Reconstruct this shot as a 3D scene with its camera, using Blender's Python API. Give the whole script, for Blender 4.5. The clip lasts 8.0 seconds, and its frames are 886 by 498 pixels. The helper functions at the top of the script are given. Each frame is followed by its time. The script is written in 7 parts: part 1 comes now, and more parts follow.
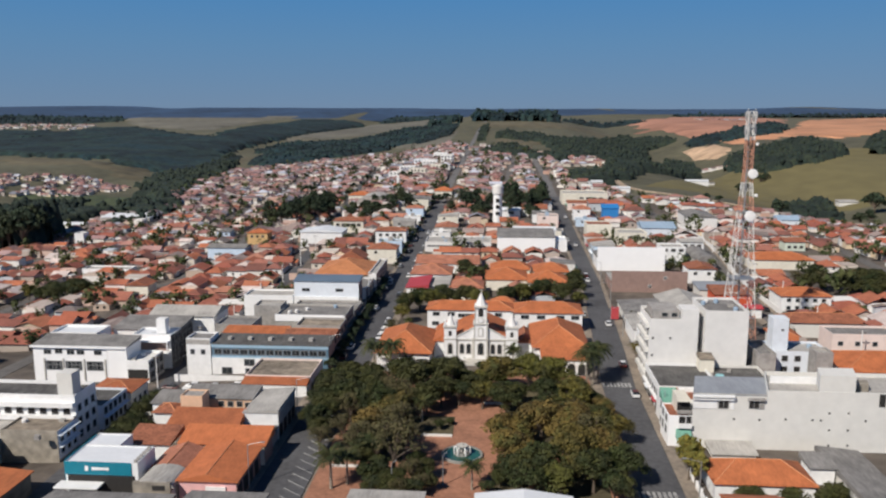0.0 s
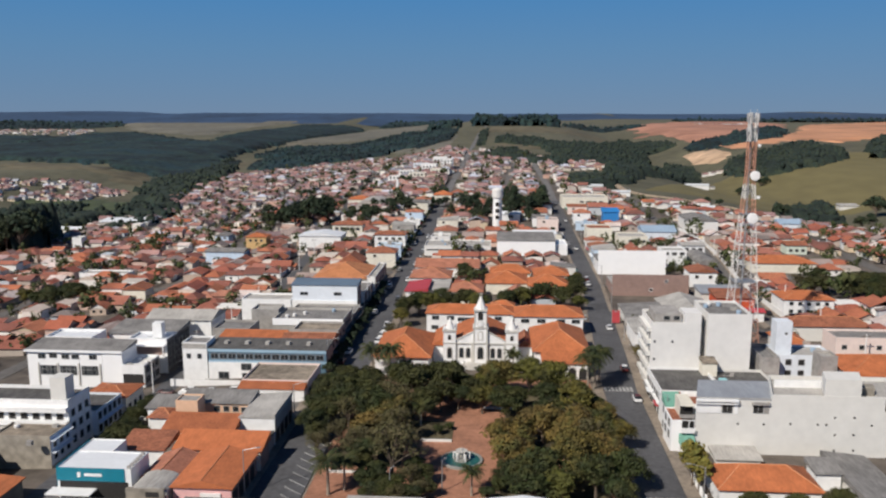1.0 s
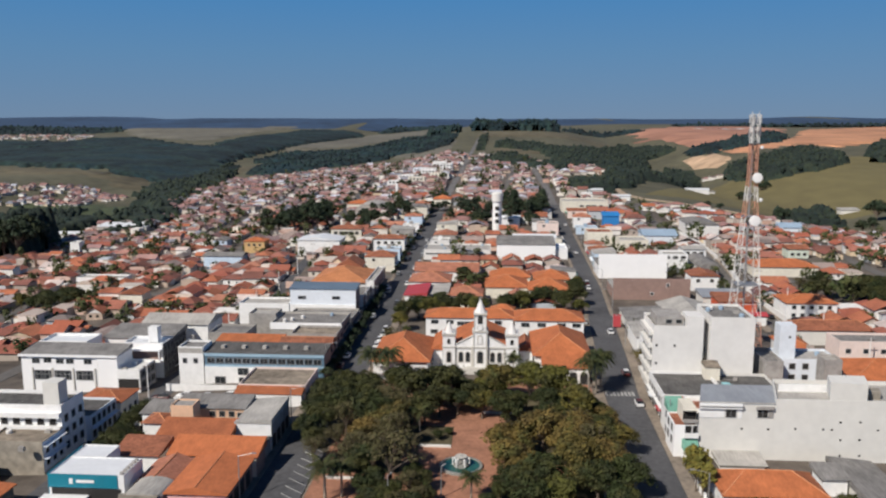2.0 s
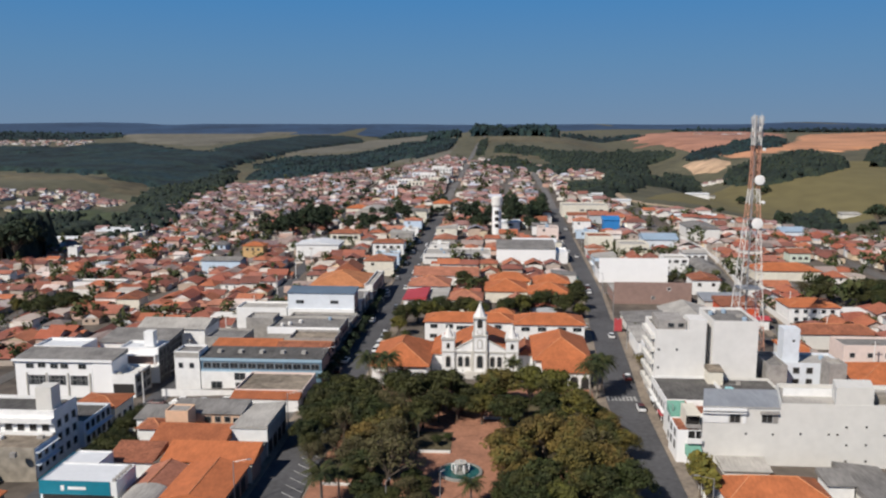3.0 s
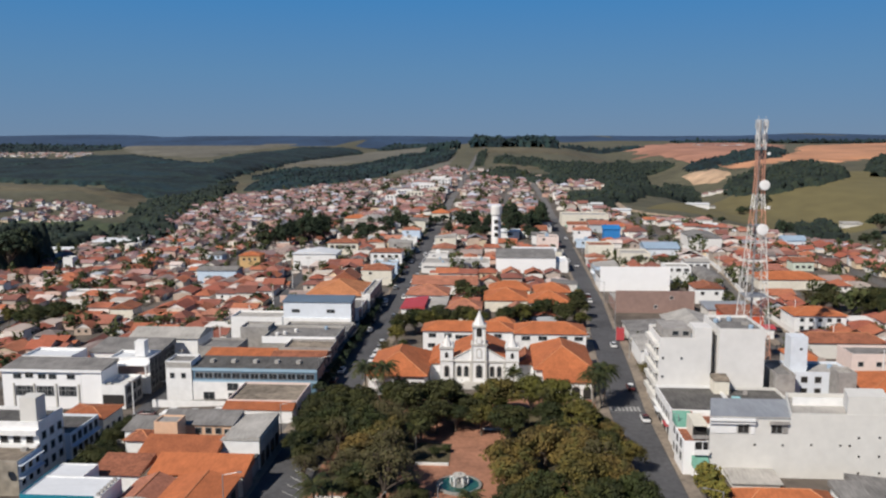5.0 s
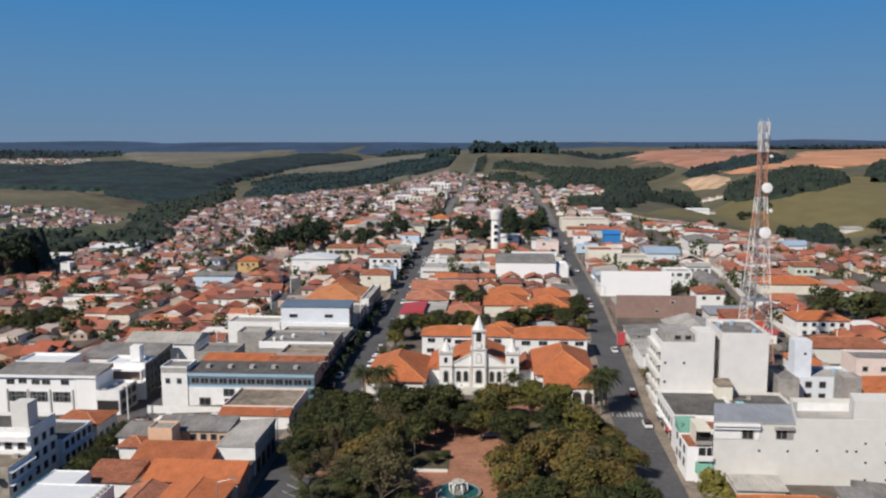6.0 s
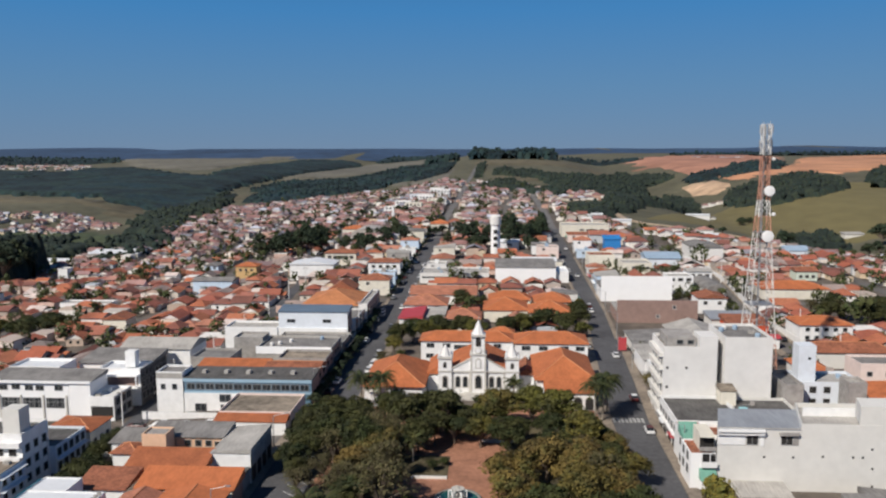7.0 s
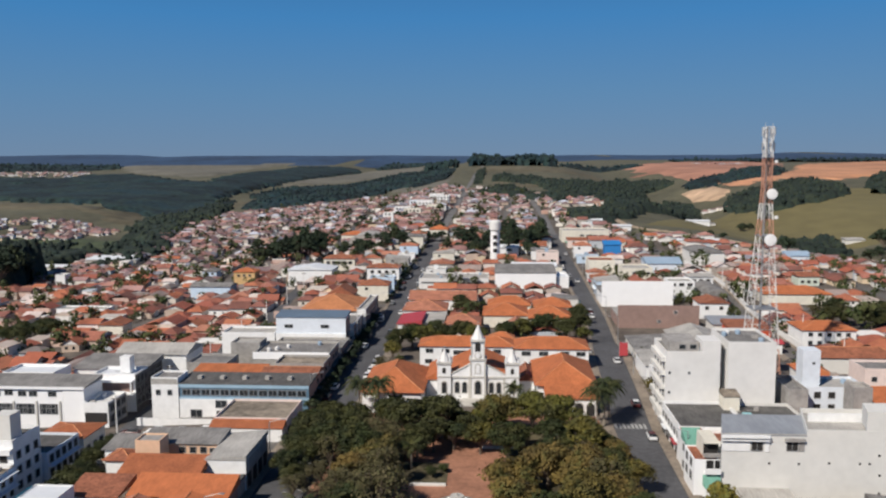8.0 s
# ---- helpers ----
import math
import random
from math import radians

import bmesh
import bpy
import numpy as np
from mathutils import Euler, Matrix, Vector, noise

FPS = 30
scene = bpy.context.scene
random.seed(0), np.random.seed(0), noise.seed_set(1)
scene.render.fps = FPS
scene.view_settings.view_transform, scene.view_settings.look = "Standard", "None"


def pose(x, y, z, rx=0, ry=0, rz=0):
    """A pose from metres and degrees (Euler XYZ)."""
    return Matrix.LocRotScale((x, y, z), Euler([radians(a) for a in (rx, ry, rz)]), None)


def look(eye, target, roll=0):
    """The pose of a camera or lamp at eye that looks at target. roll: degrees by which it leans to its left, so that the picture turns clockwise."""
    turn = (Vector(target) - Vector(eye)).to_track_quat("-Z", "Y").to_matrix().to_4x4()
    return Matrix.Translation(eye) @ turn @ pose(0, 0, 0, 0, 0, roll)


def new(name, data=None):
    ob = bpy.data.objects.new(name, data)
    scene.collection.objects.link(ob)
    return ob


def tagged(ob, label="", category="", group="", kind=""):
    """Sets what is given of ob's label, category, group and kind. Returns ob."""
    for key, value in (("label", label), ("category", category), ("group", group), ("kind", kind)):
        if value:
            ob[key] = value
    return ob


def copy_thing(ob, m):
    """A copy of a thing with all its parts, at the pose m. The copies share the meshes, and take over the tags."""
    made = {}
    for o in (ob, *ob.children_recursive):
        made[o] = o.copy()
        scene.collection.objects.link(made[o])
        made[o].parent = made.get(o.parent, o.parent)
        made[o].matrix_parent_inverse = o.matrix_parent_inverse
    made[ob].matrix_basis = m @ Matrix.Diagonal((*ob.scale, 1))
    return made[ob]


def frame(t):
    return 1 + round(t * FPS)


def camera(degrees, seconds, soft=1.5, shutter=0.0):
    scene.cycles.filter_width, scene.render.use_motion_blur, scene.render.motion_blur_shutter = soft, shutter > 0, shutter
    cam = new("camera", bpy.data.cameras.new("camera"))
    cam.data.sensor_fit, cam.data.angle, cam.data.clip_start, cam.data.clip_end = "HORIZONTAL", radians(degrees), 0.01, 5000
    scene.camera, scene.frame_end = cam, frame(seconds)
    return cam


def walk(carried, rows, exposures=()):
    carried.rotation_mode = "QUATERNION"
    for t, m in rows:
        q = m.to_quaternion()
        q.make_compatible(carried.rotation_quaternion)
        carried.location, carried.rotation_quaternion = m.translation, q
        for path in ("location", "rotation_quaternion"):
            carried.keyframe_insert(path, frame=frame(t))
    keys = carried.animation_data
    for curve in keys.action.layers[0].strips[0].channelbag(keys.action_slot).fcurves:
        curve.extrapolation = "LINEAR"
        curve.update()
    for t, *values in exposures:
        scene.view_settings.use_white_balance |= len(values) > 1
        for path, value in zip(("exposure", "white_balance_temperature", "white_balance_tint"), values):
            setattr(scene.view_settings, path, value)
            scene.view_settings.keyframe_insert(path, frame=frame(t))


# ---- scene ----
cam = camera(58.5, 8.0, soft=2.3)


def drift(t):
    """The eye and the aim of the slow forward descent, t from 0 to 1."""
    x, y, z = -0.07 * t, 17.28 * t + 0.17 * t * t, 66 - 7.68 * t - 0.164 * t * t
    yaw = radians(4.1 - 0.128 * t - 0.059 * t * t)
    tilt = radians(-9.965 + 2.863 * t + 0.591 * t * t)
    lean = -0.377 * t + 0.083 * t * t
    aim = (x - math.sin(yaw) * math.cos(tilt), y + math.cos(yaw) * math.cos(tilt), z + math.sin(tilt))
    return look((x, y, z), aim, lean)


walk(cam, [(k * 0.5, drift(k / 16)) for k in range(17)], exposures=[(0.0, -0.12), (8.0, -0.12)])

# ---- sky and sun ----
SUN_EL, SUN_FROM = radians(42), Vector((-0.64, -0.77, 0)).normalized()
world = bpy.data.worlds.new("sky")
scene.world = world
world.use_nodes = True
wn = world.node_tree.nodes
wl = world.node_tree.links
sky = wn.new("ShaderNodeTexSky")
sky.sky_type = "NISHITA"
sky.sun_disc = False
sky.sun_elevation = SUN_EL
sky.sun_rotation = math.atan2(SUN_FROM.x, SUN_FROM.y)
sky.air_density, sky.dust_density, sky.ozone_density, sky.altitude = 0.9, 0.15, 7.0, 600
hazy = wn.new("ShaderNodeMix")
hazy.data_type, hazy.blend_type = "RGBA", "MULTIPLY"
hazy.inputs["Factor"].default_value = 1
hazy.inputs["B"].default_value = (0.78, 0.95, 1.22, 1)
wl.new(sky.outputs[0], hazy.inputs["A"])
# an even clear-day gradient by height, blended over the sky model
way, apart, rise_up, thick_air, blend = wn.new("ShaderNodeTexCoord"), wn.new("ShaderNodeSeparateXYZ"), wn.new("ShaderNodeValToRGB"), wn.new("ShaderNodeVectorMath"), wn.new("ShaderNodeMix")
wl.new(way.outputs["Generated"], apart.inputs[0])
wl.new(apart.outputs["Z"], rise_up.inputs["Fac"])
stops = rise_up.color_ramp.elements
stops.new(0.08), stops.new(0.17), stops.new(0.32)
for k, (at, colour) in enumerate(((0.0, (0.152, 0.237, 0.365)), (0.08, (0.106, 0.237, 0.415)), (0.17, (0.053, 0.217, 0.475)), (0.32, (0.028, 0.10, 0.27)), (0.7, (0.012, 0.042, 0.12)))):
    stops[k].position, stops[k].color = at, (*colour, 1)
thick_air.operation = "SCALE"
thick_air.inputs["Scale"].default_value = 23
wl.new(rise_up.outputs["Color"], thick_air.inputs[0])
blend.data_type = "RGBA"
blend.inputs["Factor"].default_value = 0.9
wl.new(hazy.outputs["Result"], blend.inputs["A"])
wl.new(thick_air.outputs[0], blend.inputs["B"])
wl.new(blend.outputs["Result"], wn["Background"].inputs["Color"])
wn["Background"].inputs["Strength"].default_value = 0.050

sun = new("sun", bpy.data.lights.new("sun", "SUN"))
sun.data.energy, sun.data.angle, sun.data.color = 5.2, radians(0.55), (1.0, 0.93, 0.84)
sun.matrix_world = look(SUN_FROM * 100 + Vector((0, 0, 100 * math.tan(SUN_EL))), (0, 0, 0))

# ---- materials ----


def surface(name, colour, rough=0.85, metal=0.0, fine=3.0, coarse=0.12, amount=0.18, bump=0.05, palette=None, pick="", spread=0.0, streak=None, second=None):
    """A weathered surface: grain and stains at two scales; a palette picks one colour a piece, by object or by island."""
    m = bpy.data.materials.new(name)
    m.use_nodes = True
    n, l = m.node_tree.nodes, m.node_tree.links
    b = n["Principled BSDF"]
    b.inputs["Roughness"].default_value = rough
    b.inputs["Metallic"].default_value = metal
    geo = n.new("ShaderNodeNewGeometry")
    place = geo.outputs["Position"]
    if streak:
        mp = n.new("ShaderNodeMapping")
        mp.inputs["Scale"].default_value = streak
        l.new(place, mp.inputs["Vector"])
        grain_at = mp.outputs["Vector"]
    else:
        grain_at = place
    n1, n2 = n.new("ShaderNodeTexNoise"), n.new("ShaderNodeTexNoise")
    n1.inputs["Scale"].default_value, n1.inputs["Detail"].default_value = fine, 3
    n2.inputs["Scale"].default_value, n2.inputs["Detail"].default_value = coarse, 4
    l.new(grain_at, n1.inputs["Vector"])
    l.new(place, n2.inputs["Vector"])
    add = n.new("ShaderNodeMath")
    add.operation = "ADD"
    l.new(n1.outputs["Fac"], add.inputs[0])
    l.new(n2.outputs["Fac"], add.inputs[1])
    rng = n.new("ShaderNodeMapRange")
    rng.inputs["From Min"].default_value, rng.inputs["From Max"].default_value = 0.6, 1.4
    rng.inputs["To Min"].default_value, rng.inputs["To Max"].default_value = 1 - amount * 1.6, 1 + amount
    l.new(add.outputs[0], rng.inputs["Value"])
    mul = n.new("ShaderNodeMix")
    mul.data_type, mul.blend_type = "RGBA", "MULTIPLY"
    mul.inputs["Factor"].default_value = 1
    if palette:
        ramp = n.new("ShaderNodeValToRGB")
        ramp.color_ramp.interpolation = "CONSTANT"
        e = ramp.color_ramp.elements
        while len(e) < len(palette):
            e.new(0.5)
        for k, c in enumerate(palette):
            e[k].position, e[k].color = k / len(palette), (*c, 1)
        if pick == "patch":
            ramp.color_ramp.interpolation = "LINEAR"
            n3, span = n.new("ShaderNodeTexNoise"), n.new("ShaderNodeMapRange")
            n3.inputs["Scale"].default_value, n3.inputs["Detail"].default_value = spread, 6
            span.inputs["From Min"].default_value, span.inputs["From Max"].default_value = 0.3, 0.7
            l.new(place, n3.inputs["Vector"])
            l.new(n3.outputs["Fac"], span.inputs["Value"])
            l.new(span.outputs["Result"], ramp.inputs["Fac"])
        elif pick == "island":
            l.new(geo.outputs["Random Per Island"], ramp.inputs["Fac"])
        else:
            info = n.new("ShaderNodeObjectInfo")
            l.new(info.outputs["Random"], ramp.inputs["Fac"])
        if second:
            n3, span, two = n.new("ShaderNodeTexNoise"), n.new("ShaderNodeMapRange"), n.new("ShaderNodeMix")
            n3.inputs["Scale"].default_value, n3.inputs["Detail"].default_value = spread, 3
            span.inputs["From Min"].default_value, span.inputs["From Max"].default_value = 0.46, 0.66
            two.data_type = "RGBA"
            two.inputs["B"].default_value = (*second, 1)
            l.new(place, n3.inputs["Vector"])
            l.new(n3.outputs["Fac"], span.inputs["Value"])
            l.new(span.outputs["Result"], two.inputs["Factor"])
            l.new(ramp.outputs["Color"], two.inputs["A"])
            l.new(two.outputs["Result"], mul.inputs["A"])
        else:
            l.new(ramp.outputs["Color"], mul.inputs["A"])
    else:
        mul.inputs["A"].default_value = (*colour, 1)
    l.new(rng.outputs["Result"], mul.inputs["B"])
    l.new(mul.outputs["Result"], b.inputs["Base Color"])
    if bump:
        bp = n.new("ShaderNodeBump")
        bp.inputs["Strength"].default_value, bp.inputs["Distance"].default_value = 0.5, bump
        l.new(n1.outputs["Fac"], bp.inputs["Height"])
        l.new(bp.outputs["Normal"], b.inputs["Normal"])
    return m


WHITES = [(0.770, 0.735, 0.690), (0.640, 0.570, 0.490), (0.790, 0.765, 0.735), (0.520, 0.410, 0.330), (0.710, 0.655, 0.600), (0.610, 0.440, 0.370), (0.480, 0.400, 0.350), (0.560, 0.360, 0.280),
          (0.660, 0.535, 0.380), (0.730, 0.680, 0.620), (0.480, 0.520, 0.560), (0.530, 0.480, 0.430), (0.430, 0.370, 0.320)]
TILES = [(0.330, 0.112, 0.072), (0.395, 0.130, 0.070), (0.250, 0.092, 0.066), (0.440, 0.160, 0.085), (0.205, 0.086, 0.066), (0.345, 0.106, 0.064), (0.375, 0.142, 0.094), (0.285, 0.100, 0.068), (0.420, 0.140, 0.072),
         (0.255, 0.105, 0.080), (0.385, 0.115, 0.064), (0.320, 0.250, 0.225), (0.430, 0.190, 0.125), (0.295, 0.092, 0.062), (0.230, 0.190, 0.175), (0.340, 0.120, 0.080), (0.450, 0.152, 0.075), (0.620, 0.520, 0.480), (0.355, 0.142, 0.102), (0.395, 0.134, 0.074)]
# tile colours greyed and cooled: haze painted into the distant roofs
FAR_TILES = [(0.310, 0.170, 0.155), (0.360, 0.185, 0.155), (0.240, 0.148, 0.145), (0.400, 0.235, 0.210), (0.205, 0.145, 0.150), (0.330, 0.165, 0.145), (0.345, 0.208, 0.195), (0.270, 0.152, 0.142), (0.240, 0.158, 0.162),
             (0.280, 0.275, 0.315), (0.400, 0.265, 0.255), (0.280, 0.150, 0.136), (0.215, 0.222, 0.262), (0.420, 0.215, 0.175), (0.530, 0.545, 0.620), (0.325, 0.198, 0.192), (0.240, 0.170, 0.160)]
HOUSE_WALL = surface("painted plaster houses", None, 0.9, palette=WHITES, amount=0.12, fine=1.2)
HOUSE_ROOF = surface("terracotta roofs", None, 0.9, palette=TILES, amount=0.3, fine=2.5, coarse=0.3, bump=0.08)
FAR_WALL = surface("painted plaster far houses", None, 0.9, palette=WHITES + [(0.80, 0.78, 0.74), (0.82, 0.79, 0.73), (0.78, 0.76, 0.73)], pick="island", amount=0.1, fine=0.8, bump=0)
MID_ROOF = surface("terracotta roofs in the middle distance", None, 0.9, palette=TILES, pick="island", amount=0.3, fine=1.5, bump=0)
FAR_ROOF = surface("far roofs tinted for haze", None, 0.9, palette=FAR_TILES, pick="island", amount=0.25, fine=1.5, bump=0)
WHITE = surface("white paint", (0.82, 0.82, 0.81), 0.75, amount=0.07, fine=0.8, coarse=0.2)
CLEAN_WHITE = surface("fresh white paint", (0.88, 0.88, 0.88), 0.75, amount=0.025, fine=0.5, coarse=0.1, bump=0.01)
COOL_WHITE = surface("bluish white paint", (0.70, 0.745, 0.80), 0.75, amount=0.06, fine=0.8, coarse=0.2)
CREAM = surface("cream plaster", (0.68, 0.668, 0.632), 0.9, amount=0.06, fine=0.6, coarse=0.1)
GREYPLASTER = surface("light grey plaster", (0.735, 0.722, 0.70), 0.9, amount=0.06, fine=0.5, coarse=0.12)
RAWPLASTER = surface("bare cement render", (0.36, 0.34, 0.32), 0.95, amount=0.25, fine=0.8, coarse=0.25)
PALECREAM = surface("pale cream paint", (0.74, 0.70, 0.60), 0.85, amount=0.1, fine=0.8)
PEACH = surface("peach paint", (0.74, 0.49, 0.33), 0.85, amount=0.1, fine=0.8)
PALE_PINK = surface("pale pink paint", (0.78, 0.645, 0.59), 0.85, amount=0.08, fine=0.8)
PINK = surface("pink paint", (0.78, 0.45, 0.44), 0.85, amount=0.1, fine=0.8)
BLUEWALL = surface("pale blue paint", (0.30, 0.40, 0.51), 0.8, amount=0.1, fine=0.8)
SOFT_BLUE = surface("light blue house paint", (0.55, 0.67, 0.80), 0.85, amount=0.08, fine=0.8)
OCHRE = surface("ochre paint", (0.62, 0.41, 0.19), 0.85, amount=0.12, fine=0.8)
PALE_GREEN = surface("pale green paint", (0.60, 0.66, 0.57), 0.85, amount=0.1, fine=0.8)
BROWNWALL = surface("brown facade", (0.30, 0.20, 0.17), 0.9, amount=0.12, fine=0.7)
BAND_BLUE = surface("slate blue cladding", (0.11, 0.20, 0.28), 0.7, amount=0.12, fine=0.8)
SLATE_TRIM = surface("slate blue trim", (0.30, 0.44, 0.55), 0.75, amount=0.1, fine=0.8)
METAL_GREY = surface("blue-grey metal roof", (0.30, 0.32, 0.35), 0.6, amount=0.15, fine=1.2, coarse=0.2, streak=(2.5, 0.3, 1))
BRIGHT_TILE = surface("new orange clay tiles", (0.50, 0.155, 0.058), 0.9, amount=0.18, fine=2.2, coarse=0.35, bump=0.08, streak=(1, 0.35, 1))
RIDGE = surface("pale mortared ridge tiles", (0.58, 0.25, 0.12), 0.9, amount=0.25, fine=1.5)
PINK_TILE = surface("faded clay tiles", (0.42, 0.17, 0.105), 0.92, amount=0.3, fine=2.0, coarse=0.4, bump=0.08)
STAIN = surface("brown stained concrete roof", (0.27, 0.225, 0.175), 0.95, amount=0.5, fine=0.6, coarse=0.12)
TEAL = surface("teal cladding", (0.01, 0.20, 0.28), 0.5, amount=0.08, fine=1.0, bump=0)
OLD_STONE = surface("weathered stone", (0.27, 0.27, 0.25), 0.9, amount=0.25)
STONE_GREY = surface("grey trim", (0.52, 0.50, 0.46), 0.9, amount=0.12)
ORANGE_TILE = surface("orange clay tiles", (0.45, 0.140, 0.052), 0.9, amount=0.22, fine=2.2, coarse=0.35, bump=0.08, streak=(1, 0.35, 1))
RUST_TILE = surface("rusty clay tiles", (0.36, 0.115, 0.048), 0.9, amount=0.25, fine=2.2, coarse=0.35, bump=0.08)
BROWN_TILE = surface("weathered clay tiles", (0.30, 0.11, 0.06), 0.92, amount=0.35, fine=2.0, coarse=0.5, bump=0.08)
RED_TILE = surface("red metal roof", (0.46, 0.06, 0.07), 0.6, amount=0.15, fine=2.0)
GREY_ROOF = surface("fibre cement roof", (0.23, 0.22, 0.21), 0.92, amount=0.35, fine=1.5, coarse=0.25, bump=0.06, streak=(2.5, 0.3, 1))
LIGHT_ROOF = surface("light fibre cement roof", (0.42, 0.40, 0.37), 0.9, amount=0.25, fine=1.5, coarse=0.2, bump=0.06, streak=(2.5, 0.3, 1))
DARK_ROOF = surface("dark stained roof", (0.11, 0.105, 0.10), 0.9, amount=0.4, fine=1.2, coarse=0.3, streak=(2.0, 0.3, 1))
BLUE_ROOF = surface("blue steel roof", (0.13, 0.18, 0.24), 0.55, amount=0.15, fine=1.5)
WHITE_METAL = surface("white metal roof", (0.74, 0.76, 0.78), 0.5, amount=0.06, fine=1.0, bump=0.02)
BRIGHT_BLUE = surface("bright blue sheet", (0.03, 0.22, 0.55), 0.6, amount=0.12)
GREEN_PAINT = surface("green paint", (0.16, 0.36, 0.28), 0.7, amount=0.2)
GLASS = surface("dark window glass", (0.03, 0.035, 0.04), 0.12, amount=0.3, fine=0.6, bump=0)
FRAME_GREY = surface("grey window frames", (0.30, 0.30, 0.30), 0.6, amount=0.1, bump=0)
# on openings this flat near-black stands in for the shade inside
DARK = surface("near-black for dark parts and shaded openings", (0.025, 0.023, 0.022), 0.9, amount=0.3, bump=0)
ASPHALT = surface("asphalt", (0.088, 0.088, 0.094), 0.9, amount=0.28, fine=0.9, coarse=0.08)
BACKSTREET = surface("worn dusty asphalt", (0.135, 0.126, 0.118), 0.95, amount=0.3, fine=0.9, coarse=0.1)
PALE_ROAD = surface("sun-bleached asphalt", (0.165, 0.160, 0.158), 0.95, amount=0.25, fine=0.9, coarse=0.1)
# the blue of the far hills is distance haze mixed into the colour
HILLS = surface("wooded hills with haze in the colour", (0.026, 0.058, 0.118), 0.95, amount=0.35, fine=0.02, coarse=0.004, bump=2.0)
KERB = surface("pavement concrete", (0.26, 0.215, 0.17), 0.95, amount=0.3, fine=0.9, coarse=0.15)
PAINT = surface("road marking paint", (0.36, 0.36, 0.35), 0.8, amount=0.4, fine=2.0, bump=0)
BRICKPAVE = surface("terracotta plaza paving", (0.36, 0.17, 0.105), 0.95, amount=0.25, fine=1.2, coarse=0.2)
YARD = surface("bare yards and dusty ground", (0.128, 0.106, 0.088), 0.95, amount=0.45, fine=0.25, coarse=0.04, bump=0.1)
MEADOW = surface("damp green meadow", (0.062, 0.080, 0.034), 0.98, amount=0.45, fine=0.12, coarse=0.02, bump=0.3)
REDFIELD = surface("ploughed reddish earth", (0.42, 0.205, 0.135), 0.98, amount=0.35, fine=0.03, coarse=0.012, bump=0.2, streak=(0.3, 1, 1))
TAN_CEMENT = surface("stained tan cement render", (0.32, 0.285, 0.235), 0.95, amount=0.35, fine=0.6, coarse=0.2)
GRASS = surface("dry grassland", (0.105, 0.099, 0.060), 0.98, amount=0.28, fine=0.08, coarse=0.01, bump=0.3)
PASTURE = surface("olive pasture", (0.15, 0.127, 0.052), 0.98, amount=0.16, fine=0.07, coarse=0.008, bump=0.3, streak=(1, 0.4, 1))
TANFIELD = surface("tan stubble", (0.150, 0.140, 0.108), 0.98, amount=0.3, fine=0.05, coarse=0.006, bump=0.2)
DRYFIELD = surface("dry brownish pasture", (0.122, 0.104, 0.062), 0.98, amount=0.4, fine=0.06, coarse=0.01, bump=0.3)
PLOUGHED = surface("ploughed orange earth", (0.56, 0.275, 0.150), 0.98, amount=0.4, fine=0.03, coarse=0.012, bump=0.2, streak=(0.3, 1, 1))
PALE_EARTH = surface("pale bare earth", (0.58, 0.40, 0.26), 0.98, amount=0.35, fine=0.05, coarse=0.02, bump=0.2)
DIRT = surface("pale dirt track", (0.40, 0.31, 0.22), 0.98, amount=0.3, fine=0.3, coarse=0.05)
BARK = surface("bark", (0.13, 0.10, 0.075), 0.95, amount=0.3)
PALEBARK = surface("pale palm trunk", (0.30, 0.26, 0.21), 0.95, amount=0.25)
LEAF_DARK = surface("dark foliage", None, 0.8, palette=[(0.021, 0.032, 0.005), (0.032, 0.044, 0.006), (0.026, 0.037, 0.005), (0.041, 0.047, 0.007), (0.023, 0.034, 0.005), (0.037, 0.041, 0.007)], spread=0.35, second=(0.058, 0.058, 0.010), amount=0.4, fine=0.9, coarse=0.25, bump=0)
YARD_LEAF = surface("yard foliage", None, 0.85, palette=[(0.036, 0.056, 0.014), (0.06, 0.076, 0.02), (0.078, 0.086, 0.026), (0.044, 0.062, 0.017)], pick="patch", spread=0.12, amount=0.4, fine=0.6, bump=0)
LEAF_FAR = surface("deep green foliage", None, 0.85, palette=[(0.024, 0.042, 0.018), (0.033, 0.052, 0.021), (0.027, 0.045, 0.020), (0.043, 0.057, 0.022)], spread=0.3, second=(0.017, 0.031, 0.015), amount=0.35, fine=0.7, coarse=0.2, bump=0)
LEAF_OLIVE = surface("olive foliage", None, 0.8, palette=[(0.118, 0.100, 0.012), (0.088, 0.090, 0.012), (0.138, 0.112, 0.016), (0.100, 0.096, 0.012), (0.122, 0.104, 0.014), (0.130, 0.100, 0.018)], spread=0.4, second=(0.050, 0.056, 0.010), amount=0.45, fine=0.9, coarse=0.25, bump=0)
LEAF_BROWN = surface("brownish olive foliage", None, 0.85, palette=[(0.150, 0.104, 0.022), (0.124, 0.094, 0.021), (0.162, 0.110, 0.027)], spread=0.4, second=(0.078, 0.076, 0.016), amount=0.45, fine=0.9, coarse=0.25, bump=0)
LEAF_DRY = surface("thin greyish foliage", None, 0.85, palette=[(0.090, 0.078, 0.028), (0.070, 0.066, 0.021), (0.104, 0.086, 0.038)], pick="island", amount=0.3, bump=0)
LEAF_YELLOW = surface("yellow-green foliage", None, 0.8, palette=[(0.247, 0.195, 0.029), (0.195, 0.169, 0.029), (0.150, 0.150, 0.029)], pick="island", amount=0.3, bump=0)
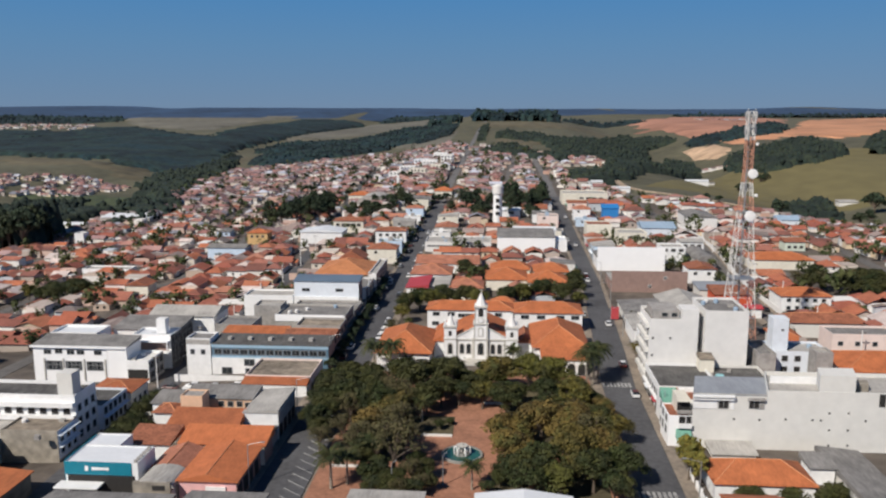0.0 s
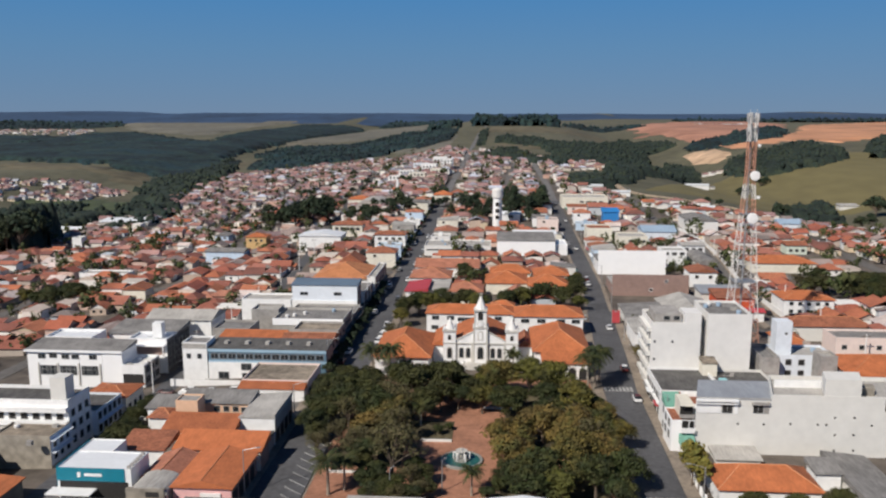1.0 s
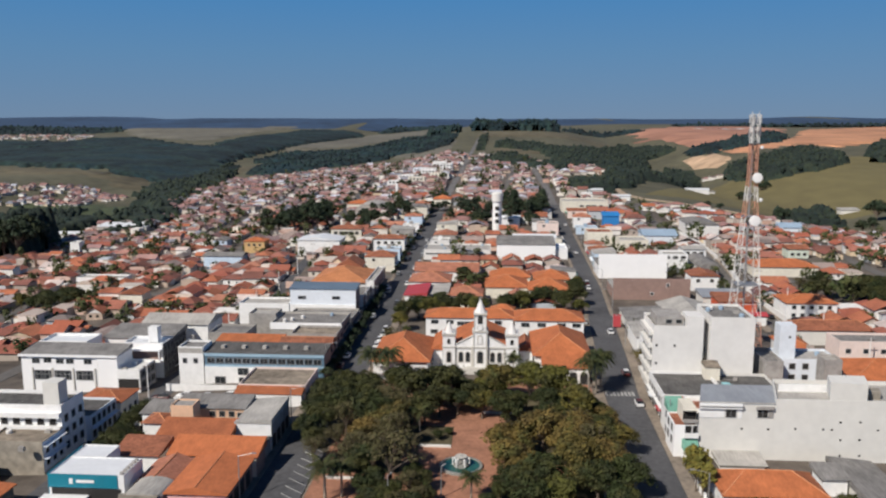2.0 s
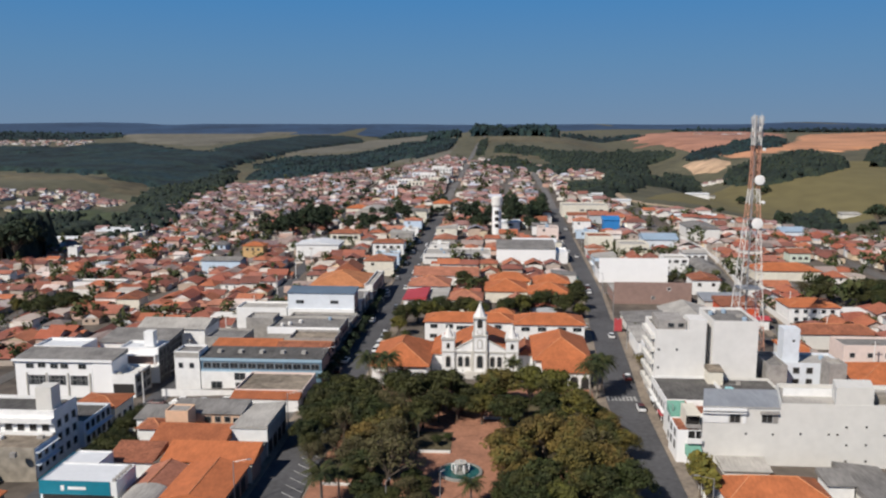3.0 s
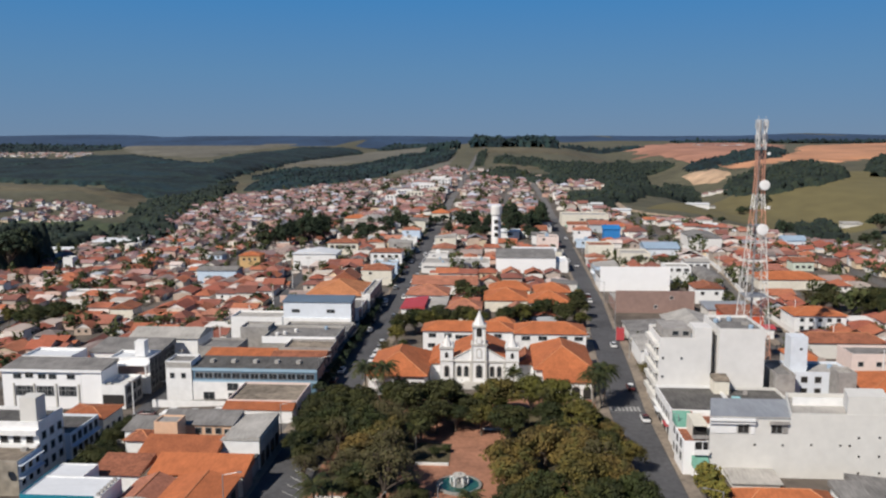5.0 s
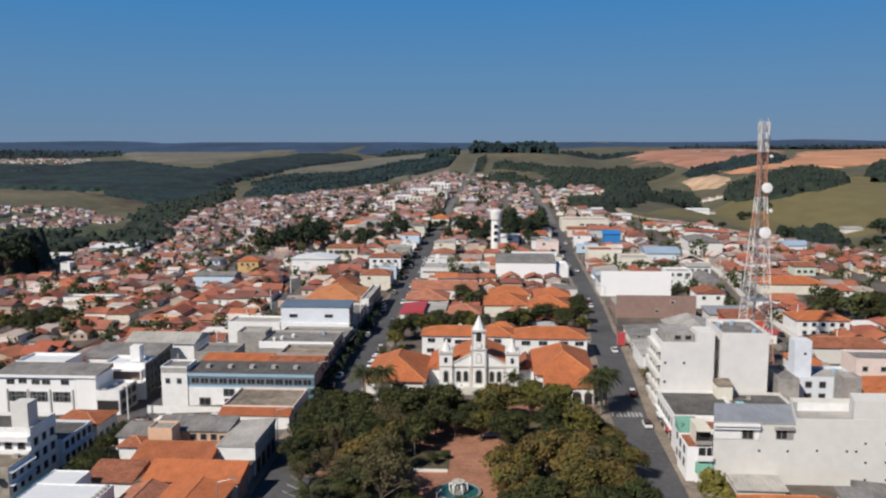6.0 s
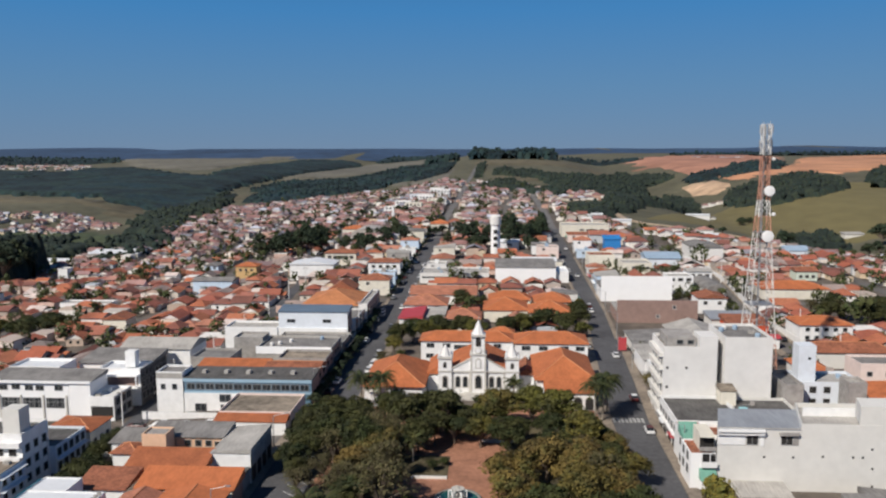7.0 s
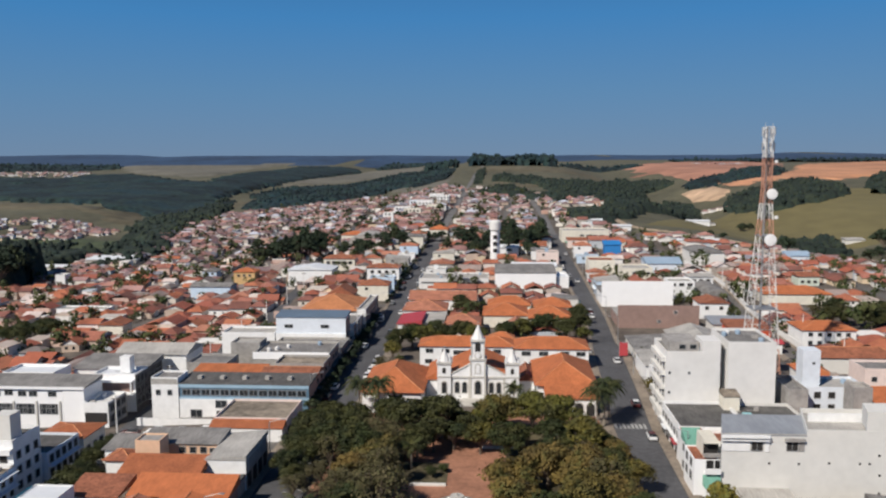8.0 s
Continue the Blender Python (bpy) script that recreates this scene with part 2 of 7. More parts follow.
WOODS = surface("woodland canopy", None, 0.95, palette=[(0.010, 0.021, 0.018), (0.018, 0.033, 0.023), (0.012, 0.024, 0.019), (0.027, 0.039, 0.022), (0.013, 0.026, 0.021)], pick="patch", spread=0.06, amount=0.45, fine=0.5, coarse=0.06, bump=0.8)
# far canopy greens are shifted to blue to carry distance haze
FAR_WOODS = surface("far woodland tinted for haze", None, 0.95, palette=[(0.003, 0.018, 0.024), (0.010, 0.030, 0.031), (0.003, 0.017, 0.025), (0.016, 0.037, 0.033), (0.005, 0.021, 0.027)], pick="patch", spread=0.012, amount=0.65, fine=0.1, coarse=0.012, bump=1.5)
TOWER_RED = surface("orange tower paint", (0.50, 0.25, 0.17), 0.7, amount=0.15, bump=0)
TOWER_WHITE = surface("white tower paint", (0.70, 0.69, 0.66), 0.7, amount=0.12, bump=0)
STEEL = surface("galvanised steel", (0.42, 0.42, 0.42), 0.5, 0.6, amount=0.15, bump=0)
POOL = surface("green fountain water", (0.03, 0.12, 0.10), 0.08, amount=0.3, fine=0.8, bump=0.02)
RUBBER = surface("tyre rubber", (0.02, 0.02, 0.02), 0.9, amount=0.1, bump=0)
CAR_PAINT = surface("car paint", None, 0.3, palette=[(0.70, 0.70, 0.70), (0.05, 0.05, 0.055), (0.40, 0.41, 0.42), (0.75, 0.75, 0.74), (0.16, 0.17, 0.18), (0.10, 0.02, 0.02), (0.02, 0.02, 0.022)], amount=0.03, bump=0)
WHITE_CAR = surface("white car paint", (0.75, 0.75, 0.75), 0.3, amount=0.03, bump=0)

# ---- building blocks ----
rnd = random.Random(7)


def lay(xs, ys, v):
    return float(np.interp(v, xs, ys))


def ease(a, b, v):
    k = min(1.0, max(0.0, (v - a) / (b - a)))
    return k * k * (3 - 2 * k)


def ground_z(x, y):
    """Height of the land: a town ridge that climbs ahead, a wooded valley on either hand, low hills far off."""
    ridge = lay((0, 250, 430, 600, 750, 1000, 1300, 1700, 3000, 5000), (0, 0, 4, 10, 14, 19, 26, 34, 48, 58), y)
    d = max(0.0, -38 - x)
    g = lay((0, 150, 190, 380, 550), (0.16, 0.21, 0.23, 0.7, 1), y)
    west = 36 * (1 - math.exp(-max(0.0, d - 30 * ease(250, 350, y)) / 140)) * g - 16 * ease(380, 500, d) * ease(400, 700, y)
    east = lay((0, 350, 500, 660, 1000, 1400, 2200), (0, 0, 14, 24, 36, 30, 5), y) * math.exp(-(((x - 235) / 75) ** 2))
    z = ridge - west - east
    z += 10 * math.exp(-(((x - 25) / 260) ** 2) - ((y - 1780) / 300) ** 2)
    if y > 2450:
        far = lay((-3656, -2284, -1940, -1769, -1584, -1373, -1122, -752, -356, 304, 436, 700, 1175, 1333, 1624, 2944), (77, 79, 87, 82, 69, 78, 74, 75, 71, 69, 74, 66, 71, 78, 71, 71), x)
        z += ease(2450, 3700, y) * (far - 34 * ease(3760, 4500, y) + 1.5 * math.sin(x / 97) - z)
    return z


def add_box(bm, x0, x1, y0, y1, z0, z1):
    v = [bm.verts.new(p) for p in ((x0, y0, z0), (x1, y0, z0), (x1, y1, z0), (x0, y1, z0), (x0, y0, z1), (x1, y0, z1), (x1, y1, z1), (x0, y1, z1))]
    for f in ((3, 2, 1, 0), (4, 5, 6, 7), (0, 1, 5, 4), (1, 2, 6, 5), (2, 3, 7, 6), (3, 0, 4, 7)):
        bm.faces.new([v[i] for i in f])


def add_bar(bm, a, b, r, sides=4):
    """A straight bar from a to b."""
    a, b = Vector(a), Vector(b)
    q = (b - a).to_track_quat("Z", "Y").to_matrix()
    rings = []
    for p in (a, b):
        rings.append([bm.verts.new(p + q @ Vector((r * math.cos(k * 2 * math.pi / sides), r * math.sin(k * 2 * math.pi / sides), 0))) for k in range(sides)])
    for k in range(sides):
        j = (k + 1) % sides
        bm.faces.new((rings[0][k], rings[0][j], rings[1][j], rings[1][k]))
    bm.faces.new(rings[0][::-1])
    bm.faces.new(rings[1])


def add_turned(bm, profile, sides=20, cx=0, cy=0):
    """A turned body from (radius, height) pairs, closed at both ends."""
    rings = [[bm.verts.new((cx + r * math.cos(k * 2 * math.pi / sides), cy + r * math.sin(k * 2 * math.pi / sides), z)) for k in range(sides)] for r, z in profile]
    for a, b in zip(rings, rings[1:]):
        for k in range(sides):
            j = (k + 1) % sides
            bm.faces.new((a[k], a[j], b[j], b[k]))
    bm.faces.new(rings[0][::-1])
    bm.faces.new(rings[-1])


def add_roof(bm, x0, x1, y0, y1, z, rise, kind, over=0.5, thick=0.18):
    """A pitched roof body: hip, gable_x and gable_y (ridge along x or y), lean_s (low side at y0), lean_e, lean_w."""
    x0, x1, y0, y1 = x0 - over, x1 + over, y0 - over, y1 + over
    lo = [bm.verts.new(p) for p in ((x0, y0, z - thick), (x1, y0, z - thick), (x1, y1, z - thick), (x0, y1, z - thick))]
    if kind.startswith("lean"):
        zz = {"lean_s": (0, 0, 1, 1), "lean_e": (1, 0, 0, 1), "lean_w": (0, 1, 1, 0), "lean_n": (1, 1, 0, 0)}[kind]
        hi = [bm.verts.new((v.co.x, v.co.y, z + rise * k)) for v, k in zip(lo, zz)]
        bm.faces.new(hi)
    elif kind == "vault_y":
        rows = []
        for y in (y0, y1):
            rows.append([bm.verts.new(((x0 + x1) / 2 - (x1 - x0) / 2 * math.cos(k * math.pi / 10), y, z + rise * math.sin(k * math.pi / 10))) for k in range(11)])
        for k in range(10):
            bm.faces.new((rows[0][k], rows[0][k + 1], rows[1][k + 1], rows[1][k]))
        bm.faces.new((lo[0], lo[1], *rows[0][::-1])), bm.faces.new((lo[3], lo[2], *rows[1][::-1]))
        bm.faces.new((lo[0], rows[0][0], rows[1][0], lo[3])), bm.faces.new((lo[1], lo[2], rows[1][10], rows[0][10]))
        bm.faces.new(lo[::-1])
        return
    else:
        hi = [bm.verts.new((v.co.x, v.co.y, z)) for v in lo]
        w, d = x1 - x0, y1 - y0
        along_x = kind == "gable_x" or (kind == "hip" and w >= d)
        inset = min(w, d) * 0.5 if kind == "hip" else 0.0
        if along_x:
            ym = (y0 + y1) / 2
            r = [bm.verts.new((x0 + inset, ym, z + rise)), bm.verts.new((x1 - inset + 0.01, ym, z + rise))]
            bm.faces.new((hi[0], hi[1], r[1], r[0])), bm.faces.new((hi[2], hi[3], r[0], r[1]))
            bm.faces.new((hi[1], hi[2], r[1])), bm.faces.new((hi[3], hi[0], r[0]))
        else:
            xm = (x0 + x1) / 2
            r = [bm.verts.new((xm, y0 + inset, z + rise)), bm.verts.new((xm, y1 - inset + 0.01, z + rise))]
            bm.faces.new((hi[1], hi[2], r[1], r[0])), bm.faces.new((hi[3], hi[0], r[0], r[1]))
            bm.faces.new((hi[0], hi[1], r[0])), bm.faces.new((hi[2], hi[3], r[1]))
    bm.faces.new(lo[::-1])
    for k in range(4):
        j = (k + 1) % 4
        bm.faces.new((lo[k], lo[j], hi[j], hi[k]))


def mesh_of(name, bm, material):
    me = bpy.data.meshes.new(name)
    bm.to_mesh(me)
    bm.free()
    me.materials.append(material)
    return me


def part(name, bm, material, parent, label=""):
    """One bmesh (or a ready mesh) as one mesh object under its thing or part."""
    me = mesh_of(name, bm, material) if isinstance(bm, bmesh.types.BMesh) else bm
    ob = new(name, me)
    ob.parent = parent
    return tagged(ob, label)


def thing(name, label, category, x, y, z, group=""):
    ob = new(name)
    ob.location = (x, y, z)
    ob.empty_display_size = 0.5
    return tagged(ob, label, category, group)


def one_mesh(name, bm, material, label, category="", kind="", group=""):
    return tagged(new(name, mesh_of(name, bm, material)), label, category, group, kind)


WINDOWS = {}


def window_meshes(w, h, rim, glass):
    key = (round(w, 2), round(h, 2), rim.name, glass.name)
    if key not in WINDOWS:
        bm = bmesh.new()
        e = 0.09
        for a in ((-w / 2 - e, -w / 2, -e, h + e), (w / 2, w / 2 + e, -e, h + e), (-w / 2, w / 2, -e, 0), (-w / 2, w / 2, h, h + e)):
            add_box(bm, a[0], a[1], -0.10, 0.02, a[2], a[3])
        if w > 1.5:
            add_box(bm, -0.04, 0.04, -0.07, 0.02, 0, h)
        a = mesh_of("window", bm, rim)
        bm = bmesh.new()
        add_box(bm, -w / 2, w / 2, -0.04, 0.02, 0, h)
        WINDOWS[key] = (a, mesh_of("pane", bm, glass))
    return WINDOWS[key]


TURN = {"s": 0, "e": 90, "n": 180, "w": -90}


def windows(owner, face, half, rows, w, h, rim=None, glass=None, name="window"):
    """Windows on one face of a building. half: from the middle to that face. rows: (place along the face, sill height)."""
    a, b = window_meshes(w, h, rim or FRAME_GREY, glass or GLASS)
    for u, z in rows:
        ob = part(name, a, None, owner)
        m = pose(0, 0, 0, 0, 0, TURN[face]) @ pose(u, -half, z)
        ob.matrix_basis = m
        part("pane", b, None, ob)


def spaced(a, b, n, *sills):
    return [(a + (b - a) * (k + 0.5) / n, z) for z in sills for k in range(n)]


def building(name, label, x0, x1, y0, y1, h, roof, wall, cover, rise=2.0, z0=None, parapet=0.6, over=0.45, category="building", group=""):
    """A walled block with its roof, as a thing whose parts are in its own axes; sunk a little, for the slope."""
    cx, cy = (x0 + x1) / 2, (y0 + y1) / 2
    z0 = ground_z(cx, cy) if z0 is None else z0
    t = thing(name, label, category, cx, cy, z0, group)
    w, d = (x1 - x0) / 2, (y1 - y0) / 2
    bm = bmesh.new()
    if roof == "flat":
        k = 0.2
        rings = [[bm.verts.new((sx * a, sy * b, z)) for sx, sy in ((-1, -1), (1, -1), (1, 1), (-1, 1))] for a, b, z in ((w, d, -3), (w, d, h), (w - k, d - k, h), (w - k, d - k, h - parapet - 0.15))]
        for lo, hi in zip(rings, rings[1:]):
            for i in range(4):
                j = (i + 1) % 4
                bm.faces.new((lo[i], lo[j], hi[j], hi[i]))
        bm.faces.new(rings[0][::-1]), bm.faces.new(rings[-1])
        part("wall", bm, wall, t)
        bm = bmesh.new()
        add_box(bm, -w + k, w - k, -d + k, d - k, h - parapet - 0.15, h - parapet)
        part("roof", bm, cover, t)
    else:
        add_box(bm, -w, w, -d, d, -3, h - 0.2)
        if roof in ("gable_x", "gable_y"):
            ends = ((-w, -w + 0.2), (w - 0.2, w)) if roof == "gable_x" else ((-d, -d + 0.2), (d - 0.2, d))
            for a, b in ends:
                q = [(a, -d, h - 0.2), (a, d, h - 0.2), (a, 0, h + rise - 0.12)] if roof == "gable_x" else [(-w, a, h - 0.2), (w, a, h - 0.2), (0, a, h + rise - 0.12)]
                s = Vector((b - a, 0, 0)) if roof == "gable_x" else Vector((0, b - a, 0))
                f = [bm.verts.new(p) for p in q]
                g = [bm.verts.new(Vector(p) + s) for p in q]
                bm.faces.new(f), bm.faces.new(g[::-1])
                for i in range(3):
                    j = (i + 1) % 3
                    bm.faces.new((f[i], g[i], g[j], f[j]))
        bmesh.ops.recalc_face_normals(bm, faces=bm.faces[:])
        part("wall", bm, wall, t)
        bm = bmesh.new()
        add_roof(bm, -w, w, -d, d, h, rise, roof, over)
        bmesh.ops.recalc_face_normals(bm, faces=bm.faces[:])
        top = part("roof", bm, cover, t)
        if "clay" in cover.name and roof in ("hip", "gable_x", "gable_y"):
            a, b = w + over, d + over
            q = min(a, b) if roof == "hip" else 0.0
            along = roof == "gable_x" or (roof == "hip" and a >= b)
            ends = [(-a + q, 0), (a - q, 0)] if along else [(0, -b + q), (0, b - q)]
            bm = bmesh.new()
            add_bar(bm, (*ends[0], h + rise), (*ends[1], h + rise + 0.01), 0.11, 5) if math.dist(*ends) > 0.2 else None
            if roof == "hip":
                for x, y in ((-a, -b), (a, -b), (a, b), (-a, b)):
                    e = min(ends, key=lambda p: math.dist(p, (x, y)))
                    add_bar(bm, (x, y, h), (*e, h + rise), 0.11, 5)
            part("ridge", bm, RIDGE, top)
    return t


def slab(owner, name, material, x0, x1, y0, y1, z0, z1, label=""):
    """A plain box part in the thing's own axes (ledge, band, canopy, tank)."""
    bm = bmesh.new()
    add_box(bm, x0, x1, y0, y1, z0, z1)
    return part(name, bm, material, owner, label)


def ribbon(name, line, left, right, lift, material, label, depth=0.4, step=12.0, ground=True):
    """A strip along a line in plan, laid on the land: roads and pavements. left and right: offsets to either side."""
    pts = []
    for (ax, ay), (bx, by) in zip(line, line[1:]):
        n = max(1, int(math.hypot(bx - ax, by - ay) / step))
        pts += [(ax + (bx - ax) * k / n, ay + (by - ay) * k / n) for k in range(n)]
    pts.append(line[-1])
    bm = bmesh.new()
    last = None
    for i, (x, y) in enumerate(pts):
        a, b = pts[max(0, i - 1)], pts[min(len(pts) - 1, i + 1)]
        dx, dy = b[0] - a[0], b[1] - a[1]
        s = math.hypot(dx, dy)
        nx, ny = dy / s, -dx / s
        row = []
        for off, dz in ((left, -depth), (left, lift), (right, lift), (right, -depth)):
            px, py = x + nx * off, y + ny * off
            row.append(bm.verts.new((px, py, ground_z(px, py) + dz)))
        if last:
            for k in range(3):
                bm.faces.new((last[k], last[k + 1], row[k + 1], row[k]))
        last = row
    bmesh.ops.recalc_face_normals(bm, faces=bm.faces[:])
    return one_mesh(name, bm, material, label, kind="structure")


# ---- land ----
STREETS = {
    "main": [(-38.2, 60), (-38.2, 252)],
    "main_hill": [(-38.2, 252), (-38, 420), (-38, 500)],
    "main_top": [(-38, 500), (-38, 700), (-38, 1420), (-30, 1700)],
    "right": [(28.6, 60), (28.8, 130), (29.3, 185), (31.2, 215), (33.6, 262)],
    "right_hill": [(33.6, 262), (35.2, 300), (35.6, 350), (36.3, 430), (36.8, 540)],
    "right_top": [(36.8, 540), (37.5, 620), (34, 900)],
    "inner": [(5, 600), (10, 720), (19, 1006)],
    "second": [(-81, 90), (-81, 172), (-84, 200), (-87, 330), (-100, 480), (-116, 620), (-122, 724), (-134, 965)],
    "third": [(-134, 190), (-138, 330), (-150, 480), (-162, 640), (-172, 800)],
    "fourth": [(-186, 220), (-190, 330), (-196, 560), (-201, 741), (-222, 892)],
    "fifth": [(-240, 260), (-246, 480), (-290, 820)],
    "side": [(87, 244), (88, 286), (89.5, 312), (93.5, 351), (95.5, 385), (94, 413), (91.5, 440), (89, 517), (90, 570), (92, 640)],
    "outer": [(150, 150), (152, 260), (158, 380), (166, 500)],
}
CROSS = [(172, -300, -42), (242, -300, -42), (242, 34, 215), (318, -300, -42), (318, 100, 215), (336, -38, 33), (416, -310, 215), (470, -310, 180), (545, -310, 110), (620, -310, 100), (700, -310, 38), (790, -300, 36), (880, -260, 34), (970, -180, -38)]


def grid_axis(spans):
    out = []
    for a, b, s in spans:
        out += list(np.arange(a, b, s))
    return out + [spans[-1][1]]


def build_ground():
    xs = grid_axis([(-5200, -1500, 180), (-1500, -600, 45), (-600, 600, 15), (600, 1500, 45), (1500, 5200, 180)])
    ys = grid_axis([(-3000, 0, 200), (0, 900, 15), (900, 1800, 30), (1800, 5000, 80)])
    verts = [(x, y, ground_z(x, y)) for y in ys for x in xs]
    n = len(xs)
    faces, slots = [], []
    for j in range(len(ys) - 1):
        for i in range(n - 1):
            faces.append((j * n + i, j * n + i + 1, (j + 1) * n + i + 1, (j + 1) * n + i))
            slots.append(1 if in_town((xs[i] + xs[i + 1]) / 2, (ys[j] + ys[j + 1]) / 2, 8) else 0)
    me = bpy.data.meshes.new("ground")
    me.from_pydata(verts, [], faces)
    me.materials.append(GRASS), me.materials.append(YARD)
    me.polygons.foreach_set("material_index", slots)
    me.polygons.foreach_set("use_smooth", [True] * len(faces))
    me.update()
    tagged(new("ground", me), "rolling land, dusty between houses, dry grass beyond", kind="structure")


def inside(poly, x, y):
    hit = False
    for (ax, ay), (bx, by) in zip(poly, poly[1:] + poly[:1]):
        if (ay > y) != (by > y) and x < (bx - ax) * (y - ay) / (by - ay) + ax:
            hit = not hit
    return hit


TOWN = [(-283, -300), (-290, 420), (-318, 560), (-295, 665), (-345, 860), (-330, 1000), (-240, 1090), (-150, 1060), (-60, 1060), (-20, 1010), (56, 890), (58, 700), (50, 640), (70, 585), (92, 552), (150, 512), (250, 505), (300, 300), (300, -300)]


def in_town(x, y, grow=0):
    return inside(TOWN, x, y)


build_ground()


def field(name, corners, material, label, lift=0.8, cells=14):
    """A sheet draped on the land inside a four-sided plot, for fields."""
    a, b, c, d = [Vector((*p, 0)) for p in corners]
    bm = bmesh.new()
    grid = []
    for j in range(cells + 1):
        row = []
        for i in range(cells + 1):
            u, v = i / cells, j / cells
            p = a.lerp(b, u).lerp(d.lerp(c, u), v)
            edge = i in (0, cells) or j in (0, cells)
            row.append(bm.verts.new((p.x, p.y, ground_z(p.x, p.y) + (-1.5 if edge else lift))))
        grid.append(row)
    for j in range(cells):
        for i in range(cells):
            bm.faces.new((grid[j][i], grid[j][i + 1], grid[j + 1][i + 1], grid[j + 1][i]))
    bmesh.ops.recalc_face_normals(bm, faces=bm.faces[:])
    for f in bm.faces:
        f.smooth = True
    one_mesh(name, bm, material, label, kind="structure")


field("backdrop", [(-5000, 2800), (5000, 2800), (5000, 4950), (-5000, 4950)], HILLS, "far wooded hills on the horizon, blue haze put into their colour", 1.0, 80)


def plot(name, outline, material, label, lift=1.5, step=40.0):
    """A field of any outline, cut along a grid and draped on the land."""
    bm = bmesh.new()
    ring = []
    for i, (ax, ay) in enumerate(outline):
        bx, by = outline[(i + 1) % len(outline)]
        n = max(1, int(math.hypot(bx - ax, by - ay) / (step * 1.5)))
        for k in range(n):
            x, y = ax + (bx - ax) * k / n, ay + (by - ay) * k / n
            w = 0.09 * step if k else 0.0
            ring.append(bm.verts.new((x + w * math.sin(y * 0.13 + i), y + w * math.sin(x * 0.11 + i), 0)))
    bm.faces.new(ring)
    for axis in (0, 1):
        lo, hi = min(p[axis] for p in outline), max(p[axis] for p in outline)
        c = lo + step
        while c < hi:
            at = (c, 0, 0) if axis == 0 else (0, c, 0)
            bmesh.ops.bisect_plane(bm, geom=bm.verts[:] + bm.edges[:] + bm.faces[:], plane_co=at, plane_no=(1, 0, 0) if axis == 0 else (0, 1, 0))
            c += step
    bmesh.ops.triangulate(bm, faces=bm.faces[:])
    for v in bm.verts:
        v.co.z = ground_z(v.co.x, v.co.y) + (-1.0 if v.is_boundary else lift)
    bmesh.ops.recalc_face_normals(bm, faces=bm.faces[:])
    for f in bm.faces:
        f.smooth = True
        if f.normal.z < 0:
            f.normal_flip()
    return one_mesh(name, bm, material, label, kind="structure")


plot("field", [(-1388, 2839), (-1212, 2865), (-981, 2811), (-755, 2976), (-716, 2884), (-812, 2598), (-747, 2137), (-664, 1812), (-772, 1923), (-1045, 2230)], TANFIELD, "tan stubble field on a far slope", 4.0, 90)
plot("field", [(-476, 1456), (-483, 2012), (-442, 2643), (-272, 2837), (-171, 2829), (-165, 2575), (-295, 2241), (-309, 1841), (-398, 1707), (-460, 1540)], TANFIELD, "olive-tan field strip behind the plantation", 3.0, 80)
plot("field", [(-436, 1242), (-407, 1294), (-352, 1132), (-376, 1069)], DRYFIELD, "small dry meadow beside the plantation", 1.2)
plot("field", [(-702, 1071), (-603, 1043), (-500, 1000), (-450, 1034), (-407, 880), (-455, 905), (-505, 945), (-612, 925)], DRYFIELD, "dry pasture across the valley", 1.2)
plot("field", [(-475, 722), (-462, 772), (-401, 776), (-338, 740), (-300, 680), (-325, 650), (-383, 640), (-430, 690)], MEADOW, "green meadow beside the valley woods", 0.8, 20)
plot("field", [(-171, 1250), (-200, 1560), (-132, 1500), (-86, 1440), (-45, 1480), (-46, 1139), (-56, 1000), (-99, 1069)], TANFIELD, "dry pasture on the hill beside the road", 1.2)
plot("field", [(-26, 1100), (24, 990), (78, 1127), (42, 1380), (-10, 1330)], DRYFIELD, "dry pasture behind the last houses", 1.2)
plot("field", [(-60, 1500), (60, 1480), (170, 1470), (250, 1560), (200, 1660), (-50, 1660)], DRYFIELD, "brownish pasture below the hill crest", 2.0)
plot("field", [(260, 1926), (305, 2097), (553, 2548), (804, 2554), (774, 2201), (544, 1558), (370, 1300), (307, 1330), (260, 1527)], REDFIELD, "ploughed reddish earth field", 2.5, 80)
plot("field", [(299, 1308), (366, 1281), (535, 1533), (780, 2136), (1184, 2561), (1457, 2658), (865, 1573), (636, 1370), (506, 1205), (473, 1292), (354, 1128), (314, 1178)], PLOUGHED, "ploughed orange earth field on a slope", 2.0, 50)
plot("field", [(275, 1250), (312, 1262), (325, 1148), (300, 1058), (266, 1140)], PALE_EARTH, "bare pale earth on a slope", 2.4, 25)
field("field", [(92, 590), (290, 590), (520, 1072), (250, 970)], PASTURE, "smooth olive pasture on a hillside")

field("yard_grass", [(122, 342), (148, 346), (150, 364), (124, 360)], GRASS, "rough grass yard behind a wall", 0.25, 6)
field("field", [(172, 505), (262, 512), (262, 552), (185, 545)], DRYFIELD, "dusty brown ground at the town edge", 0.5, 8)
ribbon("dirt_track", [(92, 640), (93, 600), (104, 576), (139, 560), (165, 552), (205, 570)], -2.6, 2.6, 0.5, DIRT, "pale dirt track along the pasture edge", depth=0.8)

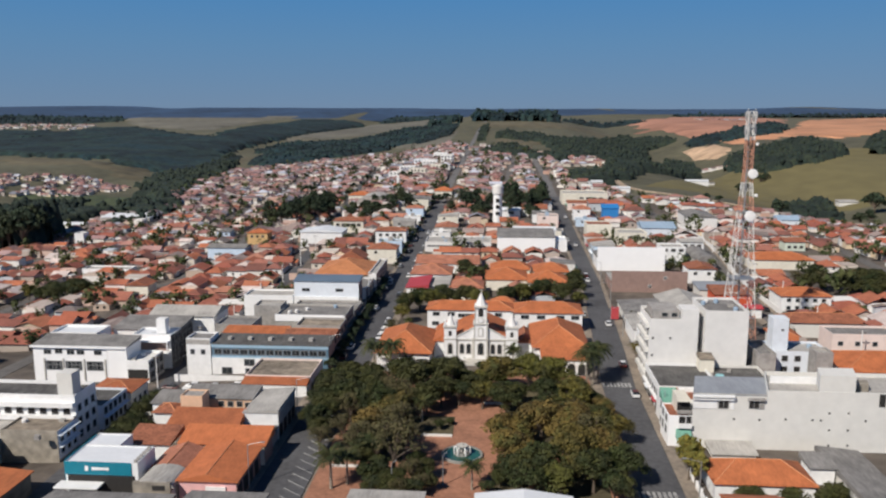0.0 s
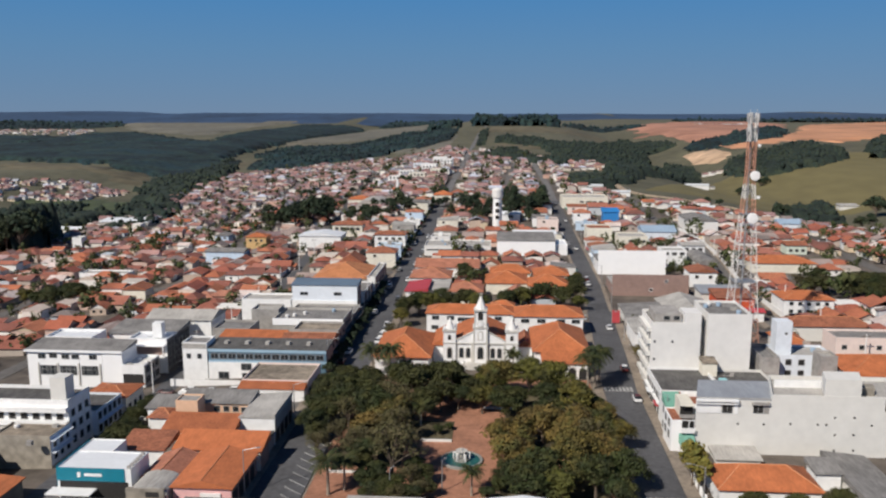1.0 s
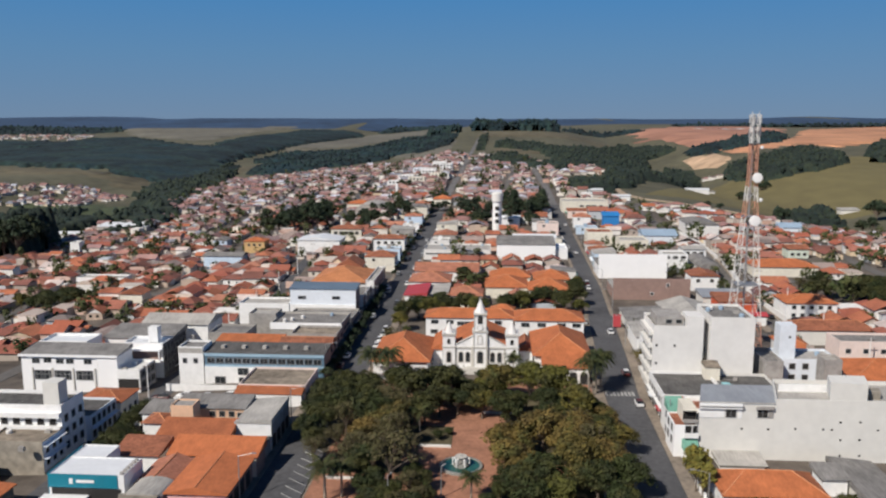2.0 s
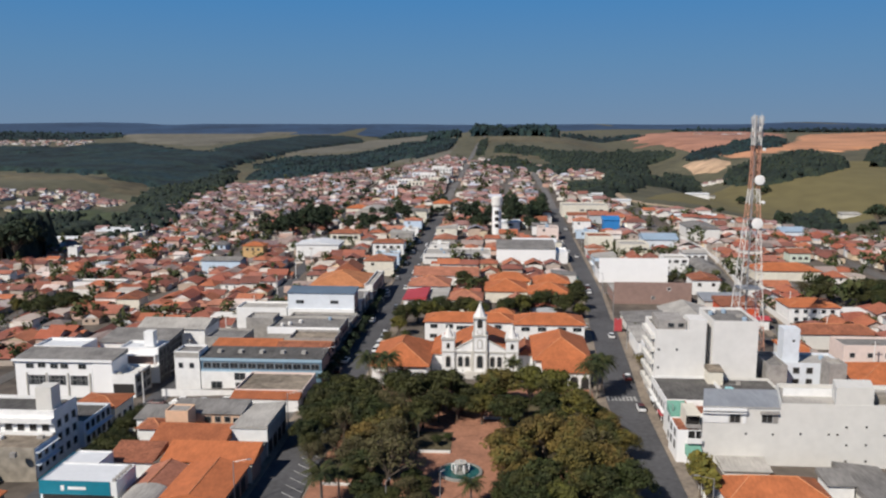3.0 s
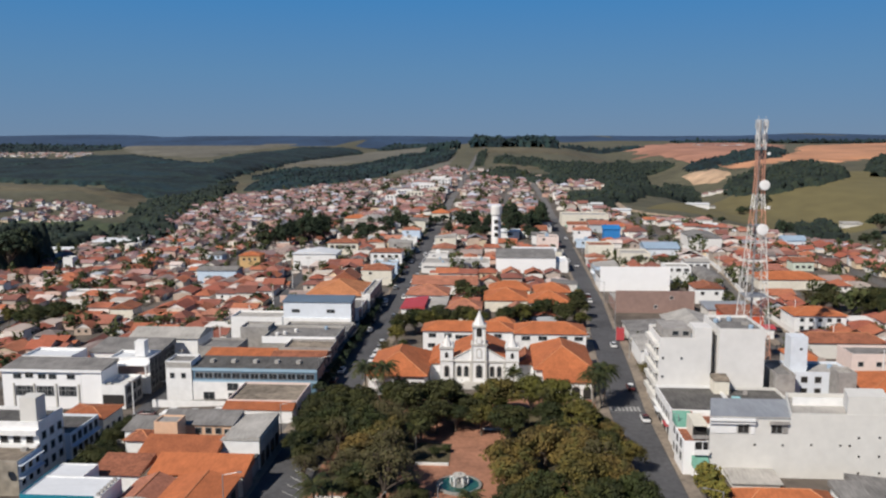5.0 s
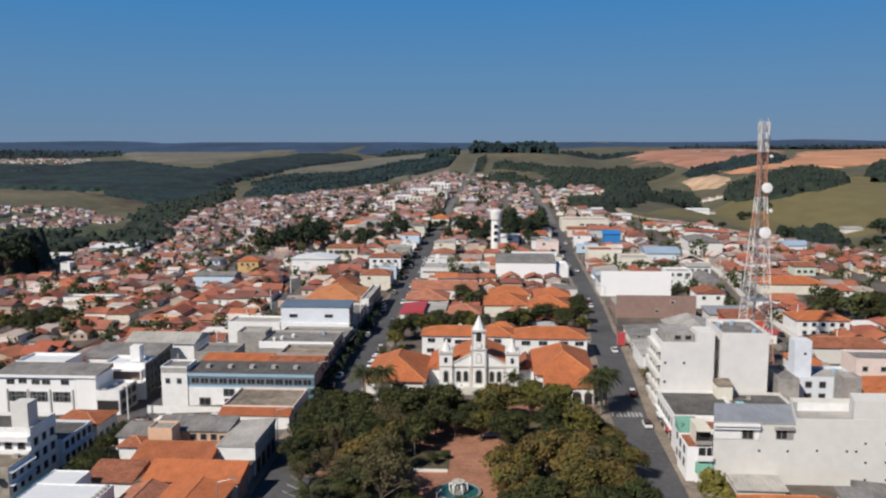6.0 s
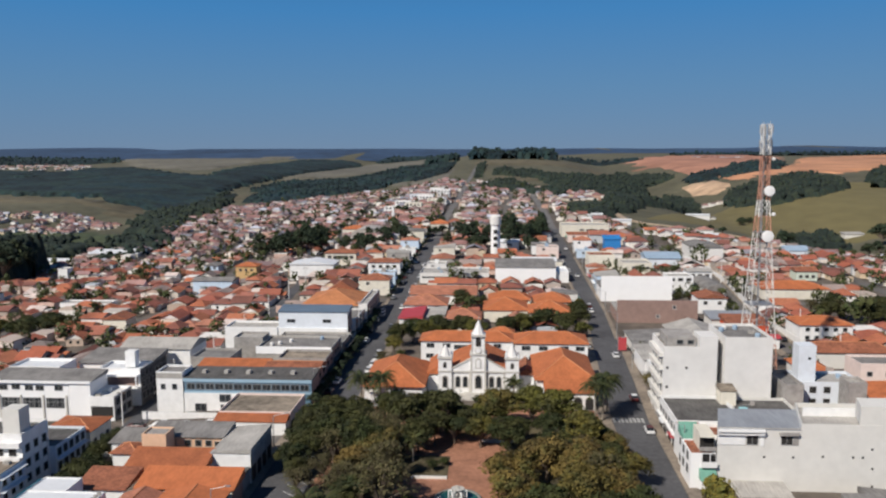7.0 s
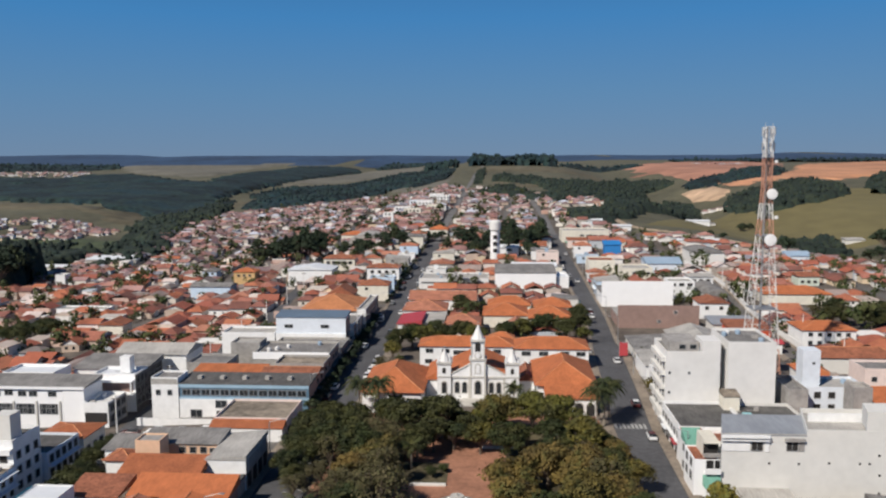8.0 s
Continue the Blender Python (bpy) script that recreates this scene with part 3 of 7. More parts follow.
for key, line in STREETS.items():
    wide = {"main": 4.6, "right": 4.0, "main_hill": 3.6, "right_hill": 3.5, "right_top": 2.4}.get(key, 2.6)
    ribbon("road", line, -wide, wide, 0.10, ASPHALT if key in ("main", "right", "second", "main_hill", "right_hill") else PALE_ROAD if key in ("main_top", "right_top") else BACKSTREET, "worn grey asphalt street")
    end = [p for p in line if p[1] < 480]
    if key in ("main", "right", "side", "main_hill", "right_hill"):
        beyond = [(line[0][0], 193)] + [p for p in end if p[1] > 194]
        ribbon("pavement", beyond if key == "main" else end, wide, wide + (1.3 if "hill" in key else 2.4), 0.25, KERB, "concrete pavement with a kerb")
        ribbon("pavement", end, -wide - (1.3 if "hill" in key else 2.4), -wide, 0.25, KERB, "concrete pavement with a kerb")
for cy, xa, xb in CROSS:
    ribbon("road", [(xa, cy), (xb, cy)], -2.3, 2.3, 0.06, BACKSTREET, "worn cross street between the blocks")

# ---- plaza ----
FOOT = []   # plots taken by single buildings and the plaza, kept free of houses


def claim(x0, x1, y0, y1):
    FOOT.append((x0 - 0.8, x1 + 0.8, y0 - 0.8, y1 + 0.8))


def make(name, label, x0, x1, y0, y1, h, roof, wall, cover, **k):
    claim(x0, x1, y0, y1)
    return building(name, label, x0, x1, y0, y1, h, roof, wall, cover, **k)


def plaza():
    bm = bmesh.new()
    add_box(bm, -33.0, 22.6, 104, 192, -0.5, 0.22)
    one_mesh("plaza_paving", bm, BRICKPAVE, "terracotta paving of the town square", kind="structure")
    bm = bmesh.new()
    for a in ((-33.3, -33.0, 104, 192), (22.6, 23.1, 104, 192)):
        add_box(bm, *a, -0.5, 0.26)
    one_mesh("kerb", bm, KERB, "pale concrete kerb round the square", kind="structure")
    claim(-33, 23, 100, 262)
    for x0, x1, y0, y1 in ((-15.5, -9.0, 152.2, 152.8), (-31, -20, 137, 137.5), (-3, 4, 171, 171.5)):
        bm = bmesh.new()
        add_box(bm, x0, x1, y0, y1, 0.15, 0.62)
        bmesh.ops.bevel(bm, geom=bm.edges[:], offset=0.05, segments=1, affect="EDGES")
        one_mesh("planter_wall", bm, CREAM, "low pale masonry planter wall on the square", "wall")
    for x0, x1, y0, y1 in ((-20, -9, 153, 163), (0, 20, 126, 140), (2, 20, 146, 186), (-31, -18, 140, 180)):
        bm = bmesh.new()
        add_box(bm, x0, x1, y0, y1, 0.0, 0.27)
        one_mesh("planting_bed", bm, surface("bed soil", (0.09, 0.075, 0.04), 0.98, amount=0.4, fine=0.8), "dry grass bed under the plaza trees", kind="structure")


plaza()


def fountain():
    t = thing("fountain", "round stone fountain with green water and white arches", "fountain", -6.6, 143.7, 0.22)
    bm = bmesh.new()
    add_turned(bm, [(4.05, 0), (4.05, 0.35), (3.9, 0.42), (3.55, 0.42), (3.5, 0.2)], 40)
    part("basin", bm, OLD_STONE, t, "weathered pale stone rim")
    bm = bmesh.new()
    add_turned(bm, [(3.49, 0.12), (3.49, 0.26)], 40)
    part("water", bm, POOL, t, "still green water")
    bm = bmesh.new()
    add_turned(bm, [(1.5, 0.2), (1.45, 0.5), (1.2, 0.55), (1.15, 0.75)], 20)
    part("pedestal", bm, OLD_STONE, t)
    for k in range(6):
        a = k * math.pi / 3
        bm = bmesh.new()
        for r in (1.05, 1.55):
            add_bar(bm, (r * math.cos(a), r * math.sin(a), 0.4), (r * math.cos(a), r * math.sin(a), 1.7), 0.11, 6)
        add_bar(bm, (1.0 * math.cos(a), 1.0 * math.sin(a), 1.7), (1.62 * math.cos(a), 1.62 * math.sin(a), 1.7), 0.13, 6)
        part("arch", bm, WHITE, t, "white painted arch")
    bm = bmesh.new()
    add_turned(bm, [(0.3, 0.7), (0.22, 1.6), (1.1, 2.0), (1.15, 2.1), (0.9, 2.08), (0.15, 2.1), (0.1, 2.6)], 16)
    part("bowl", bm, STONE_GREY, t)


fountain()


def arched(owner, name, w, h, x, y, z, material, depth=0.08):
    """A round-headed panel on a south face, for church windows and arcades."""
    bm = bmesh.new()
    r = w / 2
    pts = [(-r, 0), (r, 0)] + [(r * math.cos(k * math.pi / 8), h - r + r * math.sin(k * math.pi / 8)) for k in range(9)]
    a = [bm.verts.new((x + u, y, z + v)) for u, v in pts]
    b = [bm.verts.new((x + u, y - depth, z + v)) for u, v in pts]
    bm.faces.new(b), bm.faces.new(a[::-1])
    for i in range(len(a)):
        j = (i + 1) % len(a)
        bm.faces.new((a[i], a[j], b[j], b[i]))
    bmesh.ops.recalc_face_normals(bm, faces=bm.faces[:])
    return part(name, bm, material, owner)


def church():
    t = thing("church", "white church with three spired towers, grey trim and orange tile roof", "church", -4.6, 203, 0.0)
    bm = bmesh.new()
    add_box(bm, -6.3, 6.5, 0, 17, -2, 6.6)
    part("nave_wall", bm, WHITE, t)
    bm = bmesh.new()
    add_roof(bm, -6.6, 6.8, 0.5, 17, 6.6, 3.0, "gable_y", 0.3)
    bmesh.ops.recalc_face_normals(bm, faces=bm.faces[:])
    part("roof", bm, ORANGE_TILE, t, "orange clay tile roof")
    # gabled front
    bm = bmesh.new()
    q = [(-6.4, 6.2), (6.6, 6.2), (6.6, 6.7), (0.1, 10.2), (-6.4, 6.7)]
    a = [bm.verts.new((u, -0.35, v)) for u, v in q]
    b = [bm.verts.new((u, 0.3, v)) for u, v in q]
    bm.faces.new(a), bm.faces.new(b[::-1])
    for i in range(5):
        j = (i + 1) % 5
        bm.faces.new((a[i], a[j], b[j], b[i]))
    add_box(bm, -6.4, 6.6, -0.3, 0.0, -2, 6.2)
    bmesh.ops.recalc_face_normals(bm, faces=bm.faces[:])
    part("front_gable", bm, WHITE, t)
    slab(t, "cornice", STONE_GREY, -6.5, 6.7, -0.55, -0.3, 5.75, 6.2, "grey moulded cornice")
    for s in (-1, 1):
        bm = bmesh.new()
        add_bar(bm, (s * 6.5 + 0.1, -0.4, 6.75), (0.1, -0.4, 10.3), 0.2)
        part("gable_coping", bm, STONE_GREY, t)
    for u in (-6.2, -2.0, 2.2, 6.4):
        slab(t, "pilaster", STONE_GREY, u - 0.22, u + 0.22, -0.5, -0.3, -1, 5.75)
    for u in (-4.9, -3.1, 3.3, 5.1):
        arched(t, "window_surround", 1.45, 3.0, u, -0.3, 2.0, STONE_GREY, 0.12)
        arched(t, "window", 1.05, 2.6, u, -0.3, 2.2, GLASS, 0.16)
    # middle tower
    tw = slab(t, "tower_base", WHITE, -1.8, 2.0, -0.9, 2.9, -1, 10.4)
    bm = bmesh.new()
    add_box(bm, -1.45, 1.65, -0.7, 2.4, 10.4, 15.0)
    part("belfry", bm, WHITE, t)
    for z, e in ((6.0, 0.3), (10.2, 0.35), (14.8, 0.4)):
        w = 1.9 if z < 11 else 1.55
        slab(t, "cornice", STONE_GREY, 0.1 - w - e * 0.5, 0.1 + w + e * 0.5, -0.9 - e * 0.6, 2.9 + e * 0.5, z, z + 0.4)
    for u in (-1.6, 1.8):
        slab(t, "pilaster", STONE_GREY, u - 0.2, u + 0.2, -1.0, -0.9, 0, 10.2)
    for u in (-1.4, 1.6):
        slab(t, "pilaster", STONE_GREY, u - 0.15, u + 0.15, -0.8, -0.7, 10.6, 14.8)
    arched(t, "window_surround", 1.9, 3.6, 0.1, -0.9, 1.9, STONE_GREY, 0.1)
    arched(t, "window", 1.4, 3.1, 0.1, -0.9, 2.1, GLASS, 0.16)
    arched(t, "window_surround", 1.5, 2.6, 0.1, -0.9, 7.0, STONE_GREY, 0.06)
    arched(t, "niche", 0.9, 2.0, 0.1, -0.9, 7.2, WHITE, 0.12)
    arched(t, "belfry_opening", 1.3, 2.3, 0.1, -0.7, 12.4, DARK, 0.05)
    bm = bmesh.new()
    add_turned(bm, [(0.85, 0), (0.85, 0.1), (0.75, 0.14)], 20)
    c = part("clock", bm, STONE_GREY, t, "round clock face")
    c.matrix_basis = pose(0.1, -0.75, 11.4, 90)
    bm = bmesh.new()
    add_turned(bm, [(0.62, 0.14), (0.62, 0.17)], 20)
    part("dial", bm, WHITE, c)
    # spires, eight-sided
    for u, y, z, r, hh in ((0.1, 0.95, 15.2, 1.6, 3.4), (-8.0, 0.8, 9.7, 1.35, 2.9), (8.3, 0.8, 9.7, 1.35, 2.9)):
        bm = bmesh.new()
        add_turned(bm, [(r, z), (r * 0.92, z + 0.25), (r * 0.55, z + hh * 0.45), (0.2, z + hh * 0.93), (0.05, z + hh)], 8, u, y)
        part("spire", bm, GREYPLASTER, t, "pale grey eight-sided spire")
        bm = bmesh.new()
        add_bar(bm, (u, y, z + hh - 0.2), (u, y, z + hh + 0.9), 0.05)
        add_bar(bm, (u - 0.28, y, z + hh + 0.55), (u + 0.28, y, z + hh + 0.55), 0.05)
        part("cross", bm, STEEL, t)
    # side towers
    for u in (-8.0, 8.3):
        slab(t, "side_tower", WHITE, u - 1.6, u + 1.6, -0.8, 2.4, -1, 9.3)
        slab(t, "cornice", STONE_GREY, u - 1.85, u + 1.85, -1.05, 2.65, 9.2, 9.7)
        slab(t, "cornice", STONE_GREY, u - 1.75, u + 1.75, -0.95, 2.55, 6.0, 6.3)
        for s in (-1.45, 1.45):
            for y in (-0.65, 2.25):
                bm = bmesh.new()
                add_turned(bm, [(0.22, 9.7), (0.2, 10.2), (0.02, 10.8)], 6, u + s, y)
                part("pinnacle", bm, WHITE, t)
        arched(t, "window_surround", 1.5, 3.2, u, -0.8, 2.0, STONE_GREY, 0.1)
        arched(t, "window", 1.05, 2.7, u, -0.8, 2.2, GLASS, 0.16)
        arched(t, "belfry_opening", 0.8, 1.4, u, -0.8, 7.0, DARK, 0.06)
    bm = bmesh.new()
    for k in range(5):
        add_box(bm, -5 + k * 0.4, 5.2 - k * 0.4, -4.2 + k * 0.6, 0, -0.5 + k * 0.17, 0.1 + (k + 1) * 0.17)
    part("steps", bm, STONE_GREY, t, "stone steps at the portal")


church()

# ---- halls round the church ----
hall = make("parish_hall", "large hall with hipped orange tile roof and white arcade", 9.6, 23.0, 199.5, 221, 5.4, "hip", WHITE, ORANGE_TILE, rise=4.0, over=0.8)
low = make("arcade_porch", "low tiled porch with white arches beside the hall", 11.5, 22.6, 193.2, 199.3, 4.2, "lean_s", WHITE, ORANGE_TILE, rise=1.6, over=0.5)
for u in (-4.0, -1.2, 1.6, 4.2):
    arched(low, "arch_trim", 2.1, 3.1, u, -3.05, 0.1, STONE_GREY, 0.05)
    arched(low, "arch", 1.8, 2.9, u, -3.05, 0.1, DARK, 0.09)
make("hall_wing", "tiled wing between the church and the hall", 5.4, 9.2, 206, 216, 4.6, "gable_y", WHITE, BROWN_TILE, rise=1.8)
make("parish_house", "hall with broad hipped orange tile roof", -31.0, -17.4, 193.6, 214, 5.0, "hip", WHITE, ORANGE_TILE, rise=4.0, over=0.8)
make("house_wing", "tiled wing joined to the church side", -17.0, -14.4, 204, 218, 5.2, "lean_w", WHITE, ORANGE_TILE, rise=2.0)
school = make("school", "long two-storey white school with orange tile roof", -21.6, 4.6, 234.5, 243, 6.0, "hip", WHITE, ORANGE_TILE, rise=1.9)
windows(school, "s", 4.25, [(-10.4, 4.0), (-5.8, 4.0), (-2.6, 3.6), (-0.4, 3.6), (2.4, 4.0), (8.6, 4.0), (-10.6, 1.0), (-7, 1.0)], 2.0, 1.1)
school = make("school_wing", "white school wing under an orange hipped tile roof", 5.0, 25.2, 232.5, 243.5, 6.0, "hip", WHITE, ORANGE_TILE, rise=2.2)
windows(school, "s", 5.5, [(-7, 4.0), (-2.2, 4.0), (3.6, 4.0), (8, 4.0), (-5, 1.0), (5, 1.0)], 2.3, 1.1)
make("school_block", "small raised block with hipped tile roof", -2, 5, 243.8, 249, 5.8, "hip", WHITE, ORANGE_TILE, rise=1.7)
make("roofed_gallery", "row of joined orange tile roofs", -4.5, 10.5, 284, 299, 4.0, "hip", PALECREAM, ORANGE_TILE, rise=3.2, z0=1)
make("roofed_gallery", "row of joined orange tile roofs", 10.9, 25.0, 280, 293, 4.0, "hip", PALECREAM, ORANGE_TILE, rise=3.0, z0=1)
make("roofed_gallery", "orange hipped roof beside the street", 13.5, 26.5, 297, 309, 4.5, "hip", PALECREAM, ORANGE_TILE, rise=2.6, z0=1)
make("roofed_gallery", "orange hipped roof over a cream wing", -3, 12, 302, 312, 4.2, "hip", PALECREAM, ORANGE_TILE, rise=2.6, z0=1)
make("red_shop", "shop with a bright red metal roof", -32, -24.6, 268, 284, 4.6, "lean_w", WHITE, RED_TILE, rise=1.0, z0=0.6)
make("grey_shed", "grey fibre cement roofed shed", -24.2, -17.5, 272, 287, 4.2, "lean_w", CREAM, LIGHT_ROOF, rise=0.8, z0=0.6)
make("corner_house", "house with faded red tile roof", -17, -5.5, 270, 281, 4.2, "hip", PALECREAM, PINK_TILE, rise=2.4, z0=0.6)
make("corner_house", "white house with faded red tile roof on the street", -33, -18, 292, 306, 4.0, "hip", WHITE, PINK_TILE, rise=2.6, z0=1)
make("corner_house", "white house with faded tile roof", -33, -8, 311, 325, 4.0, "gable_x", WHITE, PINK_TILE, rise=2.2, z0=1.4)
long = make("long_block", "long grey two-storey block with a strip of windows", -33.6, -3.6, 354, 372, 4.8, "flat", GREYPLASTER, LIGHT_ROOF, z0=2.2)
windows(long, "s", 9, spaced(-14, 13, 14, 2.6), 1.7, 0.5)
shed = make("warehouse", "tall white warehouse with a grey roof", -0.8, 25.4, 356, 374, 7.0, "lean_s", CLEAN_WHITE, GREY_ROOF, rise=1.6, z0=2.2, over=0.2)
windows(shed, "s", 9, [(5.5, 0.6), (9.8, 0.6)], 1.6, 1.4)
make("warehouse_annex", "white annex of the warehouse", 25.8, 31, 358, 373, 5.2, "flat", WHITE, WHITE_METAL, z0=2.2)
make("vaulted_store", "white store behind the warehouse", 7, 27, 378, 388, 6.2, "gable_x", WHITE, WHITE_METAL, rise=1.2, z0=3)

# ---- left of the main street ----
pk = make("pink_house", "pink house with a gabled orange tile roof", -54.0, -44.0, 122.5, 136, 4.0, "gable_y", PINK, BRIGHT_TILE, rise=1.2, z0=0)
slab(pk, "sign_board", WHITE, -0.3, 3.2, -7.0, -6.77, 2.1, 2.9, "blank white sign board")
# brown facing and added shutters darken the shaded street side
slab(pk, "street_front", BROWNWALL, 5.0, 5.05, -6.75, 6.75, -0.3, 3.7, "brown shop front, street shade put into its colour")
for v in (-5.0, -2.0, 1.0, 4.2):
    slab(pk, "roller_shutter", DARK, 5.05, 5.1, v - 1.1, v + 1.1, 0.1, 2.8, "dark roller shutter added to deepen the shaded front")
th = make("tiled_house", "long house with an orange tile roof", -59.8, -43.6, 137.4, 142.6, 4.0, "lean_s", PALECREAM, BRIGHT_TILE, rise=1.5, z0=0)
slab(th, "street_front", BROWNWALL, 8.1, 8.15, -2.6, 2.6, -0.3, 3.8, "brown shop front, street shade put into its colour")
make("tiled_house", "house with a stained brown tile roof and cream ridge", -61.0, -54.6, 127, 136, 3.4, "gable_y", CREAM, PINK_TILE, rise=1.3, z0=0)
make("tiled_house", "house with a dark orange tile roof", -65.5, -51.6, 145, 150.6, 3.9, "lean_s", WHITE, RUST_TILE, rise=1.8, z0=0)
make("tiled_house", "low house with brown tile roof behind the shop", -70, -61.8, 137, 143, 4.4, "lean_s", WHITE, BROWN_TILE, rise=1.2, z0=-0.6)
ter = make("corner_block", "white corner block with a grey fibre cement roof", -51.4, -44.2, 149.2, 162.5, 5.6, "lean_w", WHITE, LIGHT_ROOF, rise=0.7, z0=0, over=0.15)
# darker wall and added shutters carry the shade of this side
slab(ter, "party_wall", RAWPLASTER, 3.6, 3.64, -6.65, 6.65, -0.5, 5.2, "grey cement street wall, darkened for shade")
for v in (-5.0, -1.8, 1.4, 4.6):
    slab(ter, "roller_shutter", DARK, 3.64, 3.7, v - 1.1, v + 1.1, 0.1, 2.7, "dark roller shutter added to deepen the shaded front")
# added low lean-to, hidden behind the tile roof, fills a shaded gap
make("covered_yard", "dark lean-to added in the shaded gap between houses", -52.0, -44.4, 142.9, 149.0, 2.7, "lean_w", RAWPLASTER, DARK_ROOF, rise=0.3, z0=0, over=0.1)
ter = make("peach_block", "peach painted two-storey block with grey roof", -66.5, -51.8, 156.4, 162.5, 6.2, "lean_s", PEACH, GREY_ROOF, rise=0.7, z0=-0.4, over=0.4)
windows(ter, "s", 3.05, [(0.6, 4.3), (2.6, 4.3), (4.6, 4.3), (6.4, 4.1)], 1.1, 1.1)
make("peach_stair_tower", "plain peach stair tower", -65.6, -61.0, 152.2, 156.2, 8.0, "flat", PEACH, RAWPLASTER, z0=-0.4, parapet=0.3)
make("small_tiled_house", "small white house with tile roof", -71.5, -66.9, 152.5, 157, 4.6, "hip", WHITE, BROWN_TILE, rise=1.2, z0=-0.8)
make("carport", "low open shed with dark roof", -79.5, -67.6, 164.5, 170.5, 2.6, "lean_s", CREAM, DARK_ROOF, rise=0.4, z0=-1.2)
make("yard_wall", "low white yard wall along the side street", -75, -62.6, 175.2, 175.6, 1.8, "flat", WHITE, WHITE, z0=-1.0, parapet=0.1)
make("grey_roof_house", "house with broad grey roof", -74, -66.8, 157.2, 163, 4.8, "lean_s", WHITE, GREY_ROOF, rise=0.8, z0=-0.8)

shop = make("teal_shop", "shop with teal fascia and white metal roof", -74.8, -61.8, 124, 131, 6.3, "flat", WHITE, WHITE_METAL, z0=-0.4, parapet=0.15)
slab(shop, "fascia", TEAL, -6.6, 5.4, -3.62, -3.5, 4.0, 6.35, "teal fascia band")
slab(shop, "fascia", TEAL, -6.62, -6.5, -3.5, 7.6, 2.4, 6.5, "teal fascia band")
slab(shop, "canopy", WHITE, -7.4, 0.4, -6.2, -3.6, 2.5, 2.75, "flat white entrance canopy")
for k in range(6):
    slab(shop, "roof_vent", RAWPLASTER, 5.7, 6.2, -3.2 + 1.1 * k, -2.8 + 1.1 * k, 6.1, 6.75)
slab(shop, "sign_mark", WHITE, -1.7, 1.4, -3.68, -3.62, 4.9, 5.4, "unreadable white lettering as plain bar")
slab(shop, "sign_mark", WHITE, -2.9, -2.3, -3.68, -3.62, 4.7, 5.6, "white emblem shape")
slab(shop, "shopfront", DARK, -6.1, 5.9, -3.58, -3.5, 0.1, 3.9, "dark glazed shopfront")
make("teal_shop_hall", "rear part of the shop under white metal roof", -74.8, -68.4, 131.0, 136.2, 6.3, "flat", WHITE, WHITE_METAL, z0=-0.4, parapet=0.15)
bar = make("small_bar", "small shop with a grey vaulted roof and tan sign front", -60.4, -54.6, 121, 126.4, 3.4, "vault_y", CREAM, LIGHT_ROOF, rise=1.3, z0=0)
slab(bar, "sign_front", TAN_CEMENT, -3.6, 2.9, -3.35, -2.7, 2.4, 4.3, "tan sign front")
slab(bar, "sign_mark", DARK, -0.2, 2.0, -3.4, -3.35, 2.9, 3.8, "dark oval sign as a plain shape")
make("low_roof", "low building with a dark grey roof", -50, -37.6, 108, 118.8, 3.8, "gable_x", CREAM, GREY_ROOF, rise=0.8, z0=0)
make("low_roof", "low building with a weathered grey roof", -73, -53, 106, 117.6, 3.6, "gable_x", CREAM, GREY_ROOF, rise=0.7, z0=0)
make("kiosk_roof", "hall by the square with a grey metal roof", -23.4, -11.8, 104, 119.6, 4.6, "gable_x", WHITE, LIGHT_ROOF, rise=0.7, z0=0)
make("kiosk_roof", "hall by the square with a white gabled metal roof", -3, 12, 104, 119.6, 4.6, "gable_y", WHITE, WHITE_METAL, rise=1.0, z0=0)

apt = make("long_balcony_block", "long white four-storey block with balcony bands and water tank", -112, -85.8, 147.6, 156, 10.8, "flat", WHITE, DARK_ROOF, z0=-2, parapet=0.7)
for z in (2.8, 5.6, 8.4):
    slab(apt, "balcony", WHITE, -13.1, 13.1, -5.2, -4.2, z, z + 0.95, "white balcony parapet")
windows(apt, "s", 4.2, spaced(-12.5, 12.5, 10, 1.0, 3.9, 6.7), 1.3, 1.4, glass=DARK)
windows(apt, "e", 13.1, spaced(-4, 4, 3, 1.4, 4.2, 7.0), 1.2, 1.4, glass=DARK)
slab(apt, "tank_tower", CREAM, 9.3, 12.5, -3.6, -0.4, 10.0, 15.2, "pale water tank tower")
ter2 = make("street_terrace", "low white terrace house along the side street", -94, -84.8, 156.3, 167.6, 5.4, "flat", COOL_WHITE, DARK_ROOF, z0=-2.2, parapet=0.5)
windows(ter2, "e", 4.6, spaced(-5.4, 5.4, 5, 0.4, 3.2), 1.3, 1.5, glass=DARK)
slab(ter2, "balcony_ledge", COOL_WHITE, 4.6, 5.5, -5.4, 5.4, 2.6, 2.75)
gb = make("grey_block", "bare cement block with a stained flat roof", -97, -85.4, 139.8, 147.2, 6.0, "flat", TAN_CEMENT, STAIN, z0=-1.6, parapet=0.35)
# the bluish tint of this side puts its shade into the colour
slab(gb, "side_wall", COOL_WHITE, 5.8, 5.86, -3.6, 3.6, 0, 5.9, "white side wall, tinted blue for its shade")
for z in (2.6, 5.0):
    slab(gb, "balcony_ledge", COOL_WHITE, 5.86, 6.7, -3.6, 3.6, z, z + 0.15, "thin balcony ledge, tinted blue for its shade")
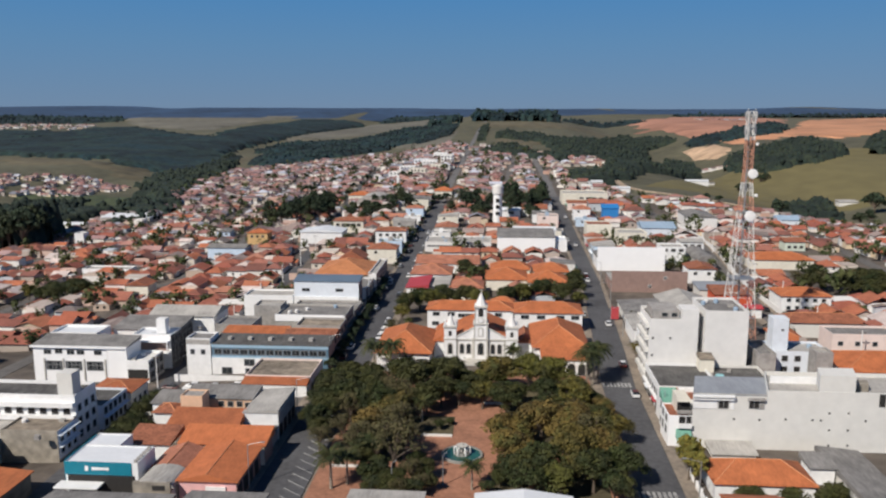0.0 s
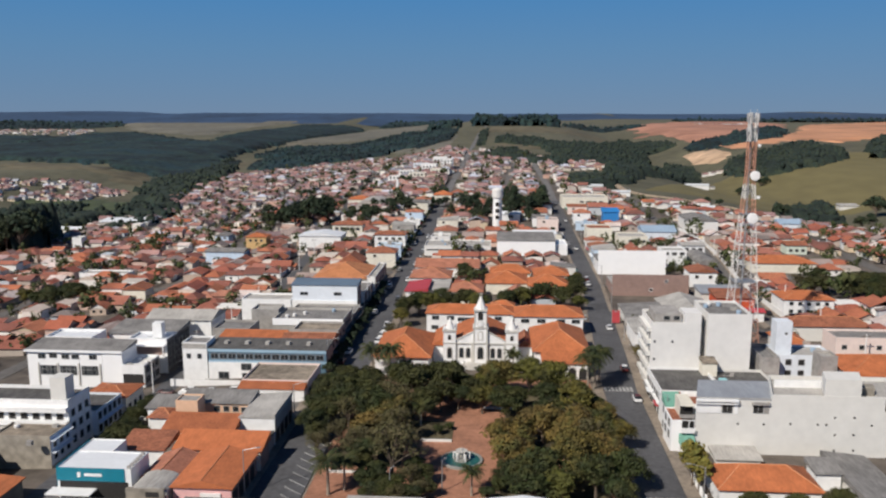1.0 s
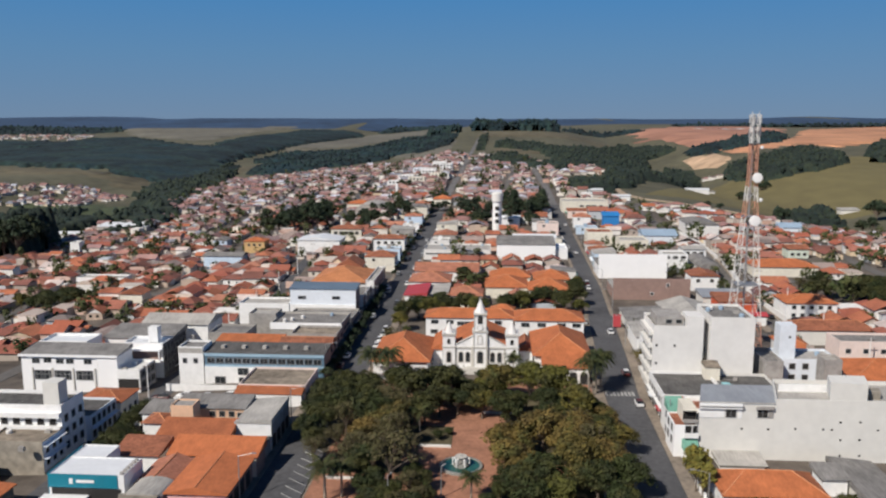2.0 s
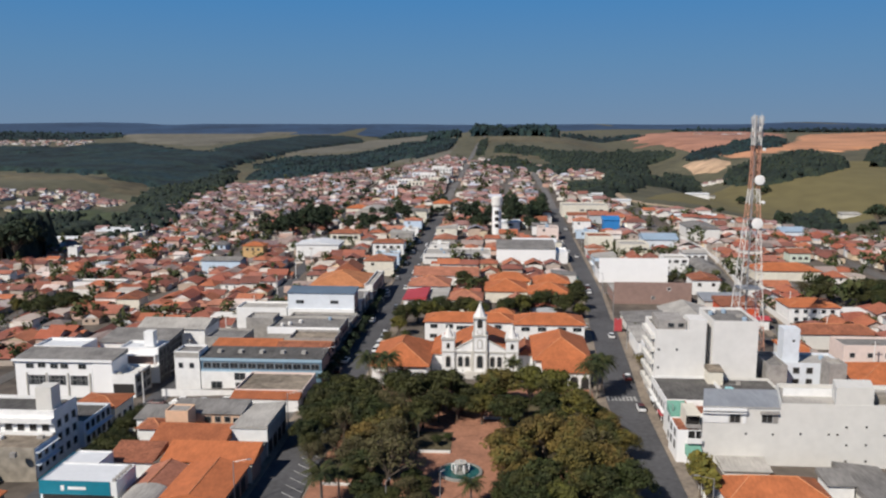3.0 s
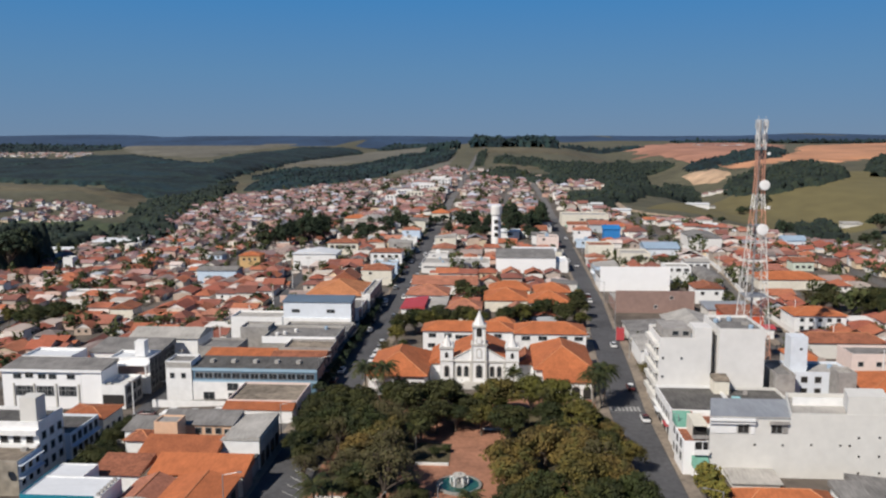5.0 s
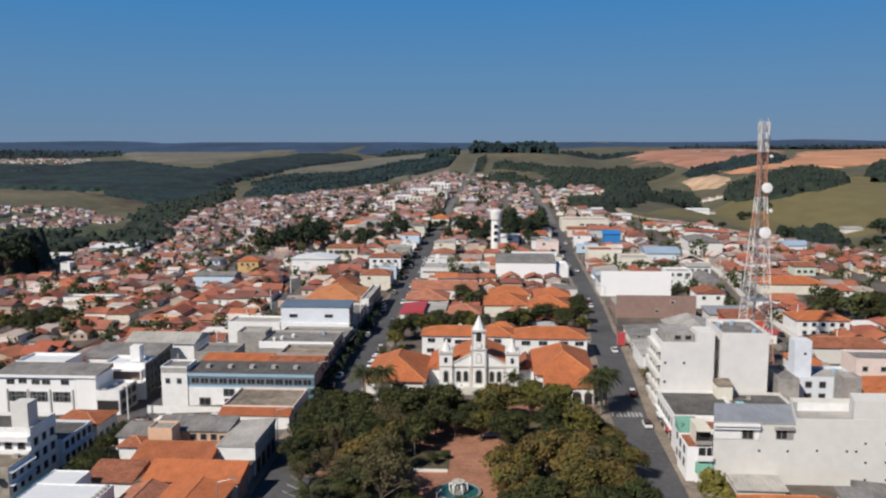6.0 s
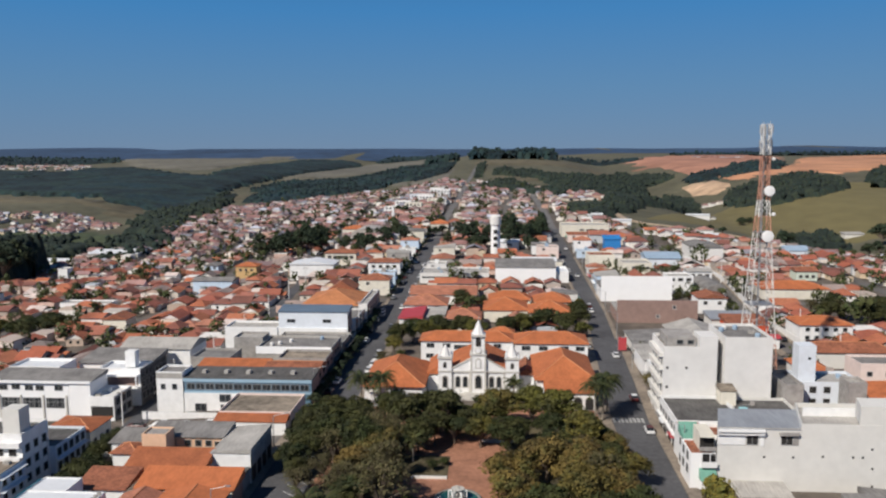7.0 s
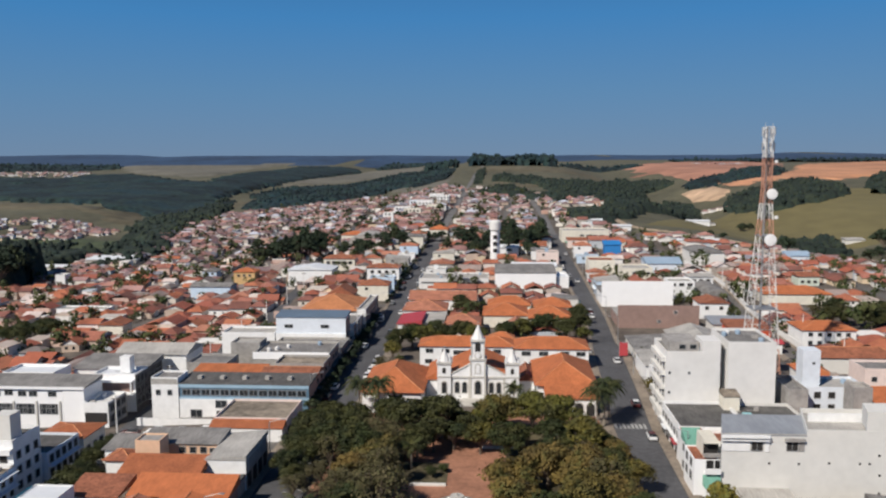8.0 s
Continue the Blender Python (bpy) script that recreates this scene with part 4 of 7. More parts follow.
windows(gb, "e", 5.86, spaced(-3.4, 3.4, 3, 1.0, 3.4), 1.2, 1.3, rim=COOL_WHITE)
make("tin_roof", "low building under white and grey metal sheets", -112, -97.4, 137, 147, 4.0, "lean_s", CREAM, LIGHT_ROOF, rise=1.0, z0=-1.6)
make("corner_kiosk", "small dark building with an orange tile roof", -96, -83.2, 117, 127, 3.8, "lean_e", DARK_ROOF, ORANGE_TILE, rise=1.2, z0=-1.6)

wb = make("white_office", "white two-storey office with dark window bays", -119.3, -99.6, 188, 196, 8.8, "lean_s", CLEAN_WHITE, GREY_ROOF, rise=0.8, z0=-2.3, over=0.4)
windows(wb, "s", 4, [(-6.0, 6.6), (-3.0, 6.8), (0.2, 6.6), (2.8, 6.6), (7.4, 6.6)], 1.8, 1.1)
windows(wb, "s", 4, [(-4.4, 2.4), (0.8, 2.4), (6.4, 2.4)], 4.2, 2.3, name="window_bay")
slab(wb, "fascia", CLEAN_WHITE, -10.3, 9.9, -4.62, -4.42, 8.35, 8.95, "white roof fascia")
for u in (-7.0, -1.9, 3.6, 9.2):
    slab(wb, "pilaster", STONE_GREY, u - 0.18, u + 0.18, -4.22, -4.0, -0.4, 5.4, "grey pilaster")
for u in (-4.4, 0.8, 6.4):
    for k in range(4):
        slab(wb, "mullion", FRAME_GREY, u - 1.7 + 1.1 * k, u - 1.6 + 1.1 * k, -4.12, -4.0, 2.4, 4.7)
    slab(wb, "transom", FRAME_GREY, u - 2.1, u + 2.1, -4.12, -4.0, 3.7, 3.8)
wing = make("white_office_wing", "plain white wing of the office", -99.4, -94.4, 187.8, 196, 8.8, "lean_s", CLEAN_WHITE, GREY_ROOF, rise=0.8, z0=-2.3, over=0.25)
slab(wing, "fascia", CLEAN_WHITE, -2.7, 2.75, -4.5, -4.3, 8.35, 8.95, "white roof fascia")
op = make("open_terrace_house", "white house with an open shaded ground floor", -94.2, -88.4, 187, 196, 5.6, "flat", WHITE, CREAM, z0=-2.3)
# flat dark panel in place of a shaded recess
slab(op, "shaded_porch", DARK, -2.6, 2.6, -4.56, -4.5, 0.8, 3.2, "dark panel painted for the porch shade")
make("white_penthouse", "white stepped roof block", -121, -108, 199, 207, 9.4, "flat", WHITE, WHITE_METAL, z0=-2.6)
pent = make("white_stair_block", "white block with a tall square chimney tower", -98, -87.5, 199, 206, 9.0, "flat", WHITE, WHITE_METAL, z0=-2.3)
# brown panel stands in for the shade under the veranda
slab(pent, "veranda", BROWNWALL, -3.0, 4.6, -3.56, -3.5, 4.6, 7.2, "brownish veranda wall, shade put into its colour")
slab(pent, "veranda_roof", CLEAN_WHITE, -3.4, 5.2, -5.4, -3.5, 7.3, 7.6, "white veranda roof edge")
slab(pent, "veranda_floor", WHITE, -3.4, 5.2, -5.4, -3.5, 4.2, 4.5)
for u in (-3.2, 4.9):
    slab(pent, "post", WHITE, u - 0.15, u + 0.15, -5.35, -5.05, 4.5, 7.3)
slab(pent, "tank_tower", WHITE, 0.5, 3.0, -1.2, 1.2, 8.6, 12.6)
# cladding colour also carries the shade of the street side
slab(pent, "dark_cladding", DARK_ROOF, 5.25, 5.3, -3.45, 3.45, -0.5, 8.6, "dark grey cladding on the street side, deepened for shade")
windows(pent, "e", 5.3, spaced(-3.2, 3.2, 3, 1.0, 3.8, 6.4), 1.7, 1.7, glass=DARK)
# grey facing darkens this shaded side by colour
slab(op, "dark_cladding", RAWPLASTER, 2.9, 2.95, -4.45, 4.45, -0.5, 5.3, "grey cement street side, darkened for shade")
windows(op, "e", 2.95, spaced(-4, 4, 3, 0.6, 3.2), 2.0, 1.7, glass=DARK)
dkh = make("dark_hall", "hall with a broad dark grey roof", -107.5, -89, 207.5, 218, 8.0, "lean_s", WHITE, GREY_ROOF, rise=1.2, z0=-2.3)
slab(dkh, "dark_cladding", DARK_ROOF, 9.25, 9.3, -5.2, 5.2, -0.5, 7.6, "dark grey cladding on the street side, deepened for shade")
windows(dkh, "e", 9.3, spaced(-4.6, 4.6, 4, 1.0, 4.2), 1.7, 1.9, glass=DARK)
make("yard_wall", "low white wall before the blue block", -82, -61, 187.4, 187.7, 1.7, "flat", WHITE, WHITE, z0=-2.0, parapet=0.1)
anx = make("orange_annex", "two-storey annex with a hipped orange tile roof", -94, -84.2, 168.2, 177, 4.2, "hip", PALECREAM, RUST_TILE, rise=1.1, z0=-2.2)
windows(anx, "e", 4.9, spaced(-4, 4, 3, 0.6), 1.3, 1.4, glass=DARK)

bl = make("blue_band_block", "long white block with a pale blue upper floor and strip windows", -74.0, -43.4, 193, 201, 8.6, "lean_s", BAND_BLUE, DARK_ROOF, rise=0.5, z0=-2.2, over=0.3)
windows(bl, "s", 4, spaced(-14.8, 14.8, 13, 5.8), 1.9, 1.3)
slab(bl, "cornice_band", SLATE_TRIM, -15.4, 15.4, -4.3, -4.0, 7.6, 8.4, "pale blue cornice band")
slab(bl, "sill_band", SLATE_TRIM, -15.4, 15.4, -4.15, -4.0, 4.9, 5.4, "pale blue sill band")
for k in range(5):
    slab(bl, "roof_vent", LIGHT_ROOF, -12 + 5.4 * k, -11 + 5.4 * k, -1.2, 0.2, 8.6, 9.5, "pale rooftop vent box")
slab(bl, "white_base", WHITE, -15.32, 4.0, -4.25, -4.0, -2, 4.9, "white lower wall")
windows(bl, "s", 4.26, [(-11.4, 0.6), (-5.4, 2.9), (-5.2, 0.4)], 2.6, 1.7)
sb = make("stair_block", "white stair block with small windows", -80.6, -74.2, 192.6, 199, 10.2, "flat", WHITE, GREY_ROOF, z0=-2.4, parapet=0.5)
windows(sb, "s", 3.2, [(-1.6, 6.0), (1.2, 6.0)], 1.0, 1.2)
slab(sb, "slatted_band", LIGHT_ROOF, -3.1, 3.1, -3.26, -3.2, 8.6, 9.9, "pale slatted band")
rt = make("red_trim_house", "low grey-roofed shop with a pale pink parapet", -60, -44.2, 177, 190, 5.0, "flat", PALE_PINK, STAIN, z0=-1.2, parapet=0.5)
# dark shutters added to deepen the shaded street side
for v in (-5.2, -2.2, 0.8, 3.8):
    slab(rt, "roller_shutter", DARK, 7.9, 7.96, v - 1.2, v + 1.2, 0.1, 3.0, "dark roller shutter added to deepen the shaded front")


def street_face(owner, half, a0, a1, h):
    """A shaded street side, darkened by colour: brown facing, added roller shutters, dark upper windows and an awning
    ledge.
    """
    slab(owner, "street_facing", BROWNWALL, half, half + 0.06, a0, a1, -0.6, h, "brown street front, shade put into its colour")
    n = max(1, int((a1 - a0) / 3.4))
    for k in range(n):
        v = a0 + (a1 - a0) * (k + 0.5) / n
        slab(owner, "roller_shutter", DARK if k % 3 else DARK_ROOF, half + 0.06, half + 0.1, v - 1.2, v + 1.2, 0.1, 2.9, "dark roller shutter added to deepen the shaded front")
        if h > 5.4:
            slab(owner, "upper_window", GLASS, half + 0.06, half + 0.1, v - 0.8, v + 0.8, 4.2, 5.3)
    slab(owner, "awning", DARK_ROOF, half + 0.06, half + 1.3, a0 + 0.4, a1 - 0.4, 3.05, 3.2, "dark awning added over the shaded front")


make("tiled_eave", "lean-to tiled eave on the shop front", -60, -44.6, 174.2, 176.8, 3.6, "lean_s", WHITE, RUST_TILE, rise=0.9, z0=-1.0, over=0.2)
make("tiled_row", "row with an orange tile roof behind the blue block", -75, -58, 202.4, 210, 6.6, "lean_s", PALECREAM, ORANGE_TILE, rise=1.0, z0=-1)
tr = make("tiled_row", "row with a brown tile roof behind the blue block", -57.6, -44.2, 203, 212, 6.2, "gable_x", PALECREAM, BROWN_TILE, rise=1.4, z0=-0.8)
rg = make("grey_store", "grey store with a white front parapet", -65.4, -44.8, 222, 236, 7.0, "flat", LIGHT_ROOF, GREY_ROOF, z0=-0.4)
slab(rg, "parapet_band", CLEAN_WHITE, -10.4, 10.3, -7.2, -7.0, 5.2, 7.2, "clean white parapet band")
sf1 = make("street_front", "low grey-roofed shop on the main street", -57, -44.2, 212.6, 221.6, 6.6, "flat", RAWPLASTER, STAIN, z0=-0.4)
sf2 = make("street_front", "long shop with a stained grey roof", -65, -44.4, 236.6, 249.4, 4.8, "flat", LIGHT_ROOF, GREY_ROOF, z0=-0.2)
sf3 = make("street_front", "shop with a dull grey roof on the main street", -60, -44.6, 258, 275, 6.8, "flat", GREYPLASTER, GREY_ROOF, z0=0.2)
make("cement_store", "raw cement store block with flat roof", -80, -69.5, 212.5, 222, 7.6, "flat", RAWPLASTER, GREY_ROOF, z0=-1.4)
make("cement_store", "raw cement block with a tank on top", -74, -65.8, 229, 236, 8.8, "flat", RAWPLASTER, LIGHT_ROOF, z0=-1.2)
make("gabled_hall", "white hall with a low grey gable roof", -102.5, -83.2, 220, 232, 9.0, "gable_x", WHITE, LIGHT_ROOF, rise=1.8, z0=-2.6)
bw = make("blue_white_block", "tall bluish white block with a dark metal roof", -67, -45.6, 250, 257, 10.6, "lean_s", COOL_WHITE, BLUE_ROOF, rise=0.8, z0=0.2, over=0.3)
windows(bw, "s", 3.5, [(-6.8, 7.2), (4.3, 7.2)], 2.4, 0.9)
slab(bw, "lower_band", WHITE, -10.72, 10.72, -3.9, -3.5, -1, 5.4, "plain white lower wall")
make("white_yard_block", "low white block with parapet", -84, -67.6, 250, 259, 7.4, "flat", WHITE, LIGHT_ROOF, z0=-1.6)
make("big_tiled_hall", "hall with large hipped orange roof", -66, -47, 277, 300, 7.0, "hip", PALECREAM, surface("pale orange clay tiles", (0.50, 0.20, 0.085), 0.9, amount=0.25, fine=2.2, coarse=0.35, bump=0.08), rise=3.6, z0=0.6, over=0.8)
make("tiled_gable", "steep brown gable above the hipped hall roof", -61, -52, 296.4, 306, 9.0, "gable_y", BROWNWALL, BROWN_TILE, rise=3.0, z0=0.6)
sf4 = make("street_front", "plain pale street front beside the hall", -46.6, -43.8, 276, 304, 8.0, "flat", GREYPLASTER, LIGHT_ROOF, z0=0.4)
# east fronts on the main street, their shade put into the facing
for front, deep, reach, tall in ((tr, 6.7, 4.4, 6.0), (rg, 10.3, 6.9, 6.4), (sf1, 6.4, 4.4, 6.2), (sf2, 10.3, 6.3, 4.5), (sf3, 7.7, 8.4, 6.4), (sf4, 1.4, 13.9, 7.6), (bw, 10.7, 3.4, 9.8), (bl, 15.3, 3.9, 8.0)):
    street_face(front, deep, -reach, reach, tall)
make("white_warehouse", "white warehouse with a low gable", -99, -78, 384, 398, 6.2, "gable_y", WHITE, WHITE_METAL, rise=1.5, z0=0)
make("pale_blue_house", "pale blue two-storey house", -143, -124, 374, 384, 6.0, "gable_x", SOFT_BLUE, GREY_ROOF, rise=1.2)
make("long_white_wall", "long white walled building", -190, -168, 342, 350, 4.6, "flat", WHITE, LIGHT_ROOF)
make("cream_gable_house", "cream two-storey house with brown tile roof", -149, -140, 300, 308, 4.4, "gable_y", PALECREAM, BROWN_TILE, rise=1.8)
make("arched_hall", "sports hall under a grey vaulted roof", -91, -72, 500, 526, 4.0, "vault_y", CREAM, LIGHT_ROOF, rise=5.0, z0=3)
for x0, x1, y0, y1, h, paint in ((-76, -62, 660, 674, 6, PALECREAM), (-60, -46, 690, 704, 6.4, PALECREAM), (-72, -58, 730, 744, 7, WHITE), (-56, -45, 760, 780, 9, WHITE), (-96, -82, 680, 692, 5.8, WHITE), (-92, -78, 722, 734, 6.0, WHITE), (-84, -70, 772, 784, 6.4, COOL_WHITE), (-68, -54, 812, 826, 7.5, WHITE)):
    ap = make("apartment_block", "pale four-storey apartment block with rows of windows", x0, x1, y0, y1, h, "flat", paint, LIGHT_ROOF, group="apartment blocks on the hill")
    windows(ap, "s", (y1 - y0) / 2, spaced(-6, 6, 4, *[1.0 + 2.9 * k for k in range(int(h / 2.9))]), 1.4, 1.3)
h2 = make("white_house", "white two-storey house with dark square windows", -59, -44.4, 371, 381, 6.4, "hip", WHITE, BROWN_TILE, rise=1.2)
windows(h2, "s", 5, spaced(-6.5, 6.5, 4, 3.8), 1.5, 1.2, glass=DARK)
h2 = make("cream_villa", "cream two-storey house with a shaded gallery", -88, -72, 412, 421, 6.6, "hip", PALECREAM, BROWN_TILE, rise=1.4)
windows(h2, "s", 4.5, spaced(-7, 7, 5, 3.6), 1.8, 1.6, glass=DARK)
h2 = make("ochre_house", "ochre yellow two-storey house with a tile roof", -137, -126, 418, 427, 6.4, "hip", OCHRE, ORANGE_TILE, rise=1.6)
windows(h2, "s", 4.5, spaced(-4.5, 4.5, 3, 3.8), 1.3, 1.2, glass=DARK)
h2 = make("light_blue_house", "small light blue house with a grey roof", -166, -158, 450, 458, 5.4, "gable_y", SOFT_BLUE, GREY_ROOF, rise=1.2)
windows(h2, "s", 4, spaced(-3.5, 3.5, 2, 1.0, 3.4), 1.3, 1.1, glass=DARK)
make("long_hall", "long hall under pale metal sheets", -302, -264, 576, 590, 4.6, "lean_s", LIGHT_ROOF, WHITE_METAL, rise=1.6)
make("long_hall", "long low hall with a white roof", -332, -306, 556, 568, 4.2, "gable_x", CREAM, WHITE_METAL, rise=1.2)
make("white_cube_house", "tall narrow white house", -270, -264, 480, 487, 7.0, "flat", WHITE, LIGHT_ROOF)
make("chimney", "thin white chimney on the hill", -73, -71.4, 559, 560.6, 13, "flat", WHITE, LIGHT_ROOF)
make("orange_hip_house", "house with a bright orange hipped roof among trees", -44, -32.4, 534, 546, 4.2, "hip", PALECREAM, BRIGHT_TILE, rise=2.4)
make("red_roof_house", "house with a red tile roof above the park", -108, -92, 560, 574, 4.4, "hip", PALECREAM, ORANGE_TILE, rise=2.2)
make("white_pavilion", "white pavilion with a pale roof", 0, 12, 452, 460, 4.6, "gable_x", WHITE, WHITE_METAL, rise=1.2)
make("red_roof_hall", "hall with a brownish red tile roof", 13.4, 27.6, 460, 470, 4.2, "gable_x", WHITE, BROWN_TILE, rise=2.2)

# ---- right of the right-hand street ----
cr = make("cream_block", "big cream block with a long blank wall", 38.4, 52.5, 151, 161, 11.2, "lean_s", CREAM, METAL_GREY, rise=0.3, z0=0, over=0.05)
windows(cr, "s", 5, [(-1.15, 8.4), (4.7, 8.5)], 1.8, 1.5, glass=DARK)
slab(cr, "balcony_parapet", WHITE, -7.05, -2.35, -5.12, -5.0, 8.3, 10.1, "white band beside the window")
slab(cr, "ledge", WHITE, -7.05, 1.0, -5.6, -5.0, 10.2, 10.5, "thin white ledge")
slab(cr, "ledge", WHITE, -7.05, 1.0, -5.9, -5.0, 10.8, 11.1, "thin white ledge")
slab(cr, "jamb", WHITE, 0.2, 0.9, -5.12, -5.0, 8.2, 10.1, "white pier beside the window")
slab(cr, "window_hood", RAWPLASTER, 3.4, 6.8, -5.6, -5.0, 10.2, 10.7, "grey window hood")
slab(cr, "window_reveal", RAWPLASTER, 5.8, 6.7, -5.12, -5.0, 8.4, 10.2, "grey unpainted wall patch")
slab(cr, "roof_curb", LIGHT_ROOF, -7.05, 7.05, -5.05, -4.8, 11.2, 11.35, "pale metal roof edge")
cr2 = make("blank_wing", "long blank cream wing with small square vents", 52.5, 96, 151, 163, 12.2, "flat", CREAM, LIGHT_ROOF, z0=0, parapet=0.8)
slab(cr2, "raised_wall", CREAM, -12.0, -5.2, -5.95, -1, 12.2, 15.5, "raised parapet block")
slab(cr2, "rear_parapet", WHITE, -20.9, -11.2, 0.8, 1.1, 11.3, 12.9, "white parapet wall on the roof")
slab(cr2, "roof_hatch", TAN_CEMENT, -5.0, -2.2, -3.0, -0.6, 11.3, 13.0, "small tan roof hut")
slab(cr2, "window", DARK, -0.6, 0.6, -6.05, -6.0, 9.4, 12.0, "dark tall opening")
for u, z in ((-17.9, 6.4), (-12.8, 6.4), (-11.2, 6.4), (-9.7, 7.9), (-6.1, 8.0), (-9.5, 4.4), (-6.0, 4.5), (-9.4, 1.25), (-5.8, 1.35), (-2.8, 6.5)):
    slab(cr2, "vent", DARK, u - 0.2, u + 0.2, -6.05, -6.0, z - 0.18, z + 0.18)
for u in (1.0, 5.9):
    slab(cr, "vent", DARK, u - 0.2, u + 0.2, -5.05, -5.0, 6.0, 6.36)
bal = make("balcony_house", "white street house with green awning and open balconies", 33.9, 38.3, 151, 158, 6.6, "flat", CLEAN_WHITE, BROWN_TILE, z0=0, parapet=0.2)
slab(bal, "upper_storey", PALECREAM, -0.2, 2.2, -2.0, 3.4, 6.4, 9.5, "pale upper storey")
# the balcony recesses are flat panels with their shade as colour
slab(bal, "open_balcony", DARK, -0.35, 2.15, -2.06, -2.0, 7.0, 9.35, "dark panel painted for the balcony shade")
slab(bal, "balcony_floor", RAWPLASTER, -0.5, 2.2, -3.4, -2.0, 6.95, 7.15)
slab(bal, "canopy", PALECREAM, -0.5, 2.2, -3.3, -2.0, 9.35, 9.5, "pale flat canopy")
slab(bal, "rail", RAWPLASTER, -0.5, 2.2, -3.4, -3.3, 7.15, 7.7)
slab(bal, "open_balcony", DARK, -0.3, 2.1, -3.56, -3.5, 4.6, 6.5, "dark panel painted for the balcony shade")
slab(bal, "balcony_floor", WHITE, -0.5, 2.2, -4.3, -3.5, 4.3, 4.5)
slab(bal, "rail", WHITE, -0.5, 2.2, -4.3, -4.2, 4.5, 5.3)
for u in (-0.5, 0.9):
    slab(bal, "post", WHITE, u, u + 0.14, -4.28, -4.16, 4.5, 6.9)
bm = bmesh.new()
add_roof(bm, -0.7, 2.2, -5.2, -3.5, 2.2, 1.7, "lean_s", 0.0, 0.08)
bmesh.ops.recalc_face_normals(bm, faces=bm.faces[:])
part("awning", bm, GREEN_PAINT, bal, "faded green awning")
grn = make("green_roof_house", "narrow house with a faded green roof", 34.6, 37.6, 158.3, 163, 6.3, "lean_s", WHITE, GREEN_PAINT, rise=1.8, z0=0, over=0.2)
make("roof_terrace", "plain street block with a dark stained flat roof", 34.9, 39.4, 163.3, 168.2, 6.6, "flat", WHITE, BROWN_TILE, z0=0, parapet=0.2)
mid = make("roof_row", "row with dark stained terrace roofs", 35.4, 48.6, 168.4, 185, 6.4, "flat", WHITE, DARK_ROOF, z0=0)
windows(grn, "w", 1.5, spaced(-1.7, 1.7, 2, 1.0, 4.2), 1.1, 1.3, glass=DARK)
windows(bal, "w", 2.2, spaced(-3, 3, 2, 2.4, 4.8), 1.2, 1.4, glass=DARK)
windows(mid, "w", 6.6, spaced(-7.8, 7.8, 6, 3.5), 1.4, 1.3, glass=DARK)
for k, (u, paint) in enumerate(((-6.4, RED_TILE), (-2.2, DARK_ROOF), (2.4, WHITE_METAL), (6.2, GREY_ROOF))):
    slab(mid, "shop_awning", paint, -7.7, -6.6, u - 1.7, u + 1.7, 2.7, 2.9, "sloping shop awning")
    slab(mid, "shop_opening", DARK, -6.66, -6.6, u - 1.5, u + 1.5, 0.1, 2.6, "dark panel painted for the shade in a shop front")
slab(mid, "balcony_rail", WHITE, -7.3, -6.6, -8, 8, 3.1, 3.3, "thin white balcony ledge")
mid = make("roof_row", "row with dark grey roofs and a plaster hut", 49, 61.5, 163.4, 185, 6.2, "flat", CREAM, DARK_ROOF, z0=0)
make("roof_hut", "pale plaster hut between the terrace roofs", 47.2, 50.4, 181, 184.4, 8.8, "lean_s", PALECREAM, STAIN, rise=0.6, z0=0, over=0.15)
slab(mid, "loft_tank", surface("pale blue tank", (0.30, 0.62, 0.66), 0.5, amount=0.1), -6.0, -4.4, -0.4, 1.2, 5.6, 7.2, "pale blue plastic water tank")
make("roof_row", "row with a brown tile roof", 39, 48.6, 161.6, 168, 6.0, "flat", WHITE, BROWN_TILE, z0=0)
g1 = make("grey_tower_block", "blank light grey block with a flat roof", 36.2, 47.6, 186, 199, 17.0, "flat", GREYPLASTER, GREY_ROOF, z0=0)
slab(g1, "raised_front", GREYPLASTER, 1.9, 5.7, -6.49, -1.0, 16.2, 19.3)
windows(g1, "s", 6.5, [(-4.9, 12.1), (-0.8, 12.1), (-4.9, 7.8)], 0.35, 0.4, glass=DARK)
slab(g1, "stair_head", RAWPLASTER, -4.6, 1.6, -4.5, 4, 16.2, 18.6, "grey rooftop stair head")
windows(g1, "s", 4.5, [(-1.9, 17.1), (0.4, 17.1)], 1.3, 0.9)
for z in (2.5, 5.5, 8.5, 11.5, 14.5):
    slab(g1, "balcony", CREAM, -6.6, -5.7, -5.8, 5.8, z, z + 0.9, "cream street balcony")
windows(g1, "w", 5.7, spaced(-6, 6, 4, 3.6, 6.6, 9.6, 12.6), 1.4, 1.3)
g2 = make("grey_tower_block", "blank light grey block beside a dark light well", 49.2, 59.2, 186, 200, 19.2, "flat", GREYPLASTER, GREY_ROOF, z0=0)
slab(g2, "light_well", RAWPLASTER, -6.55, -5.02, -3.5, 6.5, 0, 17.6, "grey recessed light well wall")
wt = make("white_flats", "white flats with small square windows and a tank tower", 66.2, 79.4, 188, 197, 9.0, "flat", COOL_WHITE, LIGHT_ROOF, z0=0)
windows(wt, "s", 4.5, [(-4.0, 3.9), (-1.0, 3.9), (-4.0, 6.6), (-1.0, 6.6), (1.2, 1.2), (-4.0, 1.2)], 1.3, 1.3, glass=DARK)
slab(wt, "tank_tower", COOL_WHITE, -6.5, -2.8, -2.4, 1.4, 8.4, 16.5, "bluish white tank tower")
